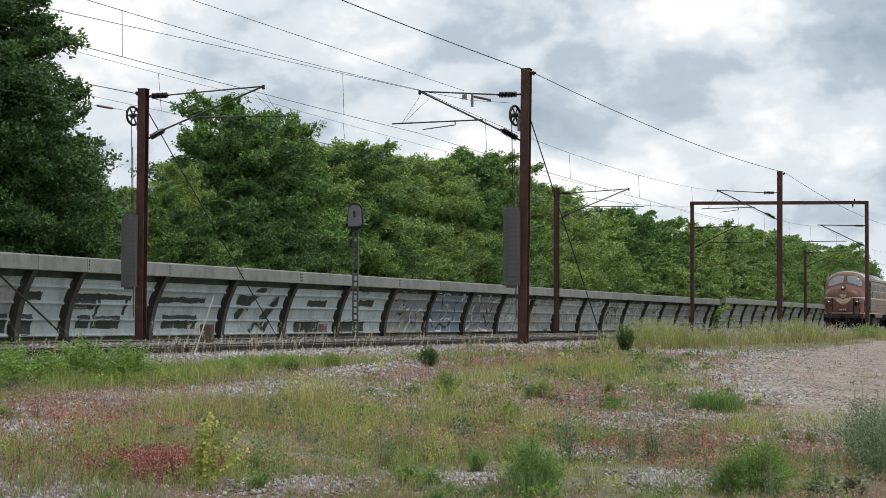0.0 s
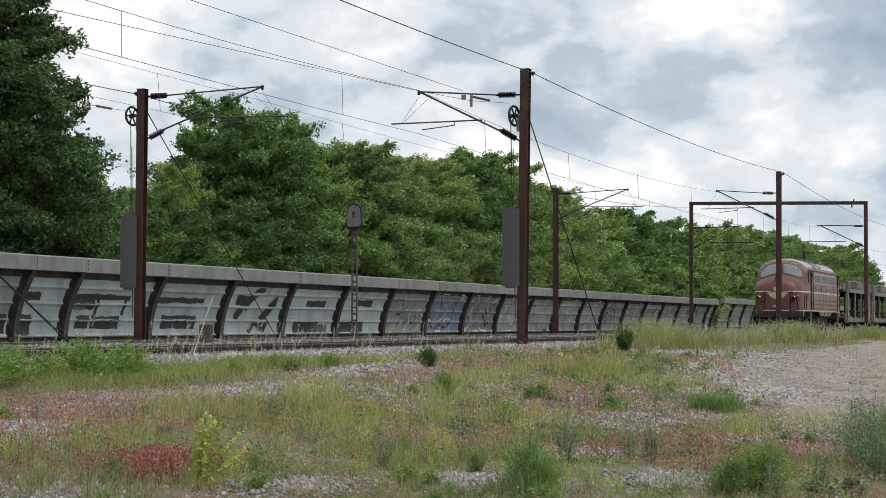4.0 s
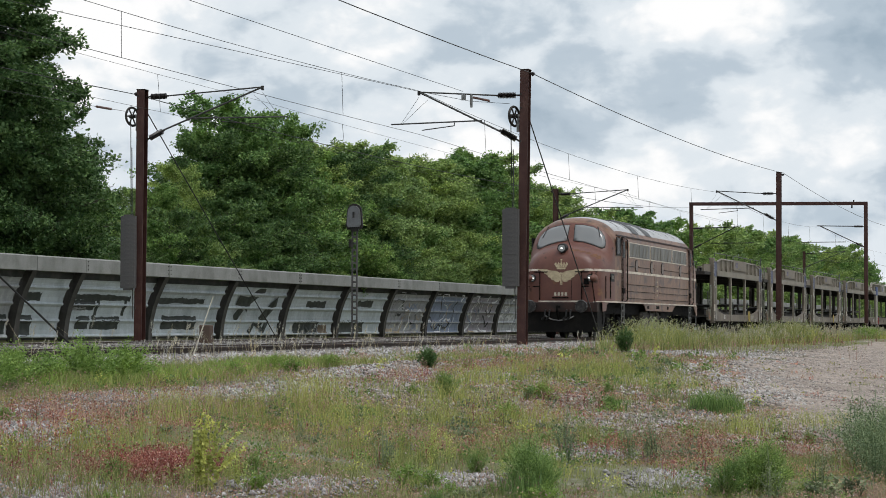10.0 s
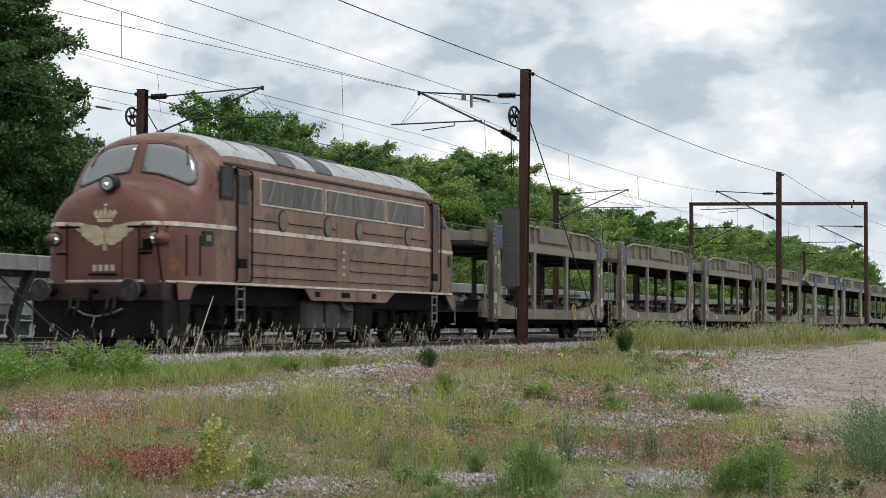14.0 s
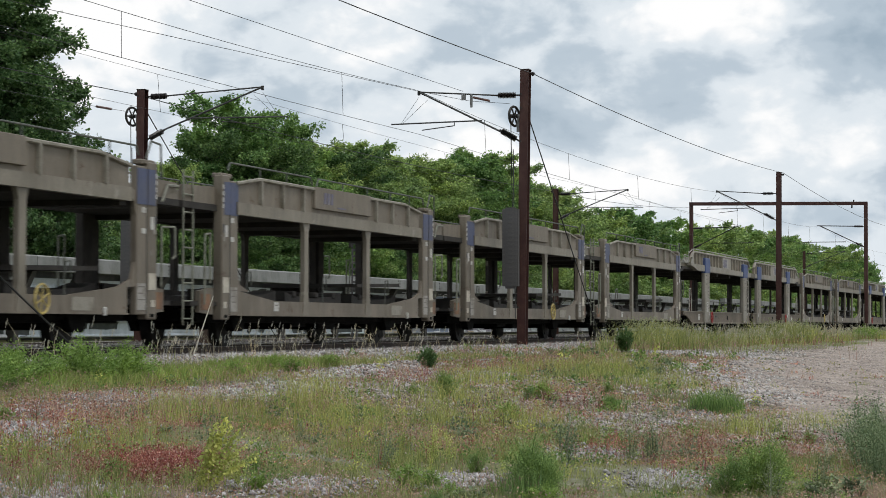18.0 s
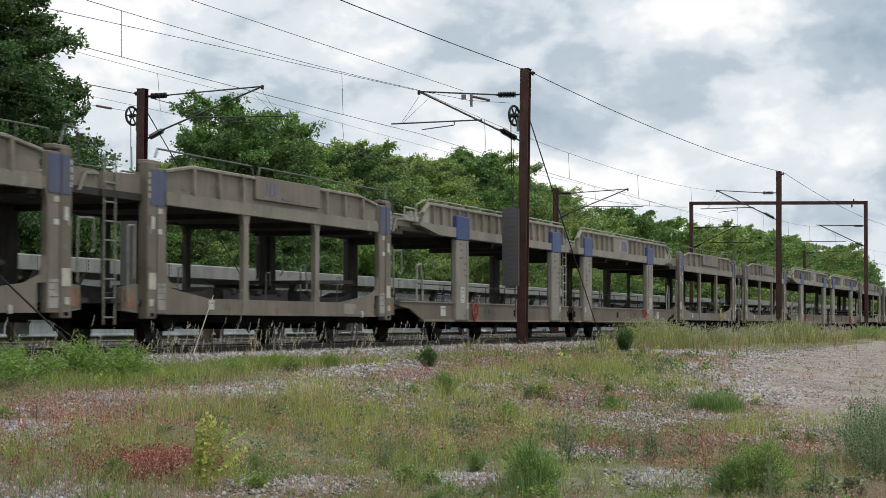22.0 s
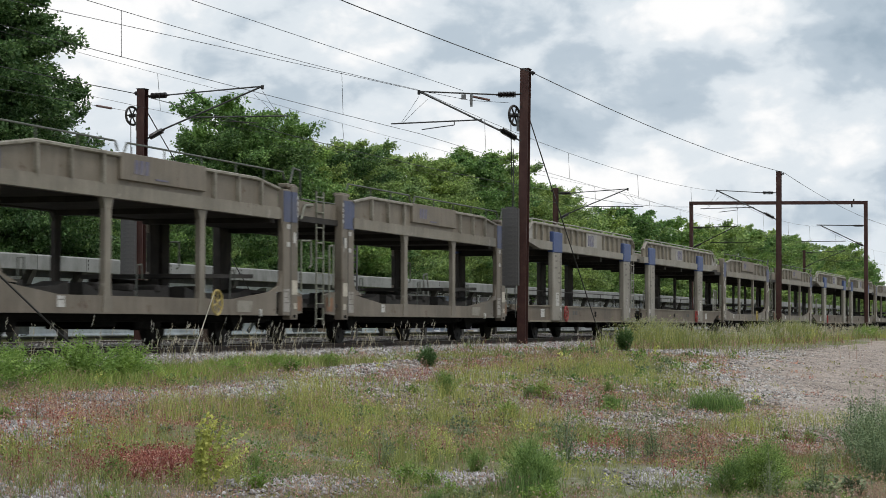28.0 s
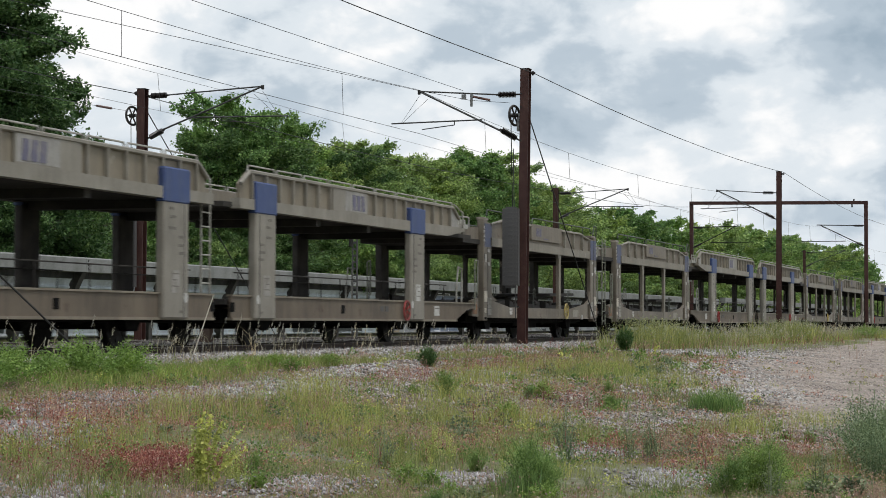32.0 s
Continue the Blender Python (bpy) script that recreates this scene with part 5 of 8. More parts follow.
part("emblem_stem", on_nose([(-0.035, 2.2), (-0.01, 2.2), (-0.01, 1.77), (-0.035, 1.78)], 0.014, 2), CREAM, eng)
part("emblem_stem", on_nose([(0.01, 2.2), (0.035, 2.2), (0.035, 1.78), (0.01, 1.77)], 0.014, 2), CREAM, eng)
part("crown_band", on_nose([(-0.14, 2.29), (0.14, 2.29), (0.16, 2.35), (-0.16, 2.35)], 0.012, 2), CREAM, eng)
for y in (-0.17, -0.085, 0.0, 0.085, 0.17):
    top = 2.53 if y else 2.57
    part("crown_point", on_nose([(y * 0.86 - 0.028, 2.36), (y * 0.86 + 0.028, 2.36), (y * 1.15 + 0.04, 2.46), (y * 1.05, top), (y * 1.15 - 0.04, 2.46)], 0.012, 2), CREAM, eng)
part("crown_ball", on_nose([(-0.03, 2.58), (0.03, 2.58), (0.03, 2.63), (-0.03, 2.63)], 0.012, 2), CREAM, eng)
for y in (0.20, 0.08, -0.04, -0.16):
    part("number_bar", on_nose([(y - 0.035, 1.40), (y + 0.035, 1.40), (y + 0.035, 1.52), (y - 0.035, 1.52)], 0.010, 1), NUMBER, eng, "faded cream number bar")
part("nose_sill", on_nose([(-0.78, 1.2), (0.78, 1.2), (0.78, 1.245), (-0.78, 1.245)], 0.02, 2), CREAM_LINE, eng)
part("number_ledge", boxes((0.77, 0.84, -0.25, 0.3, 1.33, 1.36)), UNDER, eng)
part("front_door_line", on_nose([(-0.36, 1.25), (-0.345, 1.25), (-0.345, 2.2), (-0.36, 2.2)], 0.006, 1), UNDER, eng)

for y, z, w, h in ((-0.42, 2.93, 0.14, 0.03), (-0.66, 2.88, 0.11, 0.025), (-0.84, 2.84, 0.07, 0.04), (-1.02, 2.76, 0.10, 0.05), (-1.14, 2.70, 0.06, 0.07), (-0.25, 2.98, 0.09, 0.02), (-0.5, 2.66, 0.035, 0.035)):
    part("rust_spot", on_nose([(y + w * math.cos(a) * (1 + 0.3 * math.sin(3 * a + z)), z + h * math.sin(a)) for a in [math.pi * k / 5 for k in range(10)]], 0.005, 2), RUST_STAIN, eng, "orange rust bloom on the nose")

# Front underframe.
part("pilot", slabs(((0.55, 0.2), (0.55, 0.95), (0.7, 1.19), (1.6, 1.19), (1.7, 0.7), (1.4, 0.2)), "y", -1.3, 1.3), PILOT, eng, "dark pilot plate")
part("buffer_beam", boxes((0.5, 0.86, -1.3, 1.3, 0.86, 1.185), bevel=0.02), SOOTY_MAROON, eng, "sooty maroon buffer beam")


def buffer_pair(parent, x, way, z=1.05, half=0.875):
    for y in (-half, half):
        b = part("buffer", rod(rod(bmesh.new(), (x + way * 0.62, y, z), (x + way * 0.12, y, z), 0.11, 12), (x + way * 0.12, y, z), (x + way * 0.05, y, z), 0.07, 10), UNDER, parent)
        b2 = rod(bmesh.new(), (x + way * 0.055, y, z), (x, y, z), 0.212, 20, 0.195)
        part("buffer_plate", b2, STEEL_BUFFER, b, "worn round buffer plate")
        part("buffer_rim", ring(bmesh.new(), pose(x + way * 0.02, y, z, 0, 90, 0), 0.19, 0.014, 20, 5), GALV, b, "bright worn rim")


buffer_pair(eng, 0.0, 1)
buffer_pair(eng, 18.6, -1)
part("coupling_hook", rods([(0.6, 0, 1.04), (0.27, 0, 1.04), (0.25, 0, 0.92), (0.37, 0, 0.7), (0.5, 0, 0.62)], 0.045, 8), UNDER, eng)
for y in (-0.42, -0.28, 0.3, 0.45):
    part("brake_hose", rods([(0.6, y, 0.95), (0.4, y, 0.9), (0.34, y, 0.72), (0.4, y + 0.1, 0.6), (0.5, y + 0.12, 0.66)], 0.028, 7), RUBBER, eng)
part("multiple_unit_cable", rods([(0.56, 0.5, 0.75), (0.48, 0.25, 0.62), (0.47, 0, 0.58), (0.48, -0.3, 0.62), (0.54, -0.5, 0.72)], 0.022, 6), GALV, eng)

# Handrails and ladders.
for pts in ([(0.74, -0.72, 1.25), (0.74, -0.72, 2.2)], [(0.74, 0.72, 1.25), (0.74, 0.72, 2.2)], [(0.72, -0.72, 1.72), (0.94, -1.1, 1.72)], [(0.74, -0.72, 2.2), (0.99, -1.18, 2.2)],
            [(0.78, -1.06, 2.2), (0.78, -1.06, 1.9), (0.80, -1.14, 1.3), (0.84, -1.2, 0.6)], [(0.72, -0.72, 2.2), (0.72, -0.5, 2.2)], [(0.72, 0.72, 2.2), (0.72, 0.45, 2.2)],
            [(0.72, 0.72, 1.72), (0.94, 1.15, 1.72)], [(0.74, 0.72, 2.2), (0.99, 1.18, 2.2)], [(1.26, -1.42, 1.32), (1.26, -1.42, 2.06)], [(1.75, -1.47, 1.32), (1.75, -1.47, 2.06)],
            [(0.95, -1.35, 1.15), (1.10, -1.35, 0.6), (1.10, -1.35, 0.45)]):
    part("handrail", rods(pts, 0.019, 6), UNDER, eng, "thin dark handrail")
part("nose_step", boxes((0.68, 0.82, -0.95, -0.76, 1.78, 1.8), (0.76, 0.80, -0.95, -0.78, 1.8, 1.98)), UNDER, eng)
for x0 in (3.48, 15.75):
    for side in (-1, 1):
        lad = part("ladder", rods([(x0, side * 1.46, 1.2), (x0, side * 1.46, 0.48)], 0.022, 6), GALV, eng, "steel access ladder")
        part("stile", rods([(x0 + 0.38, side * 1.46, 1.2), (x0 + 0.38, side * 1.46, 0.48)], 0.022, 6), GALV, lad)
        for k in range(4):
            part("rung", rods([(x0, side * 1.46, 0.52 + 0.2 * k), (x0 + 0.38, side * 1.46, 0.52 + 0.2 * k)], 0.018, 6), GALV, lad)

# Sides: doors, windows, portholes, ribs.
for side in (-1, 1):
    y0 = side * 1.49

    def plate(x0, x1, z0, z1, proud=0.012, bevel=0.0):
        a, b = sorted((y0 - side * 0.02, y0 + side * proud))
        return boxes((x0, x1, a, b, z0, z1), bevel=bevel)
    for x0, x1, dz in ((3.36, 3.98, 0.0), (15.55, 16.15, 0.0)):
        part("door_gap", plate(x0 - 0.012, x1 + 0.012, 1.22, 3.45, 0.008), UNDER, eng, "dark gap round the cab door")
        d = part("cab_door", plate(x0, x1, 1.25, 3.42, 0.014), DOOR_MAROON, eng, "narrow brown cab door")
        part("door_window", plate(x0 + 0.1, x1 - 0.1, 2.75, 3.3, 0.02), GLASS_CAB, d, "dark door glass")
        part("door_step_slot", plate(x0 + 0.02, x1 - 0.1, 1.52, 1.70, 0.022), UNDER, d)
        for x in (x0 - 0.05, x1 + 0.05):
            part("door_rail", rods([(x, y0 + side * 0.02, 1.25), (x, y0 + side * 0.06, 1.32), (x, y0 + side * 0.06, 3.36), (x, y0 + side * 0.02, 3.42)], 0.02, 6), UNDER, d)
        part("door_hood", on_side(x0 - 0.15, x1 + 0.1, 3.42, 3.46, 0.05, side), BROWN_SIDE, d)
    part("cab_window_seal", plate(2.62, 3.24, 2.8, 3.42, 0.012, 0.0), RUBBER, eng)
    part("cab_side_window", plate(2.68, 3.18, 2.85, 3.38, 0.016), GLASS_CAB, eng, "dark cab glass")
    part("rear_window_seal", on_side(16.36, 17.02, 2.84, 3.3, 0.012, side), RUBBER, eng)
    part("rear_side_window", on_side(16.42, 16.95, 2.89, 3.24, 0.018, side), GLASS_CAB, eng)
    part("lamp_bracket_cover", plate(4.02, 4.14, 3.05, 3.34, 0.06, 0.02), BROWN_SIDE, eng)
    for x0, x1 in ((4.55, 8.03), (8.17, 12.02), (12.16, 15.0)):
        w = part("window_frame", plate(x0, x1, 2.78, 3.32, 0.016), CREAM_LINE, eng, "thin cream window frame")
        part("side_glass", plate(x0 + 0.035, x1 - 0.035, 2.815, 3.29, 0.02), GLASS_SIDE, w, "dusty side glass")
        n = round((x1 - x0) / 0.62)
        for k in range(1, n):
            x = x0 + (x1 - x0) * k / n
            part("brace", rods([(x - 0.16, y0 + side * 0.024, 2.84), (x + (0.12 if k % 3 else -0.16), y0 + side * 0.024, 3.27)], 0.022 if k % 2 else 0.012, 4), BRACE, w)
    for x in (5.74, 8.33, 10.3, 13.75):
        p = part("porthole", rod(bmesh.new(), (x, y0 - side * 0.02, 2.52), (x, y0 + side * 0.022, 2.52), 0.225, 22), RUBBER, eng, "round porthole")
        part("porthole_glass", rod(bmesh.new(), (x, y0 - side * 0.02, 2.52), (x, y0 + side * 0.027, 2.52), 0.195, 22), PORT_GLASS, p, "dusty brown porthole glass")
    for x0, x1, z in ((4.1, 5.45, 2.50), (6.05, 8.05, 2.50), (8.6, 8.9, 2.5), (10.6, 13.45, 2.50), (14.05, 15.3, 2.50), (4.1, 8.9, 1.86), (4.1, 8.9, 1.62), (9.75, 15.4, 1.86), (9.75, 15.4, 1.62), (4.1, 15.4, 1.38)):
        rb = part("side_rib", plate(x0, x1, z - 0.012, z + 0.018, 0.03), BROWN_SIDE, eng)
        # Dark strip painted below each rib as its shade.
        part("rib_gap", plate(x0, x1, z - 0.026, z - 0.012, 0.004), UNDER, rb)
    part("fuse_panel", plate(8.93, 9.72, 1.3, 2.64, 0.008), BROWN_SIDE, eng)
    for k in range(4):
        part("notice_bar", plate(9.26, 9.40, 1.5 + 0.16 * k, 1.56 + 0.16 * k, 0.012), CREAM, eng)
    part("emblem_plate", on_side(1.98, 2.36, 1.9, 2.17, 0.02, side), RUBBER, eng, "small dark crest plate")
    part("emblem_plate", on_side(17.05, 17.35, 1.9, 2.17, 0.02, side), RUBBER, eng)
    part("emblem_mark", on_side(2.08, 2.26, 1.98, 2.1, 0.026, side), BRACE, eng)
    # Skirt with cut-outs over the bogies.
    a, b = sorted((y0, y0 - side * 0.03))
    part("skirt", slabs(((7.0, 1.2), (12.95, 1.2), (12.6, 1.1), (12.2, 0.94), (7.4, 0.94), (7.2, 1.08)), "y", a, b), BROWN_SIDE, eng)
    part("skirt", slabs(((1.0, 1.2), (1.95, 1.2), (1.7, 1.1), (1.55, 0.9), (1.05, 0.88)), "y", *sorted((side * 1.36, side * 1.33))), MAROON, eng)
    part("skirt", slabs(((17.0, 1.2), (17.75, 1.2), (17.75, 0.85), (17.6, 0.8)), "y", *sorted((side * 1.42, side * 1.39))), BROWN_SIDE, eng)
    for x in (7.6, 9.2, 9.45, 11.2):
        part("skirt_slot", plate(x, x + 0.3, 1.02, 1.13, 0.006), UNDER, eng)
    tk = part("fuel_tank", boxes((7.3, 11.3, *sorted((side * 0.4, side * 1.38)), 0.28, 0.95), bevel=0.09), TANK, eng, "dusty brown fuel tank")
    part("tank_strap", boxes((8.4, 8.5, *sorted((side * 1.36, side * 1.395)), 0.3, 0.95)), UNDER, tk)
    part("tank_pipe", rods([(9.4, side * 1.42, 0.98), (9.45, side * 1.45, 0.78), (10.0, side * 1.45, 0.74)], 0.04, 8), TANK, tk)
    part("battery_box", boxes((10.3, 11.4, *sorted((side * 0.9, side * 1.42)), 0.35, 0.9), bevel=0.03), UNDER, eng)
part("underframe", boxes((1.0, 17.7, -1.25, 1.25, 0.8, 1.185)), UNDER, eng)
part("rear_gangway", boxes((17.7, 18.0, -0.45, 0.45, 1.2, 2.4), bevel=0.04), UNDER, eng)
part("rear_steps", rods([(18.0, -1.25, 1.15), (18.35, -1.25, 1.15), (18.35, -1.25, 0.45), (18.0, -1.25, 0.45)], 0.022, 6), GALV, eng)


def wheelset_mesh(r, name):
    bm = rod(bmesh.new(), (0, -0.95, 0), (0, 0.95, 0), 0.09, 10)
    for s in (-1, 1):
        rod(bm, (0, s * 0.69, 0), (0, s * 0.82, 0), r, 28)
        rod(bm, (0, s * 0.655, 0), (0, s * 0.69, 0), r + 0.03, 28)
        rod(bm, (0, s * 0.82, 0), (0, s * 0.835, 0), r * 0.8, 20, r * 0.5)
        for k in range(6):
            a = k * math.pi / 3
            rod(bm, (0.28 * math.cos(a), s * 0.82, 0.28 * math.sin(a)), (0.28 * math.cos(a), s * 0.845, 0.28 * math.sin(a)), 0.05, 6)
    return mesh_of(bm, name, WHEEL)


WHEELS = []
big_wheel = wheelset_mesh(0.515, "wheelset")
for c in (4.15, 14.4):
    bog = part("bogie", boxes((c - 2.5, c + 2.5, -0.6, 0.6, 0.45, 0.78)), UNDER, eng, "sooty six-wheel bogie, shade in its colour")
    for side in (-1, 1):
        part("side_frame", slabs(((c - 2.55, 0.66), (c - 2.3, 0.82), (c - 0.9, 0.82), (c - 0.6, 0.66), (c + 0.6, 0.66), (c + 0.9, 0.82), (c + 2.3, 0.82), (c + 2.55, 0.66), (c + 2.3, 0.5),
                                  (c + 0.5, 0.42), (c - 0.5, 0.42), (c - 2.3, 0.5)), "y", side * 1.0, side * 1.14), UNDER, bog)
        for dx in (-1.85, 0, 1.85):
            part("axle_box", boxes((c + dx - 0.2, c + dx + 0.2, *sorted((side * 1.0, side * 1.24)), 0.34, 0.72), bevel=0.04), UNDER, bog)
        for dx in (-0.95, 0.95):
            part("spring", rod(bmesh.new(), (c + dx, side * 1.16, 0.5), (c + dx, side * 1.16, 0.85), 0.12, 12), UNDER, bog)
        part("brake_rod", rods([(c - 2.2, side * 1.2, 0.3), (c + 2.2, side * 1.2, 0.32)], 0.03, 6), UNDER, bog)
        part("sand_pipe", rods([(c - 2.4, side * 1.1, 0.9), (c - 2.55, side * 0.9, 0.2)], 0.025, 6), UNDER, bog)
    for dx in (-1.85, 0, 1.85):
        w = again("wheelset", big_wheel, eng, pose(c + dx, 0, 0.515))
        WHEELS.append((w, c + dx, 0.515))

# ---- car carriers ----
WAGON_A = surface("wagon_brown_grey", (0.215, 0.183, 0.142), (0.142, 0.117, 0.087), 0.9, (0.35, 0.7), rough=0.6, streak=0.34, grain=0.14, spots=(((0.11, 0.068, 0.042), 2.4, 0.62), ((0.075, 0.055, 0.04), 6, 0.66), ((0.27, 0.25, 0.21), 1.7, 0.63)))
WAGON_A2 = surface("wagon_post_brown", (0.19, 0.163, 0.125), (0.125, 0.103, 0.076), 1.2, (0.35, 0.7), rough=0.6, streak=0.34, grain=0.14, spots=(((0.10, 0.062, 0.04), 2.4, 0.61), ((0.27, 0.25, 0.22), 3.0, 0.64)))
WAGON_B_LOW = surface("wagon_brown_sill", (0.175, 0.138, 0.098), (0.115, 0.09, 0.066), 0.9, (0.35, 0.7), rough=0.65, streak=0.4, grain=0.14, spots=(((0.09, 0.055, 0.036), 2.4, 0.62), ((0.24, 0.20, 0.15), 2.0, 0.64)))
WAGON_B = surface("wagon_beige_grey", (0.262, 0.224, 0.166), (0.175, 0.147, 0.106), 0.9, (0.35, 0.7), rough=0.6, streak=0.32, grain=0.12, spots=(((0.13, 0.10, 0.075), 4, 0.64), ((0.36, 0.33, 0.27), 1.6, 0.62)))
WAGON_COL = surface("wagon_pale_column", (0.29, 0.265, 0.22), (0.21, 0.19, 0.155), 1.2, (0.35, 0.7), rough=0.6, streak=0.22, grain=0.12)
BLUE = surface("faded_blue", (0.042, 0.07, 0.19), (0.06, 0.088, 0.19), 2, rough=0.55, streak=0.2)
BLUE_DULL = surface("dirty_blue", (0.075, 0.09, 0.165), (0.10, 0.105, 0.15), 2, rough=0.6, streak=0.3)
# Deck steel near black: the shade under and between the decks is in it.
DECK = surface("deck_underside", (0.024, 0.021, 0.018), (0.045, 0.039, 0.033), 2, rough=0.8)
# Dark copy of the wagon steel: shaded inner faces are put into colour.
INNER = surface("shaded_inner_steel", (0.03, 0.026, 0.022), (0.06, 0.05, 0.042), 1.5, rough=0.8, streak=0.3)
RIB_PALE = surface("worn_rib", (0.27, 0.25, 0.205), (0.15, 0.13, 0.10), 3, rough=0.6)
WAGON_A_PALE = surface("wagon_flange_grey", (0.25, 0.222, 0.175), (0.17, 0.147, 0.112), 1.1, (0.35, 0.7), rough=0.55, streak=0.3, grain=0.13, spots=(((0.11, 0.07, 0.045), 2.8, 0.63), ((0.31, 0.285, 0.235), 1.7, 0.62)))
RAIL_DARK = surface("dull_green_rail", (0.075, 0.085, 0.07), (0.12, 0.12, 0.10), 5, rough=0.6)
LADDER_GREEN = surface("pale_green_ladder", (0.23, 0.235, 0.185), (0.15, 0.145, 0.115), 5, rough=0.6)
CREAM_PATCH = surface("cream_sticker", (0.50, 0.46, 0.38), (0.36, 0.32, 0.26), 5, rough=0.7, bump=0)
RUST_PATCH = surface("rust_orange", (0.23, 0.125, 0.070), (0.14, 0.085, 0.055), 3, (0.4, 0.6), rough=0.75)
PANEL_PALE = surface("pale_overpaint", (0.34, 0.325, 0.30), (0.25, 0.235, 0.21), 3, rough=0.65, streak=0.2)
PALE_RAIL = surface("pale_handrail", (0.36, 0.35, 0.31), (0.24, 0.22, 0.19), 5, rough=0.6)
PAPER = surface("notice_white", (0.52, 0.51, 0.48), (0.38, 0.36, 0.32), 5, rough=0.7, bump=0)
PAPER_DIM = surface("notice_grey", (0.33, 0.31, 0.28), (0.22, 0.2, 0.17), 5, rough=0.75, bump=0)
PRINT_DIM = surface("faded_print", (0.15, 0.135, 0.115), (0.2, 0.18, 0.15), 9, rough=0.8, bump=0)
PRINT = surface("notice_print", (0.10, 0.095, 0.09), rough=0.8, bump=0)
MARK_BLUE = surface("mark_blue", (0.13, 0.125, 0.185), (0.20, 0.185, 0.20), 6, rough=0.7, bump=0)
YELLOW = surface("yellow_paint", (0.44, 0.34, 0.10), (0.32, 0.25, 0.09), 6, rough=0.5)
RED = surface("red_paint", (0.32, 0.03, 0.025), (0.2, 0.03, 0.025), 6, rough=0.5)
small_wheel = wheelset_mesh(0.42, "wheelset_small")


def hand_wheel(parent, x, z, y, material):
    m = pose(x, y - 0.05, z, 90, 0, 0)
    bm = ring(bmesh.new(), m, 0.23, 0.02, 24, 6)
    for k in range(3):
        a = 0.4 + math.pi * k / 3
        d = Vector((math.cos(a), 0, math.sin(a))) * 0.23
        rod(bm, m.translation - d, m.translation + d, 0.012, 5)
    part("hand_wheel", bm, material, parent, "spoked brake hand wheel")


def notice(parent, x0, x1, z0, z1, y, material=None):
    """A paper or plate with bars for its print."""
    p = part("notice", boxes((x0, x1, y - 0.006, y + 0.004, z0, z1)), material or PAPER, parent, "pale notice plate")
    n = int((z1 - z0) / 0.13)
    for k in range(n):
        z = z1 - 0.06 - 0.11 * k
        part("print_bar", boxes((x0 + 0.04, x1 - 0.04 - 0.08 * (k % 2), y - 0.009, y - 0.005, z - 0.010, z + 0.010)), PRINT_DIM, p)


def mark(parent, x0, z0, y, h):
    """The owner's mark: three plain blocks."""
    for k in range(3):
        w = h * 0.62
        x = x0 + k * h * 0.85
        part("mark_block", slabs(((x, z0), (x + w, z0), (x + w * 1.12, z0 + h), (x + w * 0.2, z0 + h)), "y", y - 0.006, y + 0.004), MARK_BLUE, parent, "faded blue block of the owner's mark")


def under(parent, axles, x0, x1, lumps):
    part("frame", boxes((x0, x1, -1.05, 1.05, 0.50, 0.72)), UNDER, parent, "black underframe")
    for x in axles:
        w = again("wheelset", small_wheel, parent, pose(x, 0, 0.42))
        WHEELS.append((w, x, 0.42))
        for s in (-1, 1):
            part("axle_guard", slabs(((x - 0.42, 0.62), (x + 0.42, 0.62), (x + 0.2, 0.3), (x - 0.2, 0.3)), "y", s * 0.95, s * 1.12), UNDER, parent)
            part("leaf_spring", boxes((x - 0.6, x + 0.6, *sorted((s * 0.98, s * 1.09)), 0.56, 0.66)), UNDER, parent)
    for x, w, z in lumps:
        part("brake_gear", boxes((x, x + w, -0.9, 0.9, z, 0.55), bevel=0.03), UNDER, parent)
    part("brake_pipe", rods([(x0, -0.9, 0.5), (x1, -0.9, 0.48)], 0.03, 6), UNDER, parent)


def ladder(parent, x, z0, z1, y, material, wide=0.4, n=9):
    lad = part("ladder", rods([(x, y, z0), (x, y, z1)], 0.02, 6), material, parent, "narrow access ladder")
    part("stile", rods([(x + wide, y, z0), (x + wide, y, z1)], 0.02, 6), material, lad)
    for k in range(n):
        z = z0 + 0.12 + (z1 - z0 - 0.25) * k / (n - 1)
        part("rung", rods([(x, y, z), (x + wide, y, z)], 0.016, 5), material, lad)


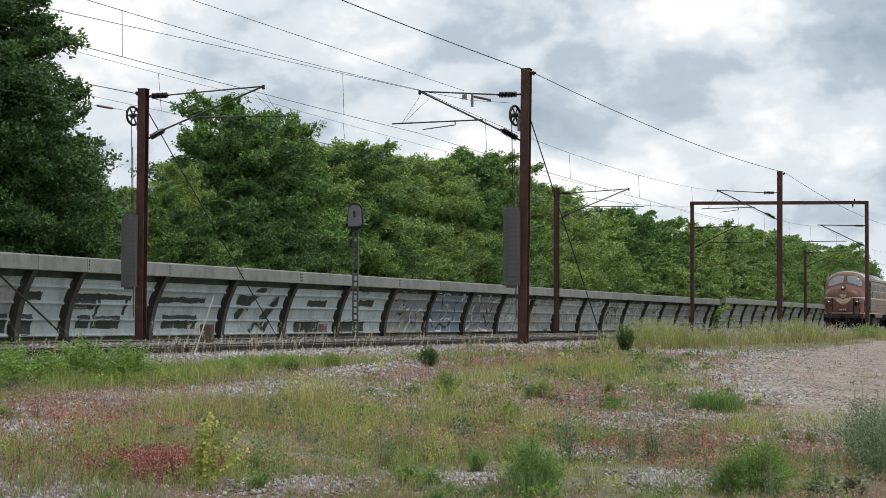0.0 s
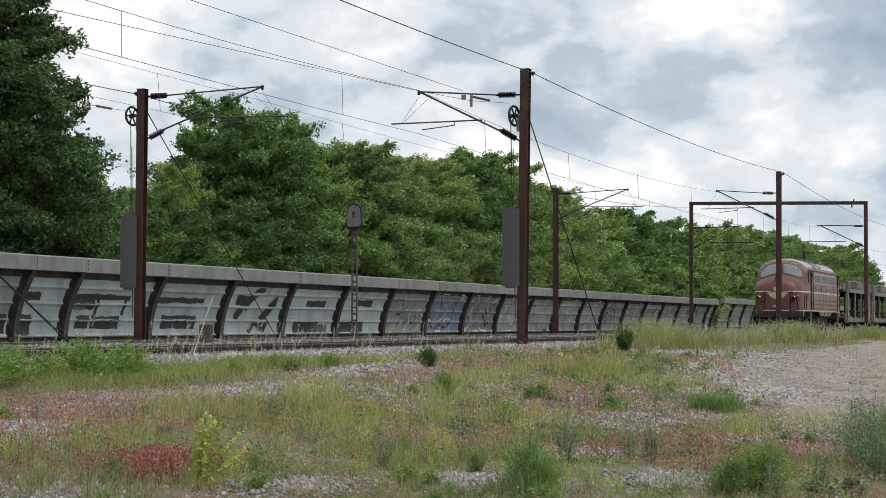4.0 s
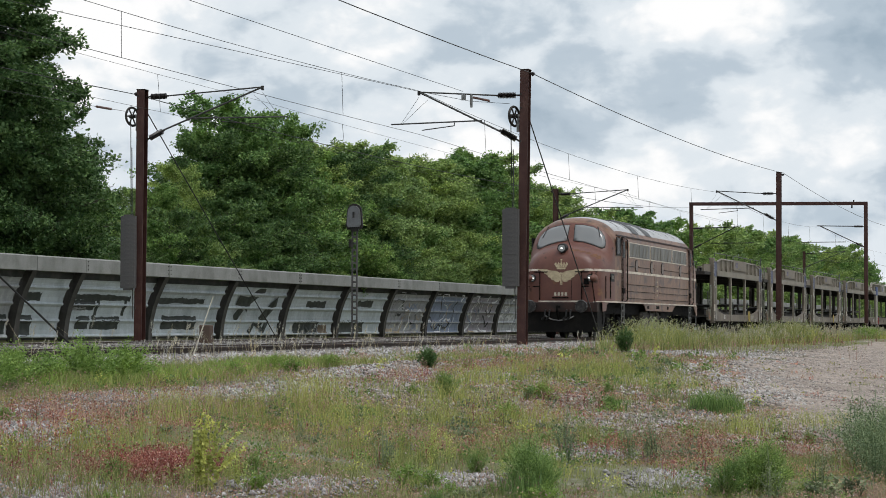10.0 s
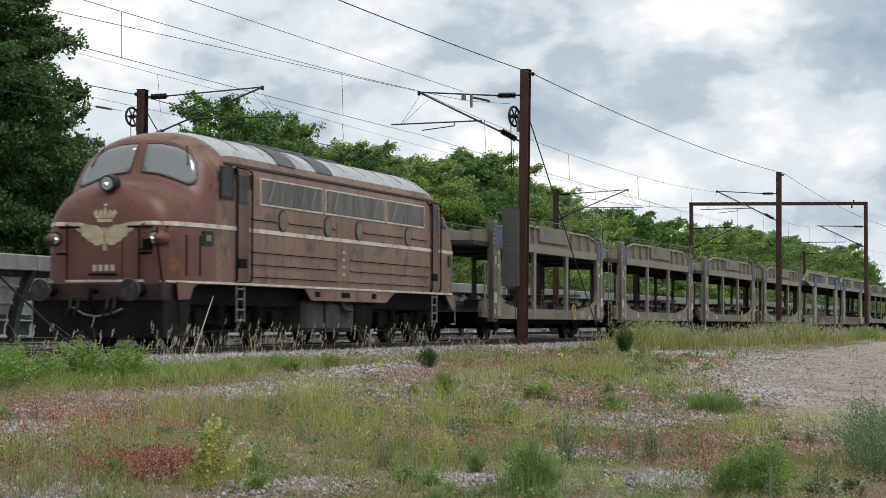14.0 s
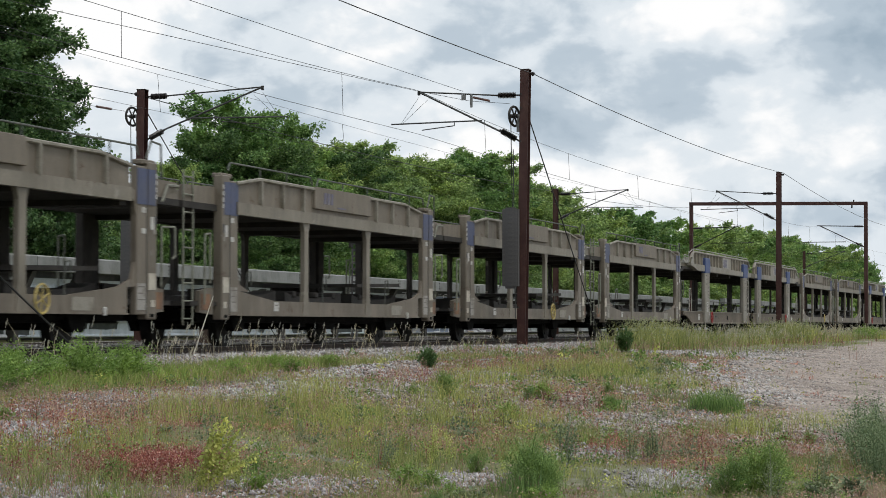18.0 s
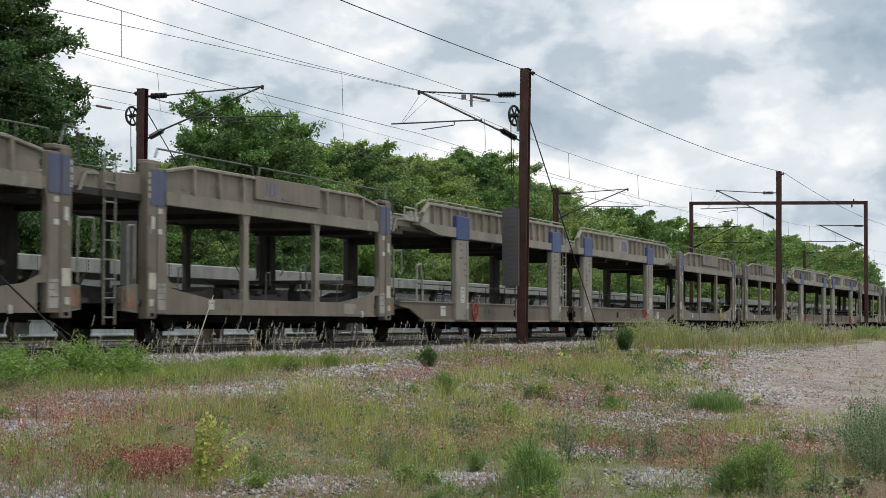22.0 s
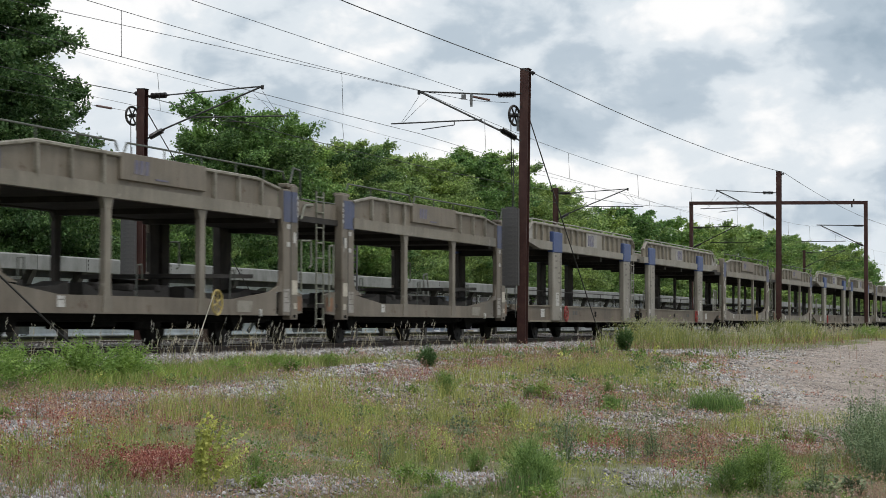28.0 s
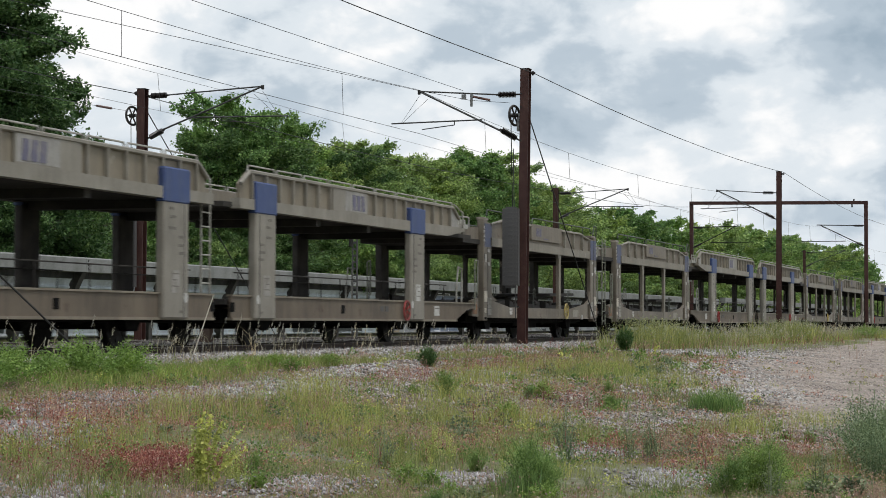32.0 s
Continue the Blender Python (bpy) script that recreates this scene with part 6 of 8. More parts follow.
def wagon_a(name):
    """Two-deck car carrier with braced end posts, built from its first post (x = 0) to its last (x = 13.2)."""
    L = 13.2
    t = thing(name, label="empty double-deck car carrier wagon, weathered brown-grey with dull blue post tops", category="railway wagon", group="car carrier wagons")
    top = [(0.95, 3.12), (2.1, 3.27), (11.1, 3.27), (12.25, 3.14)]
    for s in (-1, 1):
        f = s * 1.5
        a, b = sorted((f, f - s * 0.06))
        side = part("upper_side", slabs([(0.95, 2.72), (12.25, 2.72)] + top[::-1], "y", a, b), WAGON_A, t, "brown-grey upper side sheet")
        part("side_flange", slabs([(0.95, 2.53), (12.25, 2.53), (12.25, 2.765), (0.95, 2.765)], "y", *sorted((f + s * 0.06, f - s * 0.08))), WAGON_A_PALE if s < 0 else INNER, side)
        part("top_lip", rods([(p[0], f + s * 0.03, p[1]) for p in top], 0.038, 6), RIB_PALE, side)
        for k in range(9):
            x = 2.15 + 1.14 * k
            if not 4.9 < x < 8.5:
                part("rib", boxes((x - 0.03, x + 0.03, *sorted((f, f + s * 0.08)), 2.75, 3.25)), RIB_PALE, side)
        pl = part("mark_panel", boxes((5.05, 8.55, *sorted((f, f + s * 0.07)), 2.86, 3.32), bevel=0.01), WAGON_A, side)
        if s < 0:
            mark(pl, 5.55, 2.98, f - 0.07, 0.24)
            part("print_bar", boxes((6.4, 6.9, f - 0.078, f - 0.069, 2.92, 2.95)), MARK_BLUE, pl)
        low = [(1.0, 0.62), (12.2, 0.62), (12.2, 1.10), (11.6, 1.04), (10.0, 0.90), (3.0, 0.90), (1.6, 1.03), (1.0, 1.10)]
        part("sill", slabs(low, "y", a, b), WAGON_A, t, "brown-grey lower sill")
        part("sill_lip", boxes((1.0, 12.2, *sorted((f + s * 0.03, f - s * 0.12)), 0.6, 0.63)), WAGON_A, t)
        for x in (4.48, 8.32):
            part("mid_post", slabs(((x - 0.1, 2.72), (x + 0.55, 2.72), (x + 0.38, 2.5), (x + 0.32, 2.35), (x + 0.32, 1.05), (x + 0.4, 0.62), (x + 0.02, 0.62), (x + 0.08, 1.05), (x + 0.08, 2.35), (x + 0.02, 2.5)),
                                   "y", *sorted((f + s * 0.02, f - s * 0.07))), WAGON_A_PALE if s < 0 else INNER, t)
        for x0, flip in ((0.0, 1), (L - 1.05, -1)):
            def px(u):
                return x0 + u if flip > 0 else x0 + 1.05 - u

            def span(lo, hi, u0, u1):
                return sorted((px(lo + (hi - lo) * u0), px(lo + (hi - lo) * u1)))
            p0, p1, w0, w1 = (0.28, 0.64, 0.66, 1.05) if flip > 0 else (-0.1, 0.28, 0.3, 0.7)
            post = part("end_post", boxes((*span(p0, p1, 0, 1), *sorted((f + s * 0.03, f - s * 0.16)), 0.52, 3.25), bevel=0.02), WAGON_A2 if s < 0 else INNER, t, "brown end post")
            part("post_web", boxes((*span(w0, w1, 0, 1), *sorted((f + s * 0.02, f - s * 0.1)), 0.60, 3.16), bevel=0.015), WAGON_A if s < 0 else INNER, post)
            part("gusset", slabs(((px(w1), 2.74), (px(w1 + 0.45), 2.74), (px(w1 + 0.06), 2.55), (px(w1), 2.3)), "y", *sorted((f, f - s * 0.06))), WAGON_A, post)
            part("gusset", slabs(((px(w1), 1.08), (px(w1 + 0.65), 1.06), (px(w1 + 0.15), 1.2), (px(w1), 1.5)), "y", *sorted((f, f - s * 0.06))), WAGON_A, post)
            if s < 0:
                part("blue_top", boxes((*span(w0, w1, 0.02, 0.98), f - 0.032, f - 0.019, 2.5, 3.12)), BLUE_DULL, post, "dirty blue panel")
                part("blue_top", boxes((*span(p0, p1, 0.22, 0.99), f - 0.042, f - 0.029, 2.50, 3.12)), BLUE_DULL, post)
                for z in (2.62, 2.74, 2.86, 2.98):
                    part("number_bar", boxes((*span(p0, p1, 0.05, 0.2), f - 0.038, f - 0.028, z, z + 0.08)), PAPER, post)
                for lo, hi, u0, u1, z0, z1, lift, paper in ((p0, p1, 0.35, 0.7, 2.08, 2.30, 0.03, PAPER), (p0, p1, 0.15, 0.4, 2.0, 2.08, 0.03, PAPER_DIM), (p0, p1, 0.12, 0.9, 1.03, 1.32, 0.03, CREAM_PATCH),
                                                           (p0, p1, 0.2, 0.6, 0.74, 0.86, 0.03, CREAM_PATCH), (w0, w1, 0.1, 0.5, 2.36, 2.45, 0.021, PAPER), (w0, w1, 0.1, 0.5, 2.0, 2.09, 0.021, PAPER)):
                    part("sticker", boxes((*span(lo, hi, u0, u1), f - lift - 0.008, f - lift + 0.004, z0, z1)), paper, post, "pale worn sticker")
                notice(post, *span(w0, w1, 0.08, 0.92), 0.68, 1.14, f - 0.021, PAPER_DIM)
                part("dark_mark", boxes((*span(p0, p1, 0.08, 0.3), f - 0.036, f - 0.028, 2.16, 2.32)), PRINT, post)
                part("jack_slot", boxes((*span(p0, p1, 0.3, 0.7), f - 0.036, f - 0.028, 0.56, 0.62)), UNDER, post)
                part("post_bolt_strip", boxes((*span(w0, w1, 0.0, 0.05), f - 0.03, f - 0.019, 0.62, 3.1)), PRINT, post)
            part("post_head", boxes((*span(p0, p1, 0.05, 1.5), *sorted((f, f - s * 0.2)), 3.2, 3.29), bevel=0.02), WAGON_A2, post)
        rail = part("top_rail", rods([(0.6, f, 3.34), (0.7, f, 3.5), (4.95, f, 3.5), (5.05, f, 3.34)], 0.018, 6), RAIL_DARK, t, "thin steel deck rail")
        part("rail_run", rods([(5.3, f, 3.34), (5.4, f, 3.5), (12.5, f, 3.5), (12.6, f, 3.34)], 0.018, 6), RAIL_DARK, rail)
        for x in (2.2, 3.6, 6.9, 8.5, 10.1, 11.5):
            part("stanchion", rods([(x, f, 3.25), (x, f, 3.5)], 0.014, 5), RAIL_DARK, rail)
        part("deck_end", slabs(((12.9, 2.68), (14.45, 2.68), (14.45, 2.98), (12.9, 3.02)), "y", *sorted((f - s * 0.12, f - s * 0.2))), WAGON_A, t)
        part("deck_end", slabs(((-1.2, 2.68), (0.3, 2.68), (0.3, 3.02), (-1.2, 2.98)), "y", *sorted((f - s * 0.12, f - s * 0.2))), WAGON_A, t)
        part("grab_rail", rods([(13.55, f, 1.1), (13.55, f, 2.15), (14.1, f, 2.17), (14.12, f, 1.65), (14.0, f, 1.6)], 0.02, 6), LADDER_GREEN, t)
        part("grab_rail", rods([(-0.45, f, 0.8), (-0.45, f, 2.1), (-0.2, f, 2.12), (-0.2, f, 1.2)], 0.02, 6), LADDER_GREEN, t)
        part("end_sill", slabs(((13.15, 0.62), (13.75, 0.66), (13.75, 1.05), (13.15, 1.12)), "y", *sorted((f - s * 0.05, f - s * 0.15))), WAGON_A2, t)
        part("end_sill", slabs(((0.05, 0.62), (-0.55, 0.66), (-0.55, 1.05), (0.05, 1.12)), "y", *sorted((f - s * 0.05, f - s * 0.15))), WAGON_A2, t)
        part("rust_patch", boxes((13.2, 13.7, *sorted((f - s * 0.04, f - s * 0.06)), 0.7, 1.0)), RUST_PATCH, t, "rust-orange worn sill end")
        part("rust_patch", boxes((-0.5, -0.1, *sorted((f - s * 0.04, f - s * 0.06)), 0.7, 1.0)), RUST_PATCH, t)
        part("pale_patch", boxes((10.2, 10.95, *sorted((f, f + s * 0.006)), 0.66, 0.88)), RIB_PALE, t)
    part("coupling_tube", rods([(13.5, -1.3, 2.62), (13.75, -1.42, 2.62), (13.95, -1.42, 2.9), (14.4, -1.42, 2.92)], 0.028, 6), LADDER_GREEN, t)
    part("corner_rail", rods([(12.9, -1.5, 3.3), (13.1, -1.5, 3.62), (13.6, -1.45, 3.6), (13.75, -1.4, 3.0)], 0.02, 6), RAIL_DARK, t)
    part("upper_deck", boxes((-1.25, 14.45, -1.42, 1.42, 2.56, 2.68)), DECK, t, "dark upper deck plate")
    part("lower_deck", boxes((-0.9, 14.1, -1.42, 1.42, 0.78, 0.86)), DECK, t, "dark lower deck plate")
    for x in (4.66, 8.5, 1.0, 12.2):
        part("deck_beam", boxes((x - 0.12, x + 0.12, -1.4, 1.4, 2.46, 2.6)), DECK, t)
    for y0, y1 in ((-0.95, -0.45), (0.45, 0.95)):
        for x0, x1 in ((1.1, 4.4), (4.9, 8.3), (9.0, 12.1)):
            part("wheel_channel", slabs(((x0, 0.86), (x1, 0.86), (x1, 1.14), (x1 - 0.5, 1.05), ((x0 + x1) / 2, 1.0), (x0 + 0.5, 1.04), (x0, 1.12)), "y", y0, y1), DECK, t, "dark sagging wheel channel")
    # Plate added as a dark stand-in for the shade on the barrier behind.
    part("side_guard", slabs(((1.1, 0.86), (12.1, 0.86), (12.1, 1.26), (8.9, 1.16), (4.6, 1.14), (1.1, 1.24)), "y", 1.34, 1.40), INNER, t, "added dark plate standing in for shade inside the wagon")
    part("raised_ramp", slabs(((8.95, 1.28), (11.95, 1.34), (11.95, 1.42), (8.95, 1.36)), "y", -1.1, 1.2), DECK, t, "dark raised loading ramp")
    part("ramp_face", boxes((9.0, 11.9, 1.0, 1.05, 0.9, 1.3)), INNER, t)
    for x in (1.5, 2.6, 5.3, 6.6, 7.7, 9.4):
        part("wheel_chock", boxes((x, x + 0.22, -0.98, -0.5, 1.0, 1.14), bevel=0.03), DECK, t)
    for x in (2.0, 6.2, 10.3):
        part("lashing_hook", rods([(x, -1.3, 0.88), (x + 0.05, -1.3, 1.45), (x + 0.22, -1.3, 1.47), (x + 0.24, -1.3, 1.2)], 0.014, 5), RAIL_DARK, t)
    notice(t, 2.95, 3.2, 0.7, 0.88, -1.5, PAPER)
    part("tail_lamp", boxes((11.27, 11.35, -1.55, -1.5, 0.58, 0.72), bevel=0.01), PAPER, t)
    under(t, (2.05, 11.15), 0.2, 13.0, ((5.4, 0.9, 0.38), (7.0, 1.1, 0.33), (8.7, 0.4, 0.42)))
    return t


def wagon_b(name, cols):
    """Two-deck car carrier with wide blue-topped columns; x = 0 at its first column, long overhang towards -x."""
    t = thing(name, label="empty double-deck car carrier wagon, beige-grey with wide blue-topped columns", category="railway wagon", group="car carrier wagons")
    for s in (-1, 1):
        f = s * 1.5
        a, b = sorted((f, f - s * 0.06))
        side = part("upper_side", slabs(((-2.55, 2.8), (11.7, 2.8), (11.75, 3.12), (11.3, 3.38), (-2.05, 3.38), (-2.55, 3.12)), "y", a, b), WAGON_B, t, "beige-grey ribbed upper side sheet")
        part("side_flange", slabs(((-2.9, 2.82), (-1.4, 2.64), (11.9, 2.64), (11.9, 2.84), (-2.9, 2.9)), "y", *sorted((f + s * 0.09, f - s * 0.12))), WAGON_COL if s < 0 else INNER, side)
        part("top_lip", rods([(-2.55, f + s * 0.03, 3.12), (-2.05, f + s * 0.03, 3.38), (11.3, f + s * 0.03, 3.38), (11.75, f + s * 0.03, 3.12)], 0.045, 6), WAGON_COL, side)
        for k in range(19):
            x = -1.75 + 0.72 * k
            if not 4.4 < x < 6.75:
                part("rib", boxes((x - 0.022, x + 0.022, *sorted((f, f + s * 0.075)), 2.84, 3.36)), WAGON_COL, side)
        pl = part("mark_panel", boxes((4.5, 6.7, *sorted((f, f + s * 0.05)), 2.86, 3.36), bevel=0.01), WAGON_COL, side)
        part("overpaint", boxes((4.55, 5.95, *sorted((f + s * 0.048, f + s * 0.053)), 2.9, 3.33)), PANEL_PALE, pl, "pale overpainted patch")
        part("end_plate", slabs(((-2.5, 2.86), (-1.98, 2.86), (-1.98, 3.33), (-2.05, 3.35), (-2.5, 3.12)), "y", *sorted((f + s * 0.004, f + s * 0.012))), PANEL_PALE, side)
        if s < 0:
            mark(pl, 4.7, 2.93, f - 0.055, 0.34)
        part("sill", slabs(((-2.4, 0.53), (12.1, 0.53), (12.1, 0.97), (-4.2, 0.97), (-4.2, 0.86), (-3.4, 0.8)), "y", a, b), WAGON_B_LOW, t, "beige-grey lower sill")
        part("sill_lip", boxes((-2.4, 12.1, *sorted((f + s * 0.035, f - s * 0.12)), 0.5, 0.55)), WAGON_B, t)
        part("sill_lip", boxes((-4.2, 12.1, *sorted((f + s * 0.03, f - s * 0.1)), 0.955, 0.99)), WAGON_B, t)
        for x0, xc in zip((0.0, 9.8), cols):
            x0 = xc if s < 0 else x0
            c0, c1 = (x0 + 0.3, x0 + 1.35) if s < 0 else (x0 + 0.4, x0 + 1.1)
            col = part("column", boxes((c0, c1, *sorted((f + s * 0.105, f - s * 0.06)), 0.52, 3.17), bevel=0.03), WAGON_COL if s < 0 else INNER, t, "wide pale column" if s < 0 else "inner face of a column, shade in its colour")
            part("blue_cap", boxes((c0 - 0.02, c1 + 0.02, *sorted((f + s * 0.125, f - s * 0.06)), 2.57, 3.2), bevel=0.03), BLUE, col, "faded blue column top")
            if s < 0:
                part("column_seam", boxes((x0 + 1.14, x0 + 1.152, f - 0.113, f - 0.103, 0.55, 2.55)), PRINT, col)
                notice(col, x0 + 0.62, x0 + 0.96, 0.98, 1.38, f - 0.105, PAPER if x0 < 1 else PAPER_DIM)
                for k, (u, z) in enumerate(((0.3, 2.45), (0.36, 2.3), (0.3, 2.1), (0.7, 1.95), (0.66, 1.8), (0.72, 1.66), (0.75, 0.62))):
                    part("print_bar", boxes((x0 + u + 0.22, x0 + u + 0.4 + 0.05 * (k % 3), f - 0.110, f - 0.103, z, z + 0.05)), PRINT_DIM, col)
                part("white_disc", rod(bmesh.new(), (x0 + 1.22, f - 0.112, 0.9), (x0 + 1.22, f - 0.103, 0.9), 0.09, 14), PAPER, col)
        rail = part("top_rail", rods([(-3.0, f, 2.9), (-3.0, f, 3.3), (-2.2, f, 3.48)], 0.018, 6), PALE_RAIL, t, "pale looped deck rail")
        for k in range(9):
            x = -2.05 + 1.5 * k
            part("rail_loop", rods([(x, f, 3.38), (x + 0.03, f, 3.5), (x + 1.36, f, 3.5), (x + 1.4, f, 3.38)], 0.018, 6), PALE_RAIL, rail)
        part("grab_rail", rods([(-2.9, f, 0.97), (-2.9, f, 1.85), (-2.6, f, 1.9), (-2.45, f, 1.4), (-2.45, f, 0.97)], 0.022, 6), PALE_RAIL, t)
        inner = part("inner_rail", rods([(-2.2, f - s * 0.2, 1.42), (11.5, f - s * 0.2, 1.42)], 0.014, 5), DECK, t)
        for k in range(8):
            x = -2.0 + 1.9 * k
            part("stanchion", rods([(x, f - s * 0.2, 0.95), (x, f - s * 0.2, 1.42)], 0.012, 5), DECK, inner)
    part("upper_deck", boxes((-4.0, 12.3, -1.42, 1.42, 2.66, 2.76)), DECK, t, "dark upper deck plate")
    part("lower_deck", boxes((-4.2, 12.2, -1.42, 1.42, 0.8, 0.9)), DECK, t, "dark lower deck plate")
    part("upper_floor_edge", boxes((-4.1, -2.5, -1.35, 1.35, 2.76, 2.95)), WAGON_B, t)
    part("ramp_hinge", boxes((-3.6, -2.7, -1.46, -1.36, 2.9, 3.02), (-3.3, -3.2, -1.48, -1.36, 3.0, 3.14), (-2.95, -2.85, -1.48, -1.36, 3.0, 3.14), bevel=0.01), PALE_RAIL, t, "pale worn ramp hinge")
    part("ramp_rail", rods([(-3.7, -1.45, 2.95), (-3.7, -1.45, 3.22), (-2.75, -1.45, 3.2), (-2.7, -1.45, 2.95)], 0.02, 6), PALE_RAIL, t)
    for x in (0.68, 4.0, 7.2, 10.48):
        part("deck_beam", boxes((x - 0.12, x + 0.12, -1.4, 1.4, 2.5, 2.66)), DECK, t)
    hand_wheel(t, 1.77, 0.75, -1.53, RED)
    notice(t, -0.98, -0.58, 0.64, 0.88, -1.5, PAPER)
    for x in (5.85, 11.95):
        part("slot", boxes((x, x + 0.2, -1.51, -1.495, 0.66, 0.84)), UNDER, t)
    for x in (2.9, 3.25):
        part("print_bar", boxes((x, x + 0.22, -1.508, -1.495, 0.72, 0.84)), PRINT, t)
    under(t, (0.9, 9.5), -1.6, 11.6, ((3.6, 0.8, 0.38), (5.9, 1.0, 0.34), (7.6, 0.5, 0.42)))
    part("gooseneck", slabs(((-4.3, 0.85), (-1.6, 0.72), (-1.6, 0.45), (-2.6, 0.6), (-4.3, 0.7)), "y", -0.9, 0.9), UNDER, t)
    return t

# ---- weeds and grass ----
GRASS_GREEN = leafage("grass_green", ((0.0, (0.196, 0.228, 0.076)), (0.4, (0.254, 0.296, 0.096)), (0.75, (0.323, 0.360, 0.126)), (1.0, (0.452, 0.421, 0.198))), 0.6, 0.3, 0.8, 0.9)
GRASS_DRY = leafage("grass_dry", ((0.0, (0.319, 0.202, 0.151)), (0.35, (0.416, 0.268, 0.198)), (0.7, (0.501, 0.323, 0.253)), (1.0, (0.601, 0.421, 0.333))), 0.7, 0.25, 0.8, 0.9)
SEEDS = leafage("seed_heads", ((0.0, (0.388, 0.248, 0.183)), (0.5, (0.505, 0.337, 0.249)), (1.0, (0.634, 0.461, 0.330))), 0.8, 0.3)
SORREL = leafage("red_sorrel", ((0.0, (0.172, 0.052, 0.048)), (0.5, (0.310, 0.104, 0.090)), (0.8, (0.437, 0.199, 0.171)), (1.0, (0.632, 0.418, 0.380))), 0.7, 0.3)
YELLOW_WEED = leafage("yellow_green_weed", ((0.0, (0.381, 0.420, 0.116)), (0.5, (0.525, 0.563, 0.158)), (1.0, (0.682, 0.694, 0.231))), 0.6, 0.3)
WEED_GREEN = leafage("weed_green", ((0.0, (0.117, 0.192, 0.055)), (0.5, (0.189, 0.305, 0.084)), (1.0, (0.333, 0.463, 0.136))), 0.55, 0.3)
WEED_BRIGHT = leafage("weed_bright", ((0.0, (0.151, 0.243, 0.054)), (0.5, (0.230, 0.360, 0.079)), (1.0, (0.354, 0.490, 0.132))), 0.55, 0.35)
WEED_GREY = leafage("weed_grey_green", ((0.0, (0.135, 0.176, 0.093)), (0.5, (0.204, 0.249, 0.137)), (1.0, (0.329, 0.373, 0.218))), 0.65, 0.25)
WORMWOOD = leafage("wormwood_green", ((0.0, (0.112, 0.173, 0.083)), (0.5, (0.188, 0.255, 0.128)), (1.0, (0.323, 0.393, 0.217))), 0.65, 0.25)
PETAL = leafage("pale_petals", ((0.0, (0.42, 0.26, 0.30)), (0.5, (0.55, 0.42, 0.44)), (1.0, (0.7, 0.64, 0.62))), 0.7, 0.3)

HERB = leafage("low_herbs", ((0.0, (0.205, 0.208, 0.076)), (0.5, (0.292, 0.287, 0.104)), (1.0, (0.441, 0.414, 0.168))), 0.75, 0.2, 1.4)
HERB_RED = leafage("reddish_herbs", ((0.0, (0.339, 0.182, 0.164)), (0.5, (0.426, 0.228, 0.205)), (0.85, (0.503, 0.292, 0.264)), (1.0, (0.600, 0.386, 0.373))), 0.8, 0.2, 1.4)
GRASS_YELLOW = leafage("grass_yellow", ((0.0, (0.257, 0.300, 0.092)), (0.5, (0.331, 0.374, 0.121)), (1.0, (0.461, 0.470, 0.193))), 0.6, 0.35, 0.8, 0.8)


def blades(p, h, w, lean_by, rng):
    """Bent blades of grass standing at p."""
    n = len(p)
    a = rng.uniform(0, 6.28, n)
    out = np.stack([np.cos(a), np.sin(a), np.zeros(n)], 1)
    b = rng.uniform(0, 6.28, n)
    side = np.stack([np.cos(b), np.sin(b), np.zeros(n)], 1) * w[:, None] / 2
    up = np.array((0, 0, 1.0))
    mid = p + up * (0.58 * h)[:, None] + out * (0.28 * lean_by * h)[:, None]
    tip = p + up * (h * (1 - 0.25 * lean_by))[:, None] + out * (lean_by * h)[:, None]
    v = np.stack([p - side, p + side, mid + side * 0.8, mid - side * 0.8, tip + side * 0.25, tip - side * 0.25], 1).reshape(-1, 3)
    k = 6 * np.arange(n)[:, None]
    f = np.concatenate([k + np.array((0, 1, 2, 3)), k + np.array((3, 2, 4, 5))], 0)
    return v, f, tip


def bits(c, size, rng):
    """Tiny leaves, seeds or petals scattered round the points c."""
    t = unit(rng.normal(0, 1, c.shape) + np.array((0, 0, 0.4)))
    s = unit(np.cross(t, rng.normal(0, 1, c.shape)))
    return leaf_quads(c, t, s, rng.uniform(size * 0.6, size * 1.3, len(c)), rng)


def wedge(rng, n, near, far, power, lo=57, hi=89):
    """Places on the waste ground between two distances from the road's edge where the path begins."""
    d = near + (far - near) * rng.random(n) ** power
    a = np.radians(rng.uniform(lo, hi, n))
    x, y = d * np.sin(a), -17.3 + d * np.cos(a)
    keep = (y < -3.1) & (y > -16.6)
    return x[keep], y[keep]


def cover_at(x, y, seed):
    return 0.52 + 1.1 * noise.noise(Vector((x * 0.33, y * 0.6, seed))) + 0.65 * noise.noise(Vector((x * 1.0, y * 1.7, seed + 3)))


ROAD_X, ROAD_Y = (20, 28, 35, 48, 90, 140), (-15.2, -13.1, -11.2, -8.6, -7.2, -6.8)
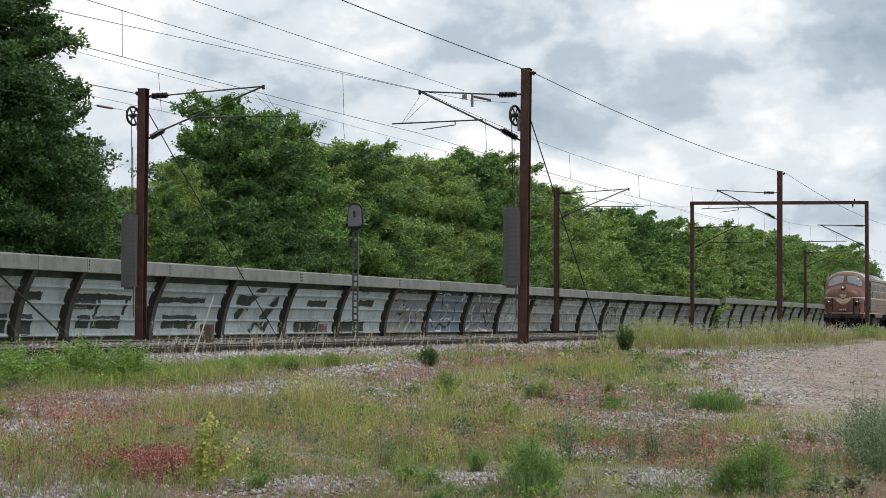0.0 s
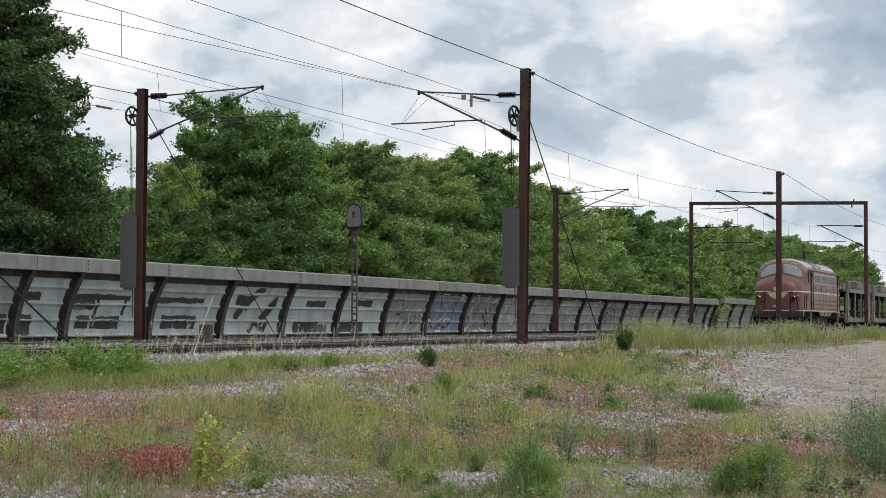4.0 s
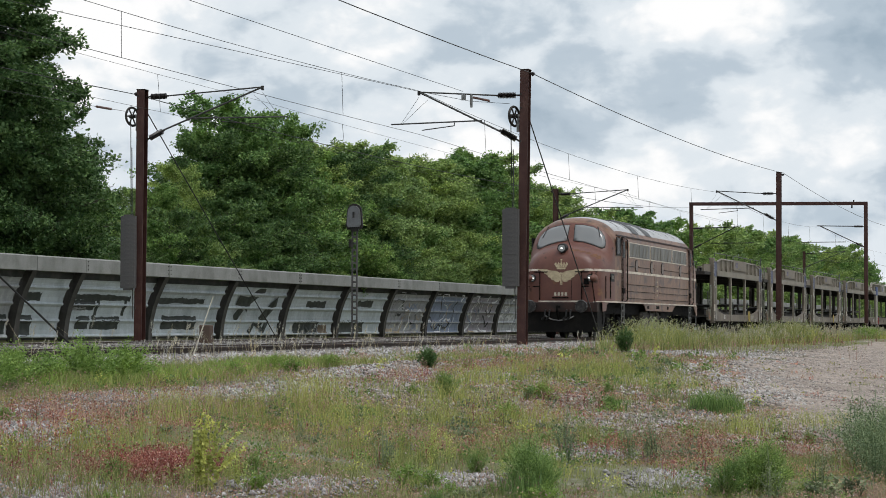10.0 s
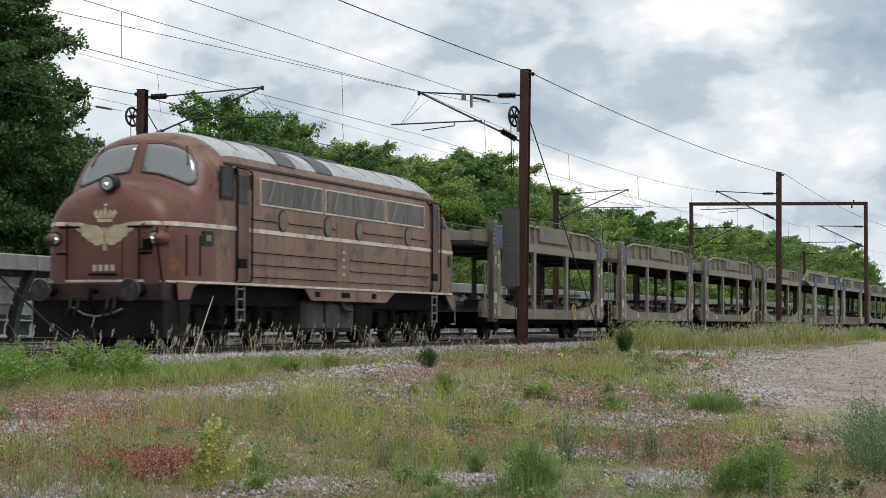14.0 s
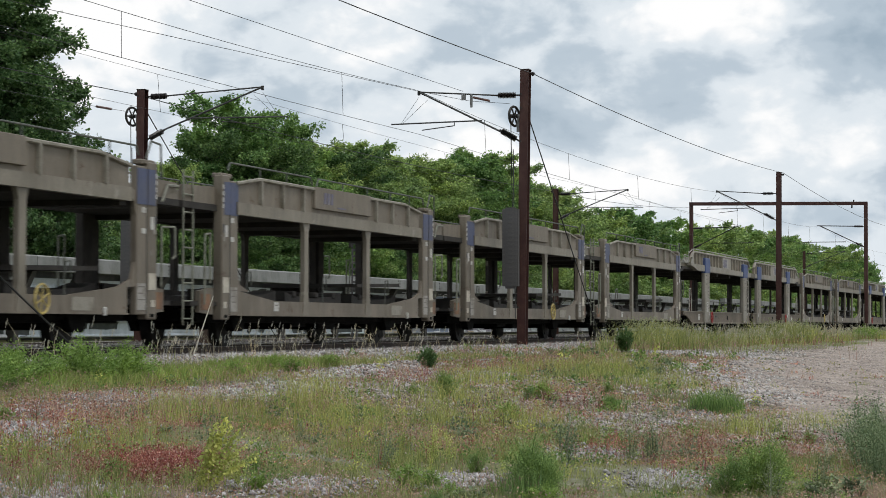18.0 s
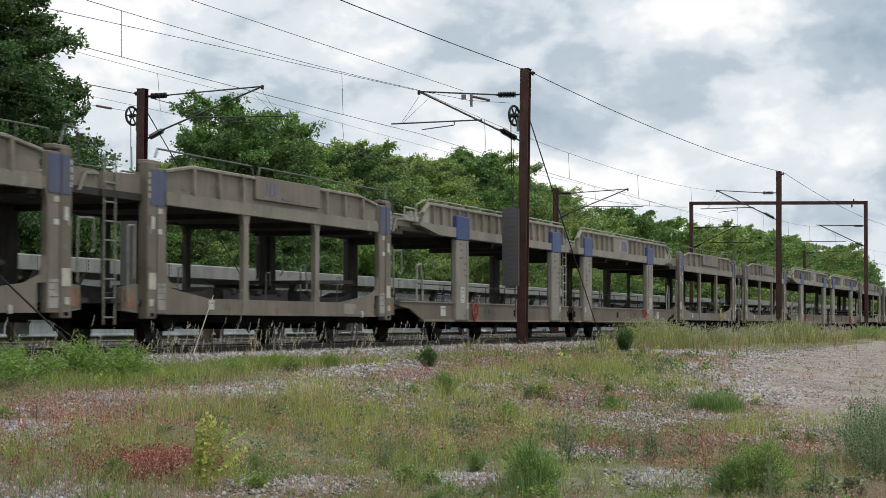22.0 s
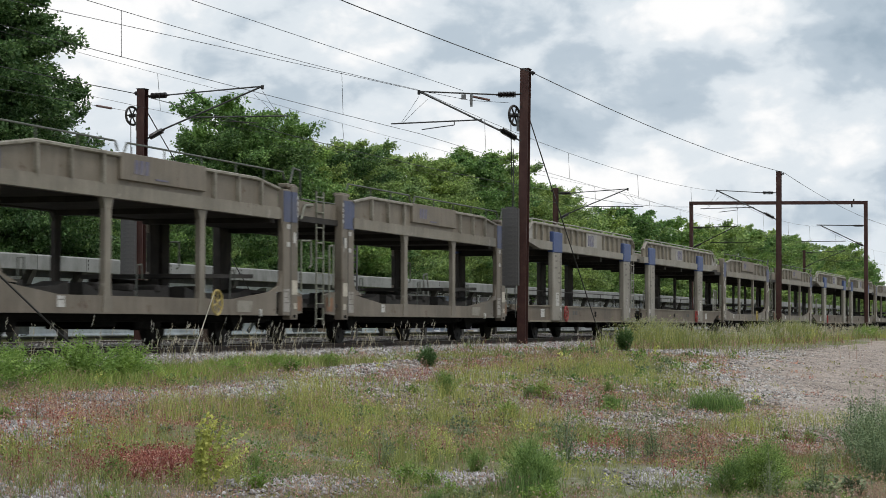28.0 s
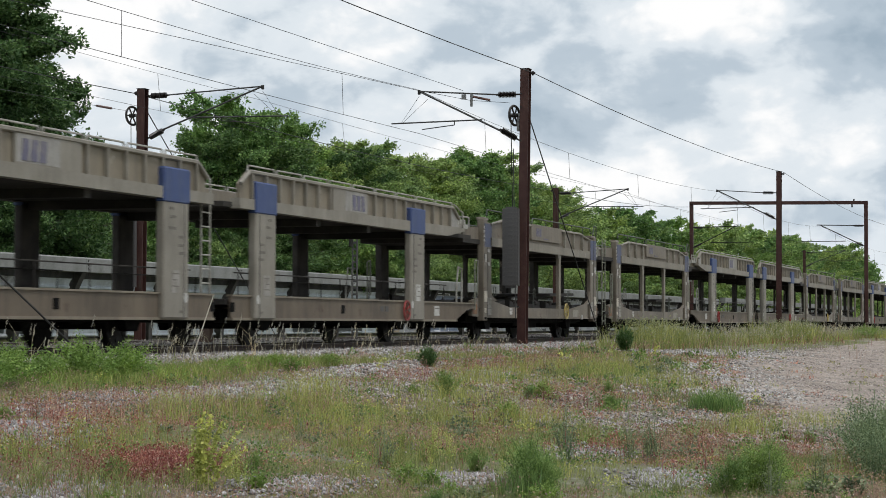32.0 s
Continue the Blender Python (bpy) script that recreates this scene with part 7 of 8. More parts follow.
# Stony patches, green patches and reddish patches of the waste ground: centre and half widths.
BARE = ((23.6, -7.66, 2.2, 0.5), (30.2, -6.6, 2.4, 0.5), (33.8, -5.7, 2.6, 0.45), (27.6, -7.6, 1.6, 0.4), (41, -6.2, 5, 0.5), (22.3, -6.95, 2.6, 0.35), (23.3, -7.5, 2.4, 0.5), (25.2, -7.8, 2.2, 0.35), (29.5, -6.6, 2.6, 0.45), (32.6, -6.1, 3.5, 0.45), (18.4, -7.5, 1.4, 0.35), (12.2, -10.9, 0.35, 0.2), (13.6, -11.95, 0.45, 0.2),
        (59, -6.0, 9, 1.0), (50, -4.4, 8, 0.6), (32, -7.9, 2.0, 0.5), (23.6, -12.0, 1.8, 0.6), (18.9, -12.7, 0.9, 0.25), (15.3, -12.6, 0.4, 0.18), (26.5, -12.6, 1.5, 0.5), (40, -5.3, 4, 0.5), (15.8, -8.6, 0.7, 0.25),
        (37, -10.6, 3, 0.7), (14.6, -9.2, 0.5, 0.2), (17.0, -13.9, 0.35, 0.15))
GREEN_PATCH = ((29, -4.2, 6, 0.7), (34, -4.8, 4, 0.6), (20.3, -9.5, 2.2, 0.55), (15.2, -9.7, 1.4, 0.5), (16.0, -11.4, 1.6, 0.6), (35.4, -9.2, 4, 0.7), (28.7, -9.5, 3, 0.5), (21.2, -11.7, 2, 0.5), (31.7, -11.0, 2.5, 0.6), (17.0, -14.6, 1.5, 0.4),
         (24, -9.3, 2, 0.4), (13.4, -10.0, 0.6, 0.3), (44, -7.4, 4, 0.7), (75, -5, 16, 1.5))
RED_PATCH = ((13.6, -10.95, 0.6, 0.24), (15.4, -8.9, 1.4, 0.6), (38.7, -7.0, 3.0, 0.55), (25, -10.9, 1.8, 0.4), (19.7, -12.8, 0.5, 0.14), (21.3, -13.2, 0.7, 0.2), (21.7, -14.4, 0.9, 0.25), (30.7, -7.1, 1.2, 0.3), (22.5, -7.2, 0.5, 0.12), (14.6, -9.6, 0.8, 0.3),
       (27.3, -10.4, 1.6, 0.4), (17.9, -11.9, 0.8, 0.3), (12.6, -10.3, 0.4, 0.25), (85, -5, 9, 0.8), (60, -4.3, 6, 0.6), (20.0, -7.4, 2.2, 0.35), (17.4, -8.2, 1.4, 0.4), (29.0, -7.6, 1.6, 0.25), (18.6, -14.0, 0.8, 0.25))


def within(zone, x, y):
    x += 0.9 * noise.noise(Vector((x * 0.8, y * 1.2, 21)))
    y += 0.45 * noise.noise(Vector((x * 0.9, y * 1.6, 27)))
    return max(math.exp(-0.9 * (((x - cx) / rx) ** 2 + ((y - cy) / ry) ** 2)) for cx, cy, rx, ry in zone)


def bareness(x, y):
    b = 1.5 * within(BARE, x, y) * (0.75 + 0.6 * noise.noise(Vector((x * 1.2, y * 2.0, 9))))
    road = float(np.interp(x, ROAD_X, ROAD_Y))
    if x > 19 and y < road + 0.5:
        b = max(b, 1.45 * min(1.0, (road + 0.5 - y) / 1.2))
    return b


def scatter(rng, n, near, far, power, seed, bias, lo=57, hi=89, green=0.0, red=0.0):
    xs, ys = wedge(rng, n, near, far, power, lo, hi)
    keep = []
    for i, (x, y) in enumerate(zip(xs, ys)):
        want = cover_at(x, y, seed) + bias + green * within(GREEN_PATCH, x, y) + red * within(RED_PATCH, x, y)
        if want > rng.uniform(0.3, 0.75) and bareness(x, y) < rng.uniform(0.1, 1.5):
            keep.append(i)
    return on_ground(xs[keep], ys[keep], -0.005)


def tufts(rng, c, per, spread):
    """Many blades round each tuft's place."""
    p = np.repeat(c, per, axis=0)
    d = rng.normal(0, spread, (len(p), 2))
    p = p.copy()
    p[:, :2] += d
    return p


def lawn(name, material, label, seed, parts_, green=0.0, red=0.0):
    rng = np.random.default_rng(seed)
    vs, fs, tips, k = [], [], [], 0
    for n, per, near, far, power, bias, hmin, hmax, w, spread, lo, hi in parts_:
        c = scatter(rng, n, near, far, power, seed, bias, lo, hi, green, red)
        p = tufts(rng, c, per, spread)
        vigour = np.array([min(1.7, max(0.4, 0.9 + 1.5 * noise.noise(Vector((q[0] * 0.7, q[1] * 1.1, seed + 9))))) for q in c])
        h = rng.uniform(hmin, hmax, len(p)) * rng.uniform(0.7, 1.1, len(p)) * np.repeat(vigour, per)
        v, f, tip = blades(p, h, rng.uniform(0.7, 1.3, len(p)) * w, rng.uniform(0.15, 0.95, len(p)), rng)
        vs.append(v), fs.append(f + k), tips.append(tip)
        k += len(v)
    tagged(new(name, fast_mesh(name, np.concatenate(vs), np.concatenate(fs), material)), label, kind="stuff")
    return np.concatenate(tips), rng


lawn("green_grass", GRASS_GREEN, "short green and yellowing grass on stony ground", 31,
     ((6000, 15, 12, 24, 0.8, -0.12, 0.04, 0.17, 0.0042, 0.045, 57, 89), (5600, 12, 24, 50, 0.9, -0.12, 0.06, 0.2, 0.008, 0.08, 57, 88), (1500, 10, 48, 105, 1.0, 0.0, 0.12, 0.35, 0.018, 0.15, 68, 86)), 0.5, -0.35)
tips, rng = lawn("dry_grass", GRASS_DRY, "thin dry straw-coloured and pinkish grass stalks", 32,
                 ((3400, 9, 12, 24, 0.8, -0.02, 0.06, 0.22, 0.003, 0.06, 57, 89), (3400, 9, 24, 50, 0.9, -0.02, 0.08, 0.25, 0.005, 0.1, 57, 88), (700, 8, 48, 105, 1.0, 0.0, 0.2, 0.5, 0.012, 0.2, 68, 86)), -0.4, 0.15)


# A low mat of moss, clover and small herbs that hugs the ground.
def mat(name, material, label, seed, n, size, bias, green, red, per=9, spread=0.06, rise=0.05):
    rng = np.random.default_rng(seed)
    c = tufts(rng, np.concatenate([scatter(rng, n, 12, 24, 0.8, seed, bias, 57, 89, green, red), scatter(rng, n, 24, 55, 0.9, seed, bias, 57, 88, green, red)]), per, spread)
    far_off = np.hypot(c[:, 0], c[:, 1] + 17.3) / 20
    d = np.hypot(*(c[:, :2] - np.repeat(c[::per, :2], per, axis=0)).T) / spread
    c[:, 2] += rise * rng.random(len(c)) * (0.6 + 0.4 * far_off) * np.exp(-0.25 * d ** 2)
    v, f = bits(c, 1.0, rng)
    v = c[:, None, :] + (v.reshape(-1, 4, 3) - c[:, None, :]) * (size * far_off)[:, None, None]
    return tagged(new(name, fast_mesh(name, v.reshape(-1, 3), f, material)), label, kind="stuff")


mat("low_herbs", HERB, "low mat of moss and small green herbs", 61, 9500, 0.022, 0.05, 0.45, -0.2)
mat("reddish_herbs", HERB_RED, "low reddish and brown withered herbs", 62, 4600, 0.021, 0.06, -0.35, 0.5, 20, 0.10)
pick = tips[rng.random(len(tips)) < 0.4]
c = np.repeat(pick, 4, axis=0) + rng.normal(0, 1, (len(pick) * 4, 3)) * np.array((0.008, 0.008, 0.028))
far_off = np.hypot(c[:, 0], c[:, 1] + 17.3)
v, f = bits(c, 1.0, rng)
size = (0.010 + 0.00055 * far_off)
v = v.reshape(-1, 4, 3)
v = c[:, None, :] + (v - c[:, None, :]) * size[:, None, None]
tagged(new("grass_seed_heads", fast_mesh("grass_seed_heads", v.reshape(-1, 3), f, SEEDS)), "pinkish-brown seed heads of the dry grass", kind="stuff")
mat("green_clumps", WEED_GREEN, "small dark green clumps of clover and young weeds", 63, 330, 0.026, -0.05, 0.25, -0.3, 110, 0.085, 0.16)
mat("pale_clumps", WEED_GREY, "small pale green clumps of leafy herbs", 64, 260, 0.03, -0.05, 0.1, 0.0, 80, 0.07, 0.14)
mat("yellow_clumps", YELLOW_WEED, "small yellow-green clumps of flowering herbs", 65, 70, 0.024, -0.1, 0.2, 0.0, 80, 0.06, 0.2)

# Red sorrel in patches.
rng = np.random.default_rng(41)
cs = []
for (x, y, rx, ry), n in zip(RED_PATCH, (1300, 260, 600, 240, 110, 110, 130, 150, 50, 150, 180, 90, 60, 400, 400, 160, 160, 120, 120)):
    px, py = x + rng.normal(0, rx, n) * (0.75 if n > 700 else 1.3), y + rng.normal(0, ry, n) * (0.75 if n > 700 else 1.3)
    cs.append(on_ground(px, py, -0.005))
p = np.concatenate(cs)
grow = 1 + np.clip((p[:, 0] - 30) / 60, 0, 1.2)
h = rng.uniform(0.07, 0.2, len(p)) * grow
v, f, tip = blades(p, h, 0.004 * grow ** 2, rng.uniform(0.05, 0.3, len(p)), rng)
tagged(new("sorrel_stalks", fast_mesh("sorrel_stalks", v, f, SORREL)), "reddish stalks of low sorrel", kind="stuff")
c = np.repeat(p, 9, axis=0)
c[:, 2] += np.repeat(h, 9) * rng.uniform(0.35, 1.0, len(c))
c[:, :2] += rng.normal(0, 0.014, (len(c), 2))
v, f = bits(c, 0.016, rng)
tagged(new("sorrel_heads", fast_mesh("sorrel_heads", v, f, SORREL)), "small red sorrel flowers in patches", kind="stuff")
x, y = wedge(rng, 2600, 12, 40, 0.8)
keep = [i for i in range(len(x)) if cover_at(x[i], y[i], 77) > 0.62 and bareness(x[i], y[i]) < 0.6]
c = np.repeat(on_ground(x[keep], y[keep], 0.10), 3, axis=0)
c += rng.normal(0, 0.03, c.shape)
v, f = bits(c, 0.02, rng)
tagged(new("small_flowers", fast_mesh("small_flowers", v, f, PETAL)), "tiny pale pink flowers over the grass", kind="stuff")


# Single weeds.
def weed(seed, h, spread, stems, leaves, size, leaf, droop=0.35, label="", stalk=None, loose=0.012):
    """A weed at the origin: stems that rise and spread, with leaves all along them."""
    rng = np.random.default_rng(seed)
    t = new("weed")
    bm = bmesh.new()
    cs, ts = [], []
    for k in range(stems):
        a = rng.uniform(0, 6.28)
        r = spread * rng.random() ** 0.6
        hh = h * rng.uniform(0.6, 1.05) * (1 - 0.5 * (r / spread) ** 2)
        p0 = Vector((0.3 * r * math.cos(a), 0.3 * r * math.sin(a), -0.03))
        p1 = Vector((0.7 * r * math.cos(a), 0.7 * r * math.sin(a), hh * 0.7))
        p2 = Vector((1.15 * r * math.cos(a + 0.2), 1.15 * r * math.sin(a + 0.2), hh))
        rod(bm, p0, p1, 0.004, 4, 0.003)
        rod(bm, p1, p2, 0.003, 4, 0.0015)
        u = rng.uniform(0.12, 1.0, leaves)
        for q in u:
            c = p0.lerp(p1, q / 0.6) if q < 0.6 else p1.lerp(p2, (q - 0.6) / 0.4)
            cs.append(c + Vector(rng.normal(0, loose, 3)))
            b = a + rng.normal(0, 1.3)
            ts.append((math.cos(b), math.sin(b), rng.normal(0.45, droop)))
    part("stem", bm, stalk or leaf, t)
    c, d = np.array(cs), unit(np.array(ts))
    s = unit(np.cross(d, rng.normal(0, 0.4, d.shape) + np.array((0, 0, 1.0))))
    v, f = leaf_quads(c, d, s, rng.uniform(size * 0.5, size * 1.2, len(c)) * (1.15 - 0.4 * c[:, 2] / h), rng)
    lv = new("foliage", fast_mesh("foliage", v, f, leaf))
    lv.parent = t
    return tagged(t, label, "weed", "weeds on the waste ground")


W = {"feather": weed(1, 0.42, 0.20, 46, 190, 0.014, WEED_GREEN, 0.6, label="low feathery dark green weed on stony ground", loose=0.022),
     "tuft": weed(2, 0.26, 0.2, 44, 22, 0.034, WEED_BRIGHT, label="bright green leafy weed tuft on stony ground"),
     "tall": weed(3, 0.5, 0.13, 8, 60, 0.024, YELLOW_WEED, label="tall yellow-green weed with narrow leaves", loose=0.02),
     "nettle": weed(4, 0.42, 0.34, 54, 60, 0.034, WEED_BRIGHT, 0.5, label="lush green ferny weed beside the track", loose=0.03),
     "grey": weed(5, 0.44, 0.09, 7, 80, 0.016, WEED_GREY, 0.5, label="grey-green feathery upright weed on stony ground", loose=0.024),
     "wormwood": weed(6, 0.80, 0.46, 30, 110, 0.024, WORMWOOD, 0.6, label="tall bushy grey-green weed at the road's edge", loose=0.034),
     "shrub": weed(7, 0.75, 0.26, 60, 80, 0.042, LEAF_DARK, label="small dark green shrub near the ballast"),
     "rosette": weed(9, 0.16, 0.2, 16, 10, 0.06, WEED_GREY, 0.3, label="low pale green leafy rosette on stony ground"),
     "stalk": weed(8, 0.5, 0.03, 2, 10, 0.018, SORREL, label="single dry brown flower stalk")}


SWAY = []


def sow(kind, x, y, s=1.0, turn=0.0, tall=1.0):
    m = pose(x, y, ground_at(x, y), 0, 0, math.degrees(turn))
    ob = copy_thing(W[kind], m)
    ob.scale = (s, s, s * tall)
    if x < 22 and kind in ("feather", "wormwood", "tall", "grey", "stalk") and s >= 0.75:
        SWAY.append((ob, m, 1.5 + 0.8 * math.sin(7 * x), x))


def pod_plant(x, y):
    """A wiry yellow-green plant: nine arching stems hung with oval pods, each stem a part that bends in the wind."""
    t = thing("pod_plant", pose(x, y, ground_at(x, y)), label="wiry yellow-green plant with drooping oval pods swaying in the wind", category="weed", group="weeds on the waste ground")
    rng = np.random.default_rng(91)
    for k in range(18):
        off = (k - 8.5) / 8.5
        h = rng.uniform(0.46, 0.64) * (1 - 0.35 * max(0.0, off) ** 2)
        out = Vector((0.30 * (0.10 * off + 0.10), -0.95 * (0.10 * off + 0.10), 0)) + Vector((rng.normal(0, 0.03), rng.normal(0, 0.015), 0))

        def arch(u):
            return out * (u ** 1.8) * (0.55 + 0.8 * max(0.0, off)) + Vector((0, 0, h * (u - 0.12 * u ** 3)))
        wood = [(arch(u / 8), arch((u + 1) / 8), 0.0024 - 0.0002 * u, 0.0022 - 0.0002 * u) for u in range(8)]
        m = pose(0.06 * off * 0.3 + rng.normal(0, 0.01), -0.06 * off * 0.95 + rng.normal(0, 0.015), -0.01)
        stem = new("stem", tubes("stem", wood, YELLOW_WEED))
        stem.parent, stem.matrix_basis = t, m
        u = np.sort(rng.uniform(0.12, 1.0, 64))
        c = np.array([arch(q) for q in u]) + rng.normal(0, 0.004, (64, 3))
        d = unit(np.stack([rng.normal(0.15, 0.5, 64), rng.normal(-0.3, 0.5, 64), rng.normal(-0.1, 0.45, 64)], 1))
        v, f = leaf_quads(c, d, unit(np.cross(d, rng.normal(0, 1, d.shape))), rng.uniform(0.022, 0.042, 64) * (1.1 - 0.4 * u), rng)
        pods = new("pod_cluster", fast_mesh("pod_cluster", v, f, YELLOW_WEED))
        pods.parent = stem
        tagged(pods, kind="stuff")
        SWAY.append((stem, m, 0.0, 2.0 * k))
    return t


pod_plant(12.92, -11.58)


for kind, x, y, s in (("feather", 15.0, -13.28, 1.15), ("feather", 15.25, -13.2, 0.9), ("feather", 14.8, -13.42, 0.8), ("feather", 15.9, -12.6, 0.5), ("feather", 26.1, -11.35, 0.5), ("feather", 16.5, -14.7, 1.2), ("feather", 16.9, -14.75, 1.1), ("feather", 16.2, -14.55, 0.9),
                      ("wormwood", 20.3, -15.1, 1.0), ("wormwood", 20.9, -15.35, 1.0), ("wormwood", 19.6, -15.25, 0.9), ("wormwood", 18.6, -15.4, 0.8), ("tall", 13.3, -11.7, 0.6), ("tall", 13.5, -11.55, 0.5),
                      ("tall", 16.6, -12.0, 0.75), ("tall", 16.75, -12.1, 0.6), ("tall", 23.7, -13.4, 0.7), ("tall", 23.9, -13.5, 0.6), ("grey", 18.4, -13.3, 1.2), ("grey", 18.5, -13.5, 1.3), ("grey", 18.7, -13.4, 1.0), ("nettle", 23.9, -5.1, 1.4), ("nettle", 24.8, -5.2, 1.3), ("nettle", 23.0, -5.0, 0.9), ("nettle", 22.2, -5.1, 1.3), ("nettle", 21.4, -5.2, 1.25), ("nettle", 20.8, -5.4, 0.9),
                      ("nettle", 25.6, -4.9, 0.9), ("shrub", 34.8, -6.1, 0.6), ("shrub", 35.3, -6.0, 0.55), ("shrub", 55.0, -5.1, 0.95), ("shrub", 55.8, -5.0, 0.8), ("nettle", 115.0, -4.9, 1.8), ("nettle", 117.0, -5.1, 1.7), ("nettle", 112.5, -4.9, 1.5),
                      ("grey", 15.7, -11.9, 1.0), ("grey", 19.1, -12.5, 1.1), ("stalk", 15.7, -11.85, 1.0), ("stalk", 19.2, -12.5, 1.2), ("stalk", 14.2, -11.1, 0.9), ("grey", 17.6, -12.9, 1.2), ("grey", 16.0, -14.9, 1.1), ("tuft", 22.5, -11.0, 0.9), ("tuft", 14.5, -12.5, 0.75), ("tuft", 14.75, -12.6, 0.6), ("tuft", 13.9, -13.0, 0.6), ("rosette", 17.3, -15.3, 1.2), ("rosette", 16.7, -15.2, 1.1), ("tuft", 14.2, -13.6, 0.7), ("rosette", 13.8, -13.2, 0.9),
                      ("tuft", 27.0, -10.2, 0.9), ("feather", 26.0, -9.2, 0.9), ("nettle", 28.5, -5.2, 0.7), ("nettle", 31.0, -4.8, 0.6), ("tuft", 30.2, -5.4, 1.0), ("tuft", 33.0, -5.0, 1.0), ("wormwood", 21.8, -15.2, 0.9), ("wormwood", 19.2, -15.5, 0.95), ("wormwood", 20.0, -15.45, 1.05), ("grey", 17.2, -15.1, 1.3)):
    sow(kind, x, y, s, x * 3)
wr = random.Random(77)
for k in range(230):
    d, a = 13 + 34 * wr.random() ** 1.3, radians(wr.uniform(58, 87))
    x, y = d * math.sin(a), -17.3 + d * math.cos(a)
    if not -16.2 < y < -3.6 or bareness(x, y) > 0.5:
        continue
    kind = wr.choice(("feather", "tuft", "grey", "grey", "tall", "tuft", "rosette", "rosette", "feather", "stalk", "nettle" if y > -6 else "grey"))
    sow(kind, x, y, wr.uniform(0.22, 0.6), wr.uniform(0, 6.28), wr.uniform(0.7, 1.1))
for ob in W.values():
    for o in list(ob.children_recursive) + [ob]:
        bpy.data.objects.remove(o)


# Tall meadow grass by the track and stalks along the ballast.
def meadow(name, material, label, seed, zones, w, per=12):
    rng = np.random.default_rng(seed)
    ps, hs = [], []
    for x0, x1, y0, y1, n, h0, h1 in zones:
        p = tufts(rng, on_ground(rng.uniform(x0, x1, n), rng.uniform(y0, y1, n), -0.01), per, 0.09)
        ps.append(p), hs.append(rng.uniform(h0, h1, len(p)))
    p, h = np.concatenate(ps), np.concatenate(hs)
    v, f, tip = blades(p, h, rng.uniform(0.7, 1.3, len(p)) * w * (0.6 + p[:, 0] / 60), rng.uniform(0.1, 0.7, len(p)), rng)
    tagged(new(name, fast_mesh(name, v, f, material)), label, kind="stuff")
    return tip, rng


tip, rng = meadow("pale_meadow_grass", GRASS_YELLOW, "tall pale feathery meadow grass along the railway", 55,
                  ((60, 72, -4.9, -3.2, 60, 0.2, 0.8), (62, 66, -4.6, -3.4, 45, 0.4, 1.0), (72, 84, -5.2, -3.0, 45, 0.15, 0.5), (87, 91, -5.8, -3.4, 60, 0.5, 1.0), (84, 150, -6.0, -3.0, 180, 0.15, 0.5)), 0.009)
c = np.repeat(tip, 3, axis=0) + rng.normal(0, 1, (len(tip) * 3, 3)) * np.array((0.03, 0.03, 0.06))
v, f = bits(c, 0.045, rng)
tagged(new("meadow_heads", fast_mesh("meadow_heads", v, f, leafage("pale_heads", ((0.0, (0.30, 0.33, 0.16)), (1.0, (0.52, 0.52, 0.32))), 0.7, 0.3))), "pale seed heads of the meadow grass", kind="stuff")
meadow("meadow_grass", GRASS_GREEN, "tall green meadow grass along the railway", 51,
       ((60, 74, -5.0, -3.1, 120, 0.15, 0.7), (72, 84, -5.2, -3.0, 90, 0.12, 0.5), (56, 64, -5.2, -3.5, 60, 0.10, 0.4), (86, 93, -5.6, -2.9, 80, 0.3, 0.85), (82, 150, -6.0, -3.0, 170, 0.1, 0.42), (40, 56, -5.0, -3.9, 120, 0.06, 0.16)), 0.010)
meadow("verge_herbs", WEED_BRIGHT, "fresh green herbs along the ballast edge", 57,
       ((21.5, 27, -5.8, -4.2, 170, 0.08, 0.26), (27, 34, -5.0, -3.9, 190, 0.06, 0.24), (35, 39, -9.2, -8.4, 50, 0.05, 0.16)), 0.008, 14)
meadow("verge_grass", GRASS_GREEN, "mixed green and yellowing grass along the ballast edge", 58,
       ((21.5, 27, -6.1, -4.2, 240, 0.08, 0.24), (27, 36, -5.1, -3.7, 400, 0.07, 0.24), (36, 44, -4.8, -3.7, 130, 0.06, 0.18), (34, 40, -9.3, -8.3, 110, 0.06, 0.2)), 0.007, 12)
PLUMES = ((23.6, -8.5, 0.7, 0.2, 0.38), (21.0, -9.1, 1.0, 0.25, 0.45), (38.0, -8.6, 2.0, 0.2, 0.4), (18.3, -9.2, 0.9, 0.28, 0.42), (19.2, -10.2, 0.9, 0.25, 0.42), (24.6, -9.9, 1.2, 0.2, 0.35), (18.1, -10.9, 0.7, 0.2, 0.3), (23.7, -13.4, 1.0, 0.2, 0.3), (13.3, -11.5, 0.5, 0.1, 0.22), (26.2, -13.9, 1.0, 0.15, 0.25), (15.0, -9.9, 0.8, 0.15, 0.28),
          (16.6, -11.9, 0.5, 0.12, 0.3), (21.0, -10.6, 1.0, 0.15, 0.28), (30.2, -8.4, 1.6, 0.2, 0.35), (16.2, -13.2, 0.5, 0.1, 0.2), (22.3, -11.3, 1.0, 0.15, 0.3), (34, -10.4, 2.0, 0.15, 0.3), (14.2, -12.6, 0.4, 0.1, 0.2), (36.5, -7.9, 2, 0.2, 0.3))
tip, rng = meadow("grass_plumes", GRASS_YELLOW, "loose yellow-green tufts of taller grass", 53, [(x - r, x + r, y - 0.3 * r, y + 0.3 * r, int(28 * r), h0, h1) for x, y, r, h0, h1 in PLUMES], 0.005, 9)
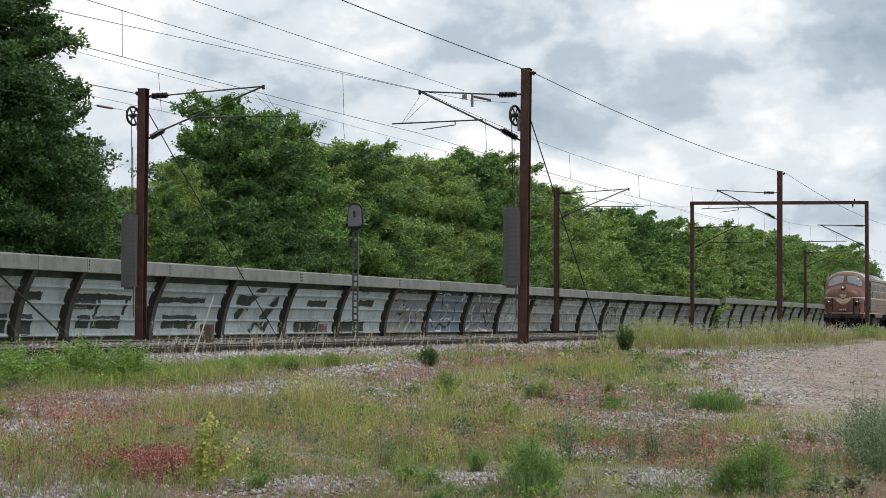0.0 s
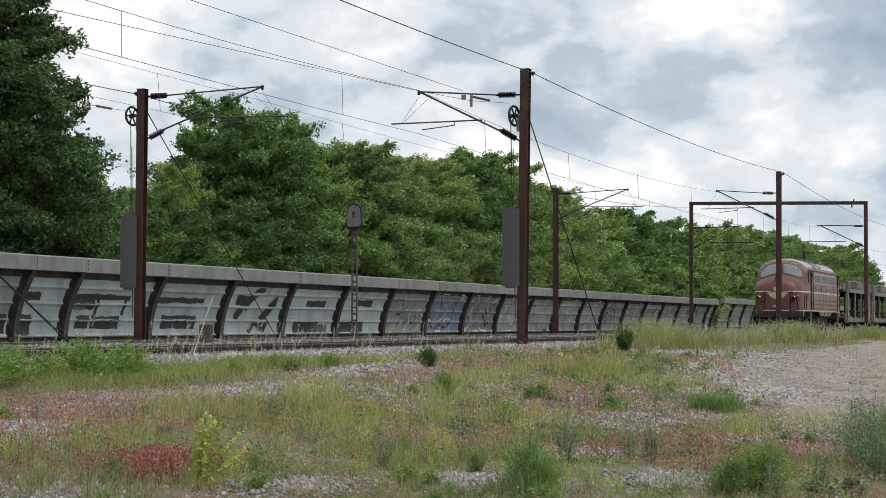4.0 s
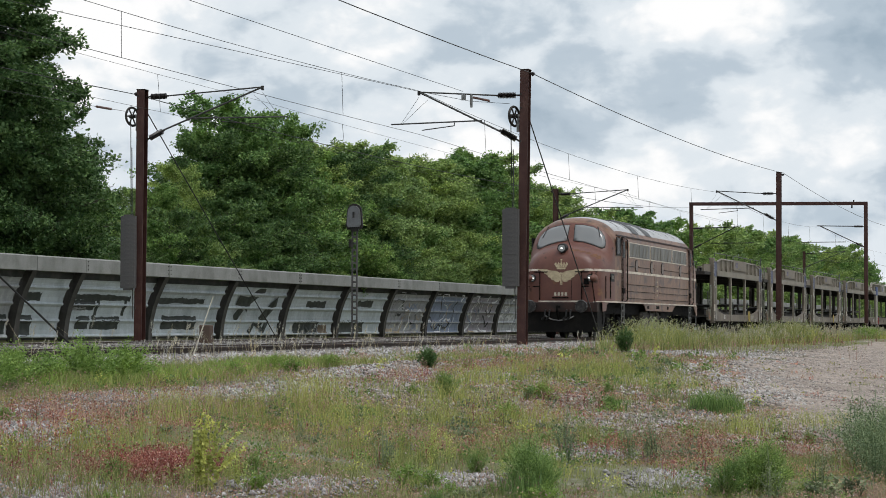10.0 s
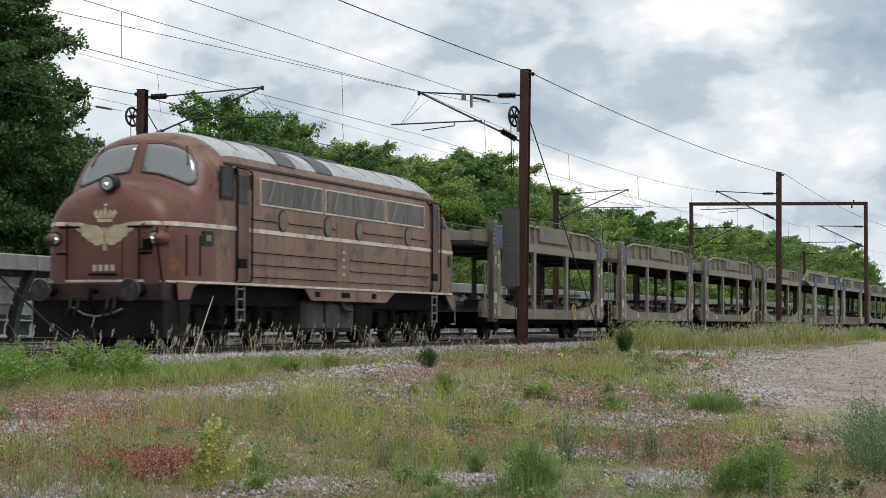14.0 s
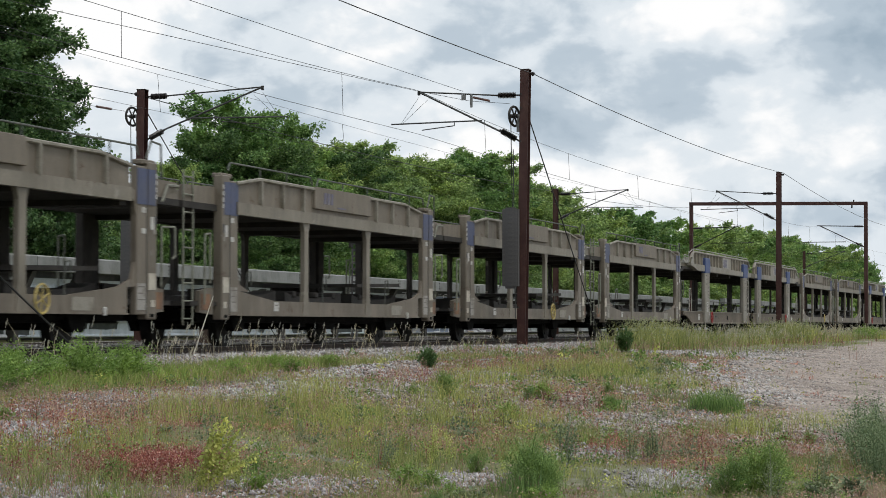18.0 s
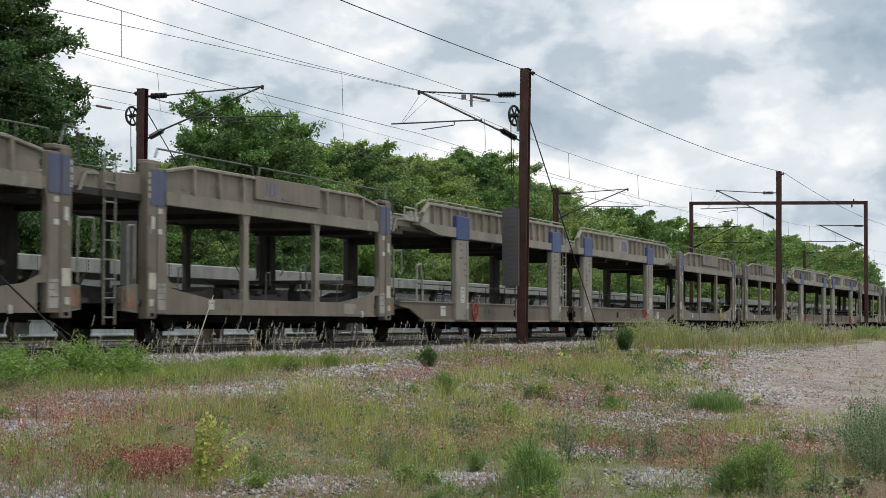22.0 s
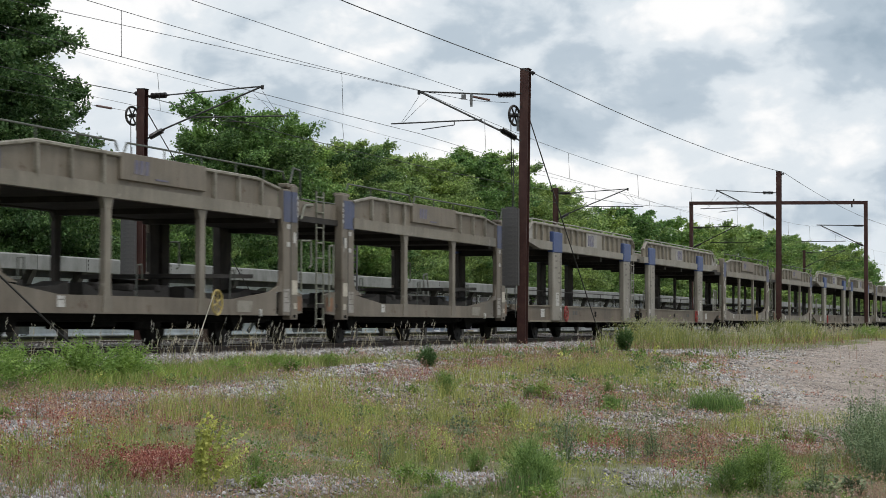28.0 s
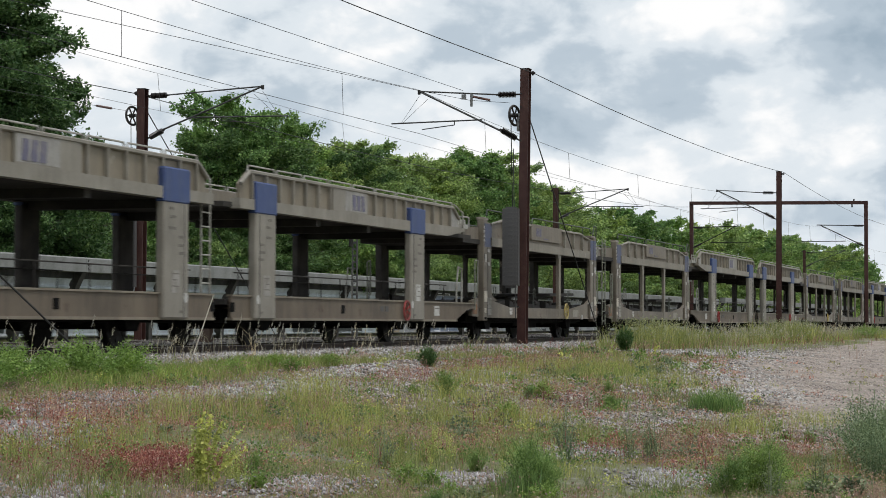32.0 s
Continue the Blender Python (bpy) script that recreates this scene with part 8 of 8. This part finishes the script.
pick = np.repeat(tip[rng.random(len(tip)) < 0.5], 4, axis=0)
c = pick + rng.normal(0, 1, pick.shape) * np.array((0.008, 0.008, 0.03))
v, f = bits(c, 0.014, rng)
tagged(new("plume_heads", fast_mesh("plume_heads", v, f, GRASS_YELLOW)), "yellowish seed heads of the taller grass", kind="stuff")
meadow("grass_tuft", WEED_GREEN, "dense fan-shaped green grass tuft at the road's edge", 54, ((27.1, 27.6, -12.75, -12.15, 60, 0.16, 0.34), (26.0, 26.2, -11.45, -11.3, 12, 0.1, 0.22), (14.5, 15.0, -13.45, -13.15, 30, 0.1, 0.26)), 0.006, 14)
tip, rng = meadow("track_stalks", leafage("straw_stalk", ((0.0, (0.36, 0.33, 0.22)), (1.0, (0.60, 0.55, 0.42))), 0.7, 0.2), "dry grass stalks along the ballast edge", 52, ((24, 44, -3.9, -2.7, 60, 0.35, 0.85), (44, 60, -3.8, -3.0, 14, 0.3, 0.6), (64, 120, -5.5, -3.2, 300, 0.4, 0.9)), 0.005, 3)
drop = np.repeat(rng.uniform(0.6, 1.0, (len(tip), 3)) * np.array((-0.012, 0.03, -0.15)), 30, axis=0)
c = np.repeat(tip, 30, axis=0) + drop * rng.random((len(drop), 1)) + rng.normal(0, 1, drop.shape) * np.array((0.006, 0.006, 0.012))
t = unit(-drop + rng.normal(0, 0.03, drop.shape) + np.array((0.02, -0.02, 0.03)))
v, f = leaf_quads(c, t, unit(np.cross(t, rng.normal(0, 1, t.shape))) * 0.35, rng.uniform(0.018, 0.036, len(c)), rng)
tagged(new("stalk_heads", fast_mesh("stalk_heads", v, f, leafage("pale_straw", ((0.0, (0.44, 0.41, 0.33)), (1.0, (0.68, 0.64, 0.54))), 0.7, 0.3))), "drooping seed heads beside the track", kind="stuff")

# The rake behind the engine: kind and the distance of its first post from the engine's front buffers.
RAKE = (("a", 20.73), ("d", 36.6), ("a", 52.42), ("d", 68.25), ("b", 86.45), ("c", 100.25), ("a", 116.05), ("d", 131.7), ("b", 149.95), ("c", 163.85), ("a", 179.55), ("d", 195.5),
        ("b", 213.5), ("c", 227.3), ("a", 243.05), ("d", 258.95), ("b", 277.0), ("c", 290.8), ("a", 306.5))
RAKE_THINGS = []
first = {}
for kind, at in RAKE:
    n0 = len(WHEELS)
    if kind not in first:
        if kind in "ad":
            first[kind] = wagon_a("car_carrier_wagon")
        if kind == "a":
            ladder(first[kind], 14.68, 0.42, 3.25, -1.4, LADDER_GREEN, 0.42, 9)
            hand_wheel(first[kind], 9.0, 0.83, -1.56, YELLOW)
        if kind in "bc":
            first[kind] = wagon_b("car_carrier_wagon", (-0.24, 9.42) if kind == "b" else (0.22, 9.8))
            if kind == "b":
                ladder(first[kind], 11.72, 0.8, 3.15, -1.42, PALE_RAIL)
        w = first[kind]
        if kind == "c":
            # The mate of a coupled pair: the same wagon, end for end.
            mirror = Matrix.Translation((11.15, 0, 0)) @ Matrix.Diagonal((-1, 1, 1, 1))
            for o in w.children_recursive:
                if o.name.startswith("wheelset"):
                    o.location.x = 11.15 - o.location.x
                else:
                    o.data.transform(mirror)
                    o.data.flip_normals()
            for k in range(n0, len(WHEELS)):
                WHEELS[k] = (WHEELS[k][0], 11.15 - WHEELS[k][1], WHEELS[k][2])
    else:
        w = copy_thing(first[kind], pose(0, 0, 0))
        for o in w.children:
            if o.name.startswith("wheelset"):
                WHEELS.append((o, o.location.x, 0.42))
    RAKE_THINGS.append((w, at))

# ---- motion ----
# Where the front buffers stand at each whole second.
RUN = (146.17, 138.87, 131.43, 123.85, 116.14, 108.3, 100.33, 92.26, 84.08, 75.82, 67.5, 59.11, 50.69, 42.27, 33.84, 25.39, 16.86, 8.25, -0.42, -9.08, -17.75, -26.46, -35.28, -44.19,
       -53.12, -62.03, -70.96, -79.94, -88.99, -98.12, -107.32, -116.59, -125.94)


def train_at(t):
    """Smooth position of the train at t seconds."""
    i = min(max(int(t), 0), 31)
    u = t - i
    p1, p2 = RUN[i], RUN[i + 1]
    p0 = RUN[i - 1] if i > 0 else 2 * p1 - p2
    p3 = RUN[i + 2] if i < 31 else 2 * p2 - p1
    return 0.5 * (2 * p1 + (p2 - p0) * u + (2 * p0 - 5 * p1 + 4 * p2 - p3) * u * u + (3 * p1 - p0 - 3 * p2 + p3) * u ** 3)


# Lean of the pod plant in the wind: seconds and degrees.
GUSTS = ((0, 3), (2, 2), (4, 3), (6, 2), (8, 2), (10, 1), (12, 3), (14, 8), (15.5, 10), (17, 14), (17.3, 9), (17.7, 7), (18.0, 16), (18.3, 3), (19, 5), (19.6, 8), (20.2, 2), (22, 3), (24, 2), (26, 5), (28, 4), (30, 1), (32, 1))


def bent(m, along, degrees_):
    """The pose m leaned about its foot, away from the railway's far side."""
    axis = Vector((0.954, 0.30, 0))
    return Matrix.Translation(m.translation) @ Matrix.Rotation(radians(degrees_), 4, axis) @ Matrix.Rotation(radians(along), 4, Vector((-0.30, 0.954, 0))) @ m.to_3x3().to_4x4()


def motions():
    for ob, m, lean_by, seed in SWAY:
        rows = []
        for k in range(81):
            t = 0.4 * k
            gust = float(np.interp(t, [g[0] for g in GUSTS], [g[1] for g in GUSTS]))
            flutter = math.sin(2.1 * t + seed) + 0.6 * math.sin(4.3 * t + 1.7 * seed)
            rows.append((t, bent(m, 0.5 * flutter, (lean_by * (0.25 * gust + flutter) if lean_by else gust + flutter))))
        walk(ob, rows)
    times = [0.5 * k for k in range(65)]
    for ob, at in [(eng, 0.0)] + RAKE_THINGS:
        walk(ob, [(t, pose(train_at(t) + at, 0, 0)) for t in times])
    ticks = [k / 15 for k in range(481)]
    run = [train_at(t) for t in ticks]
    for ob, x, r in WHEELS:
        walk(ob, [(t, pose(x, 0, r, 0, math.degrees(s / r), 0)) for t, s in zip(ticks, run)])


motions()
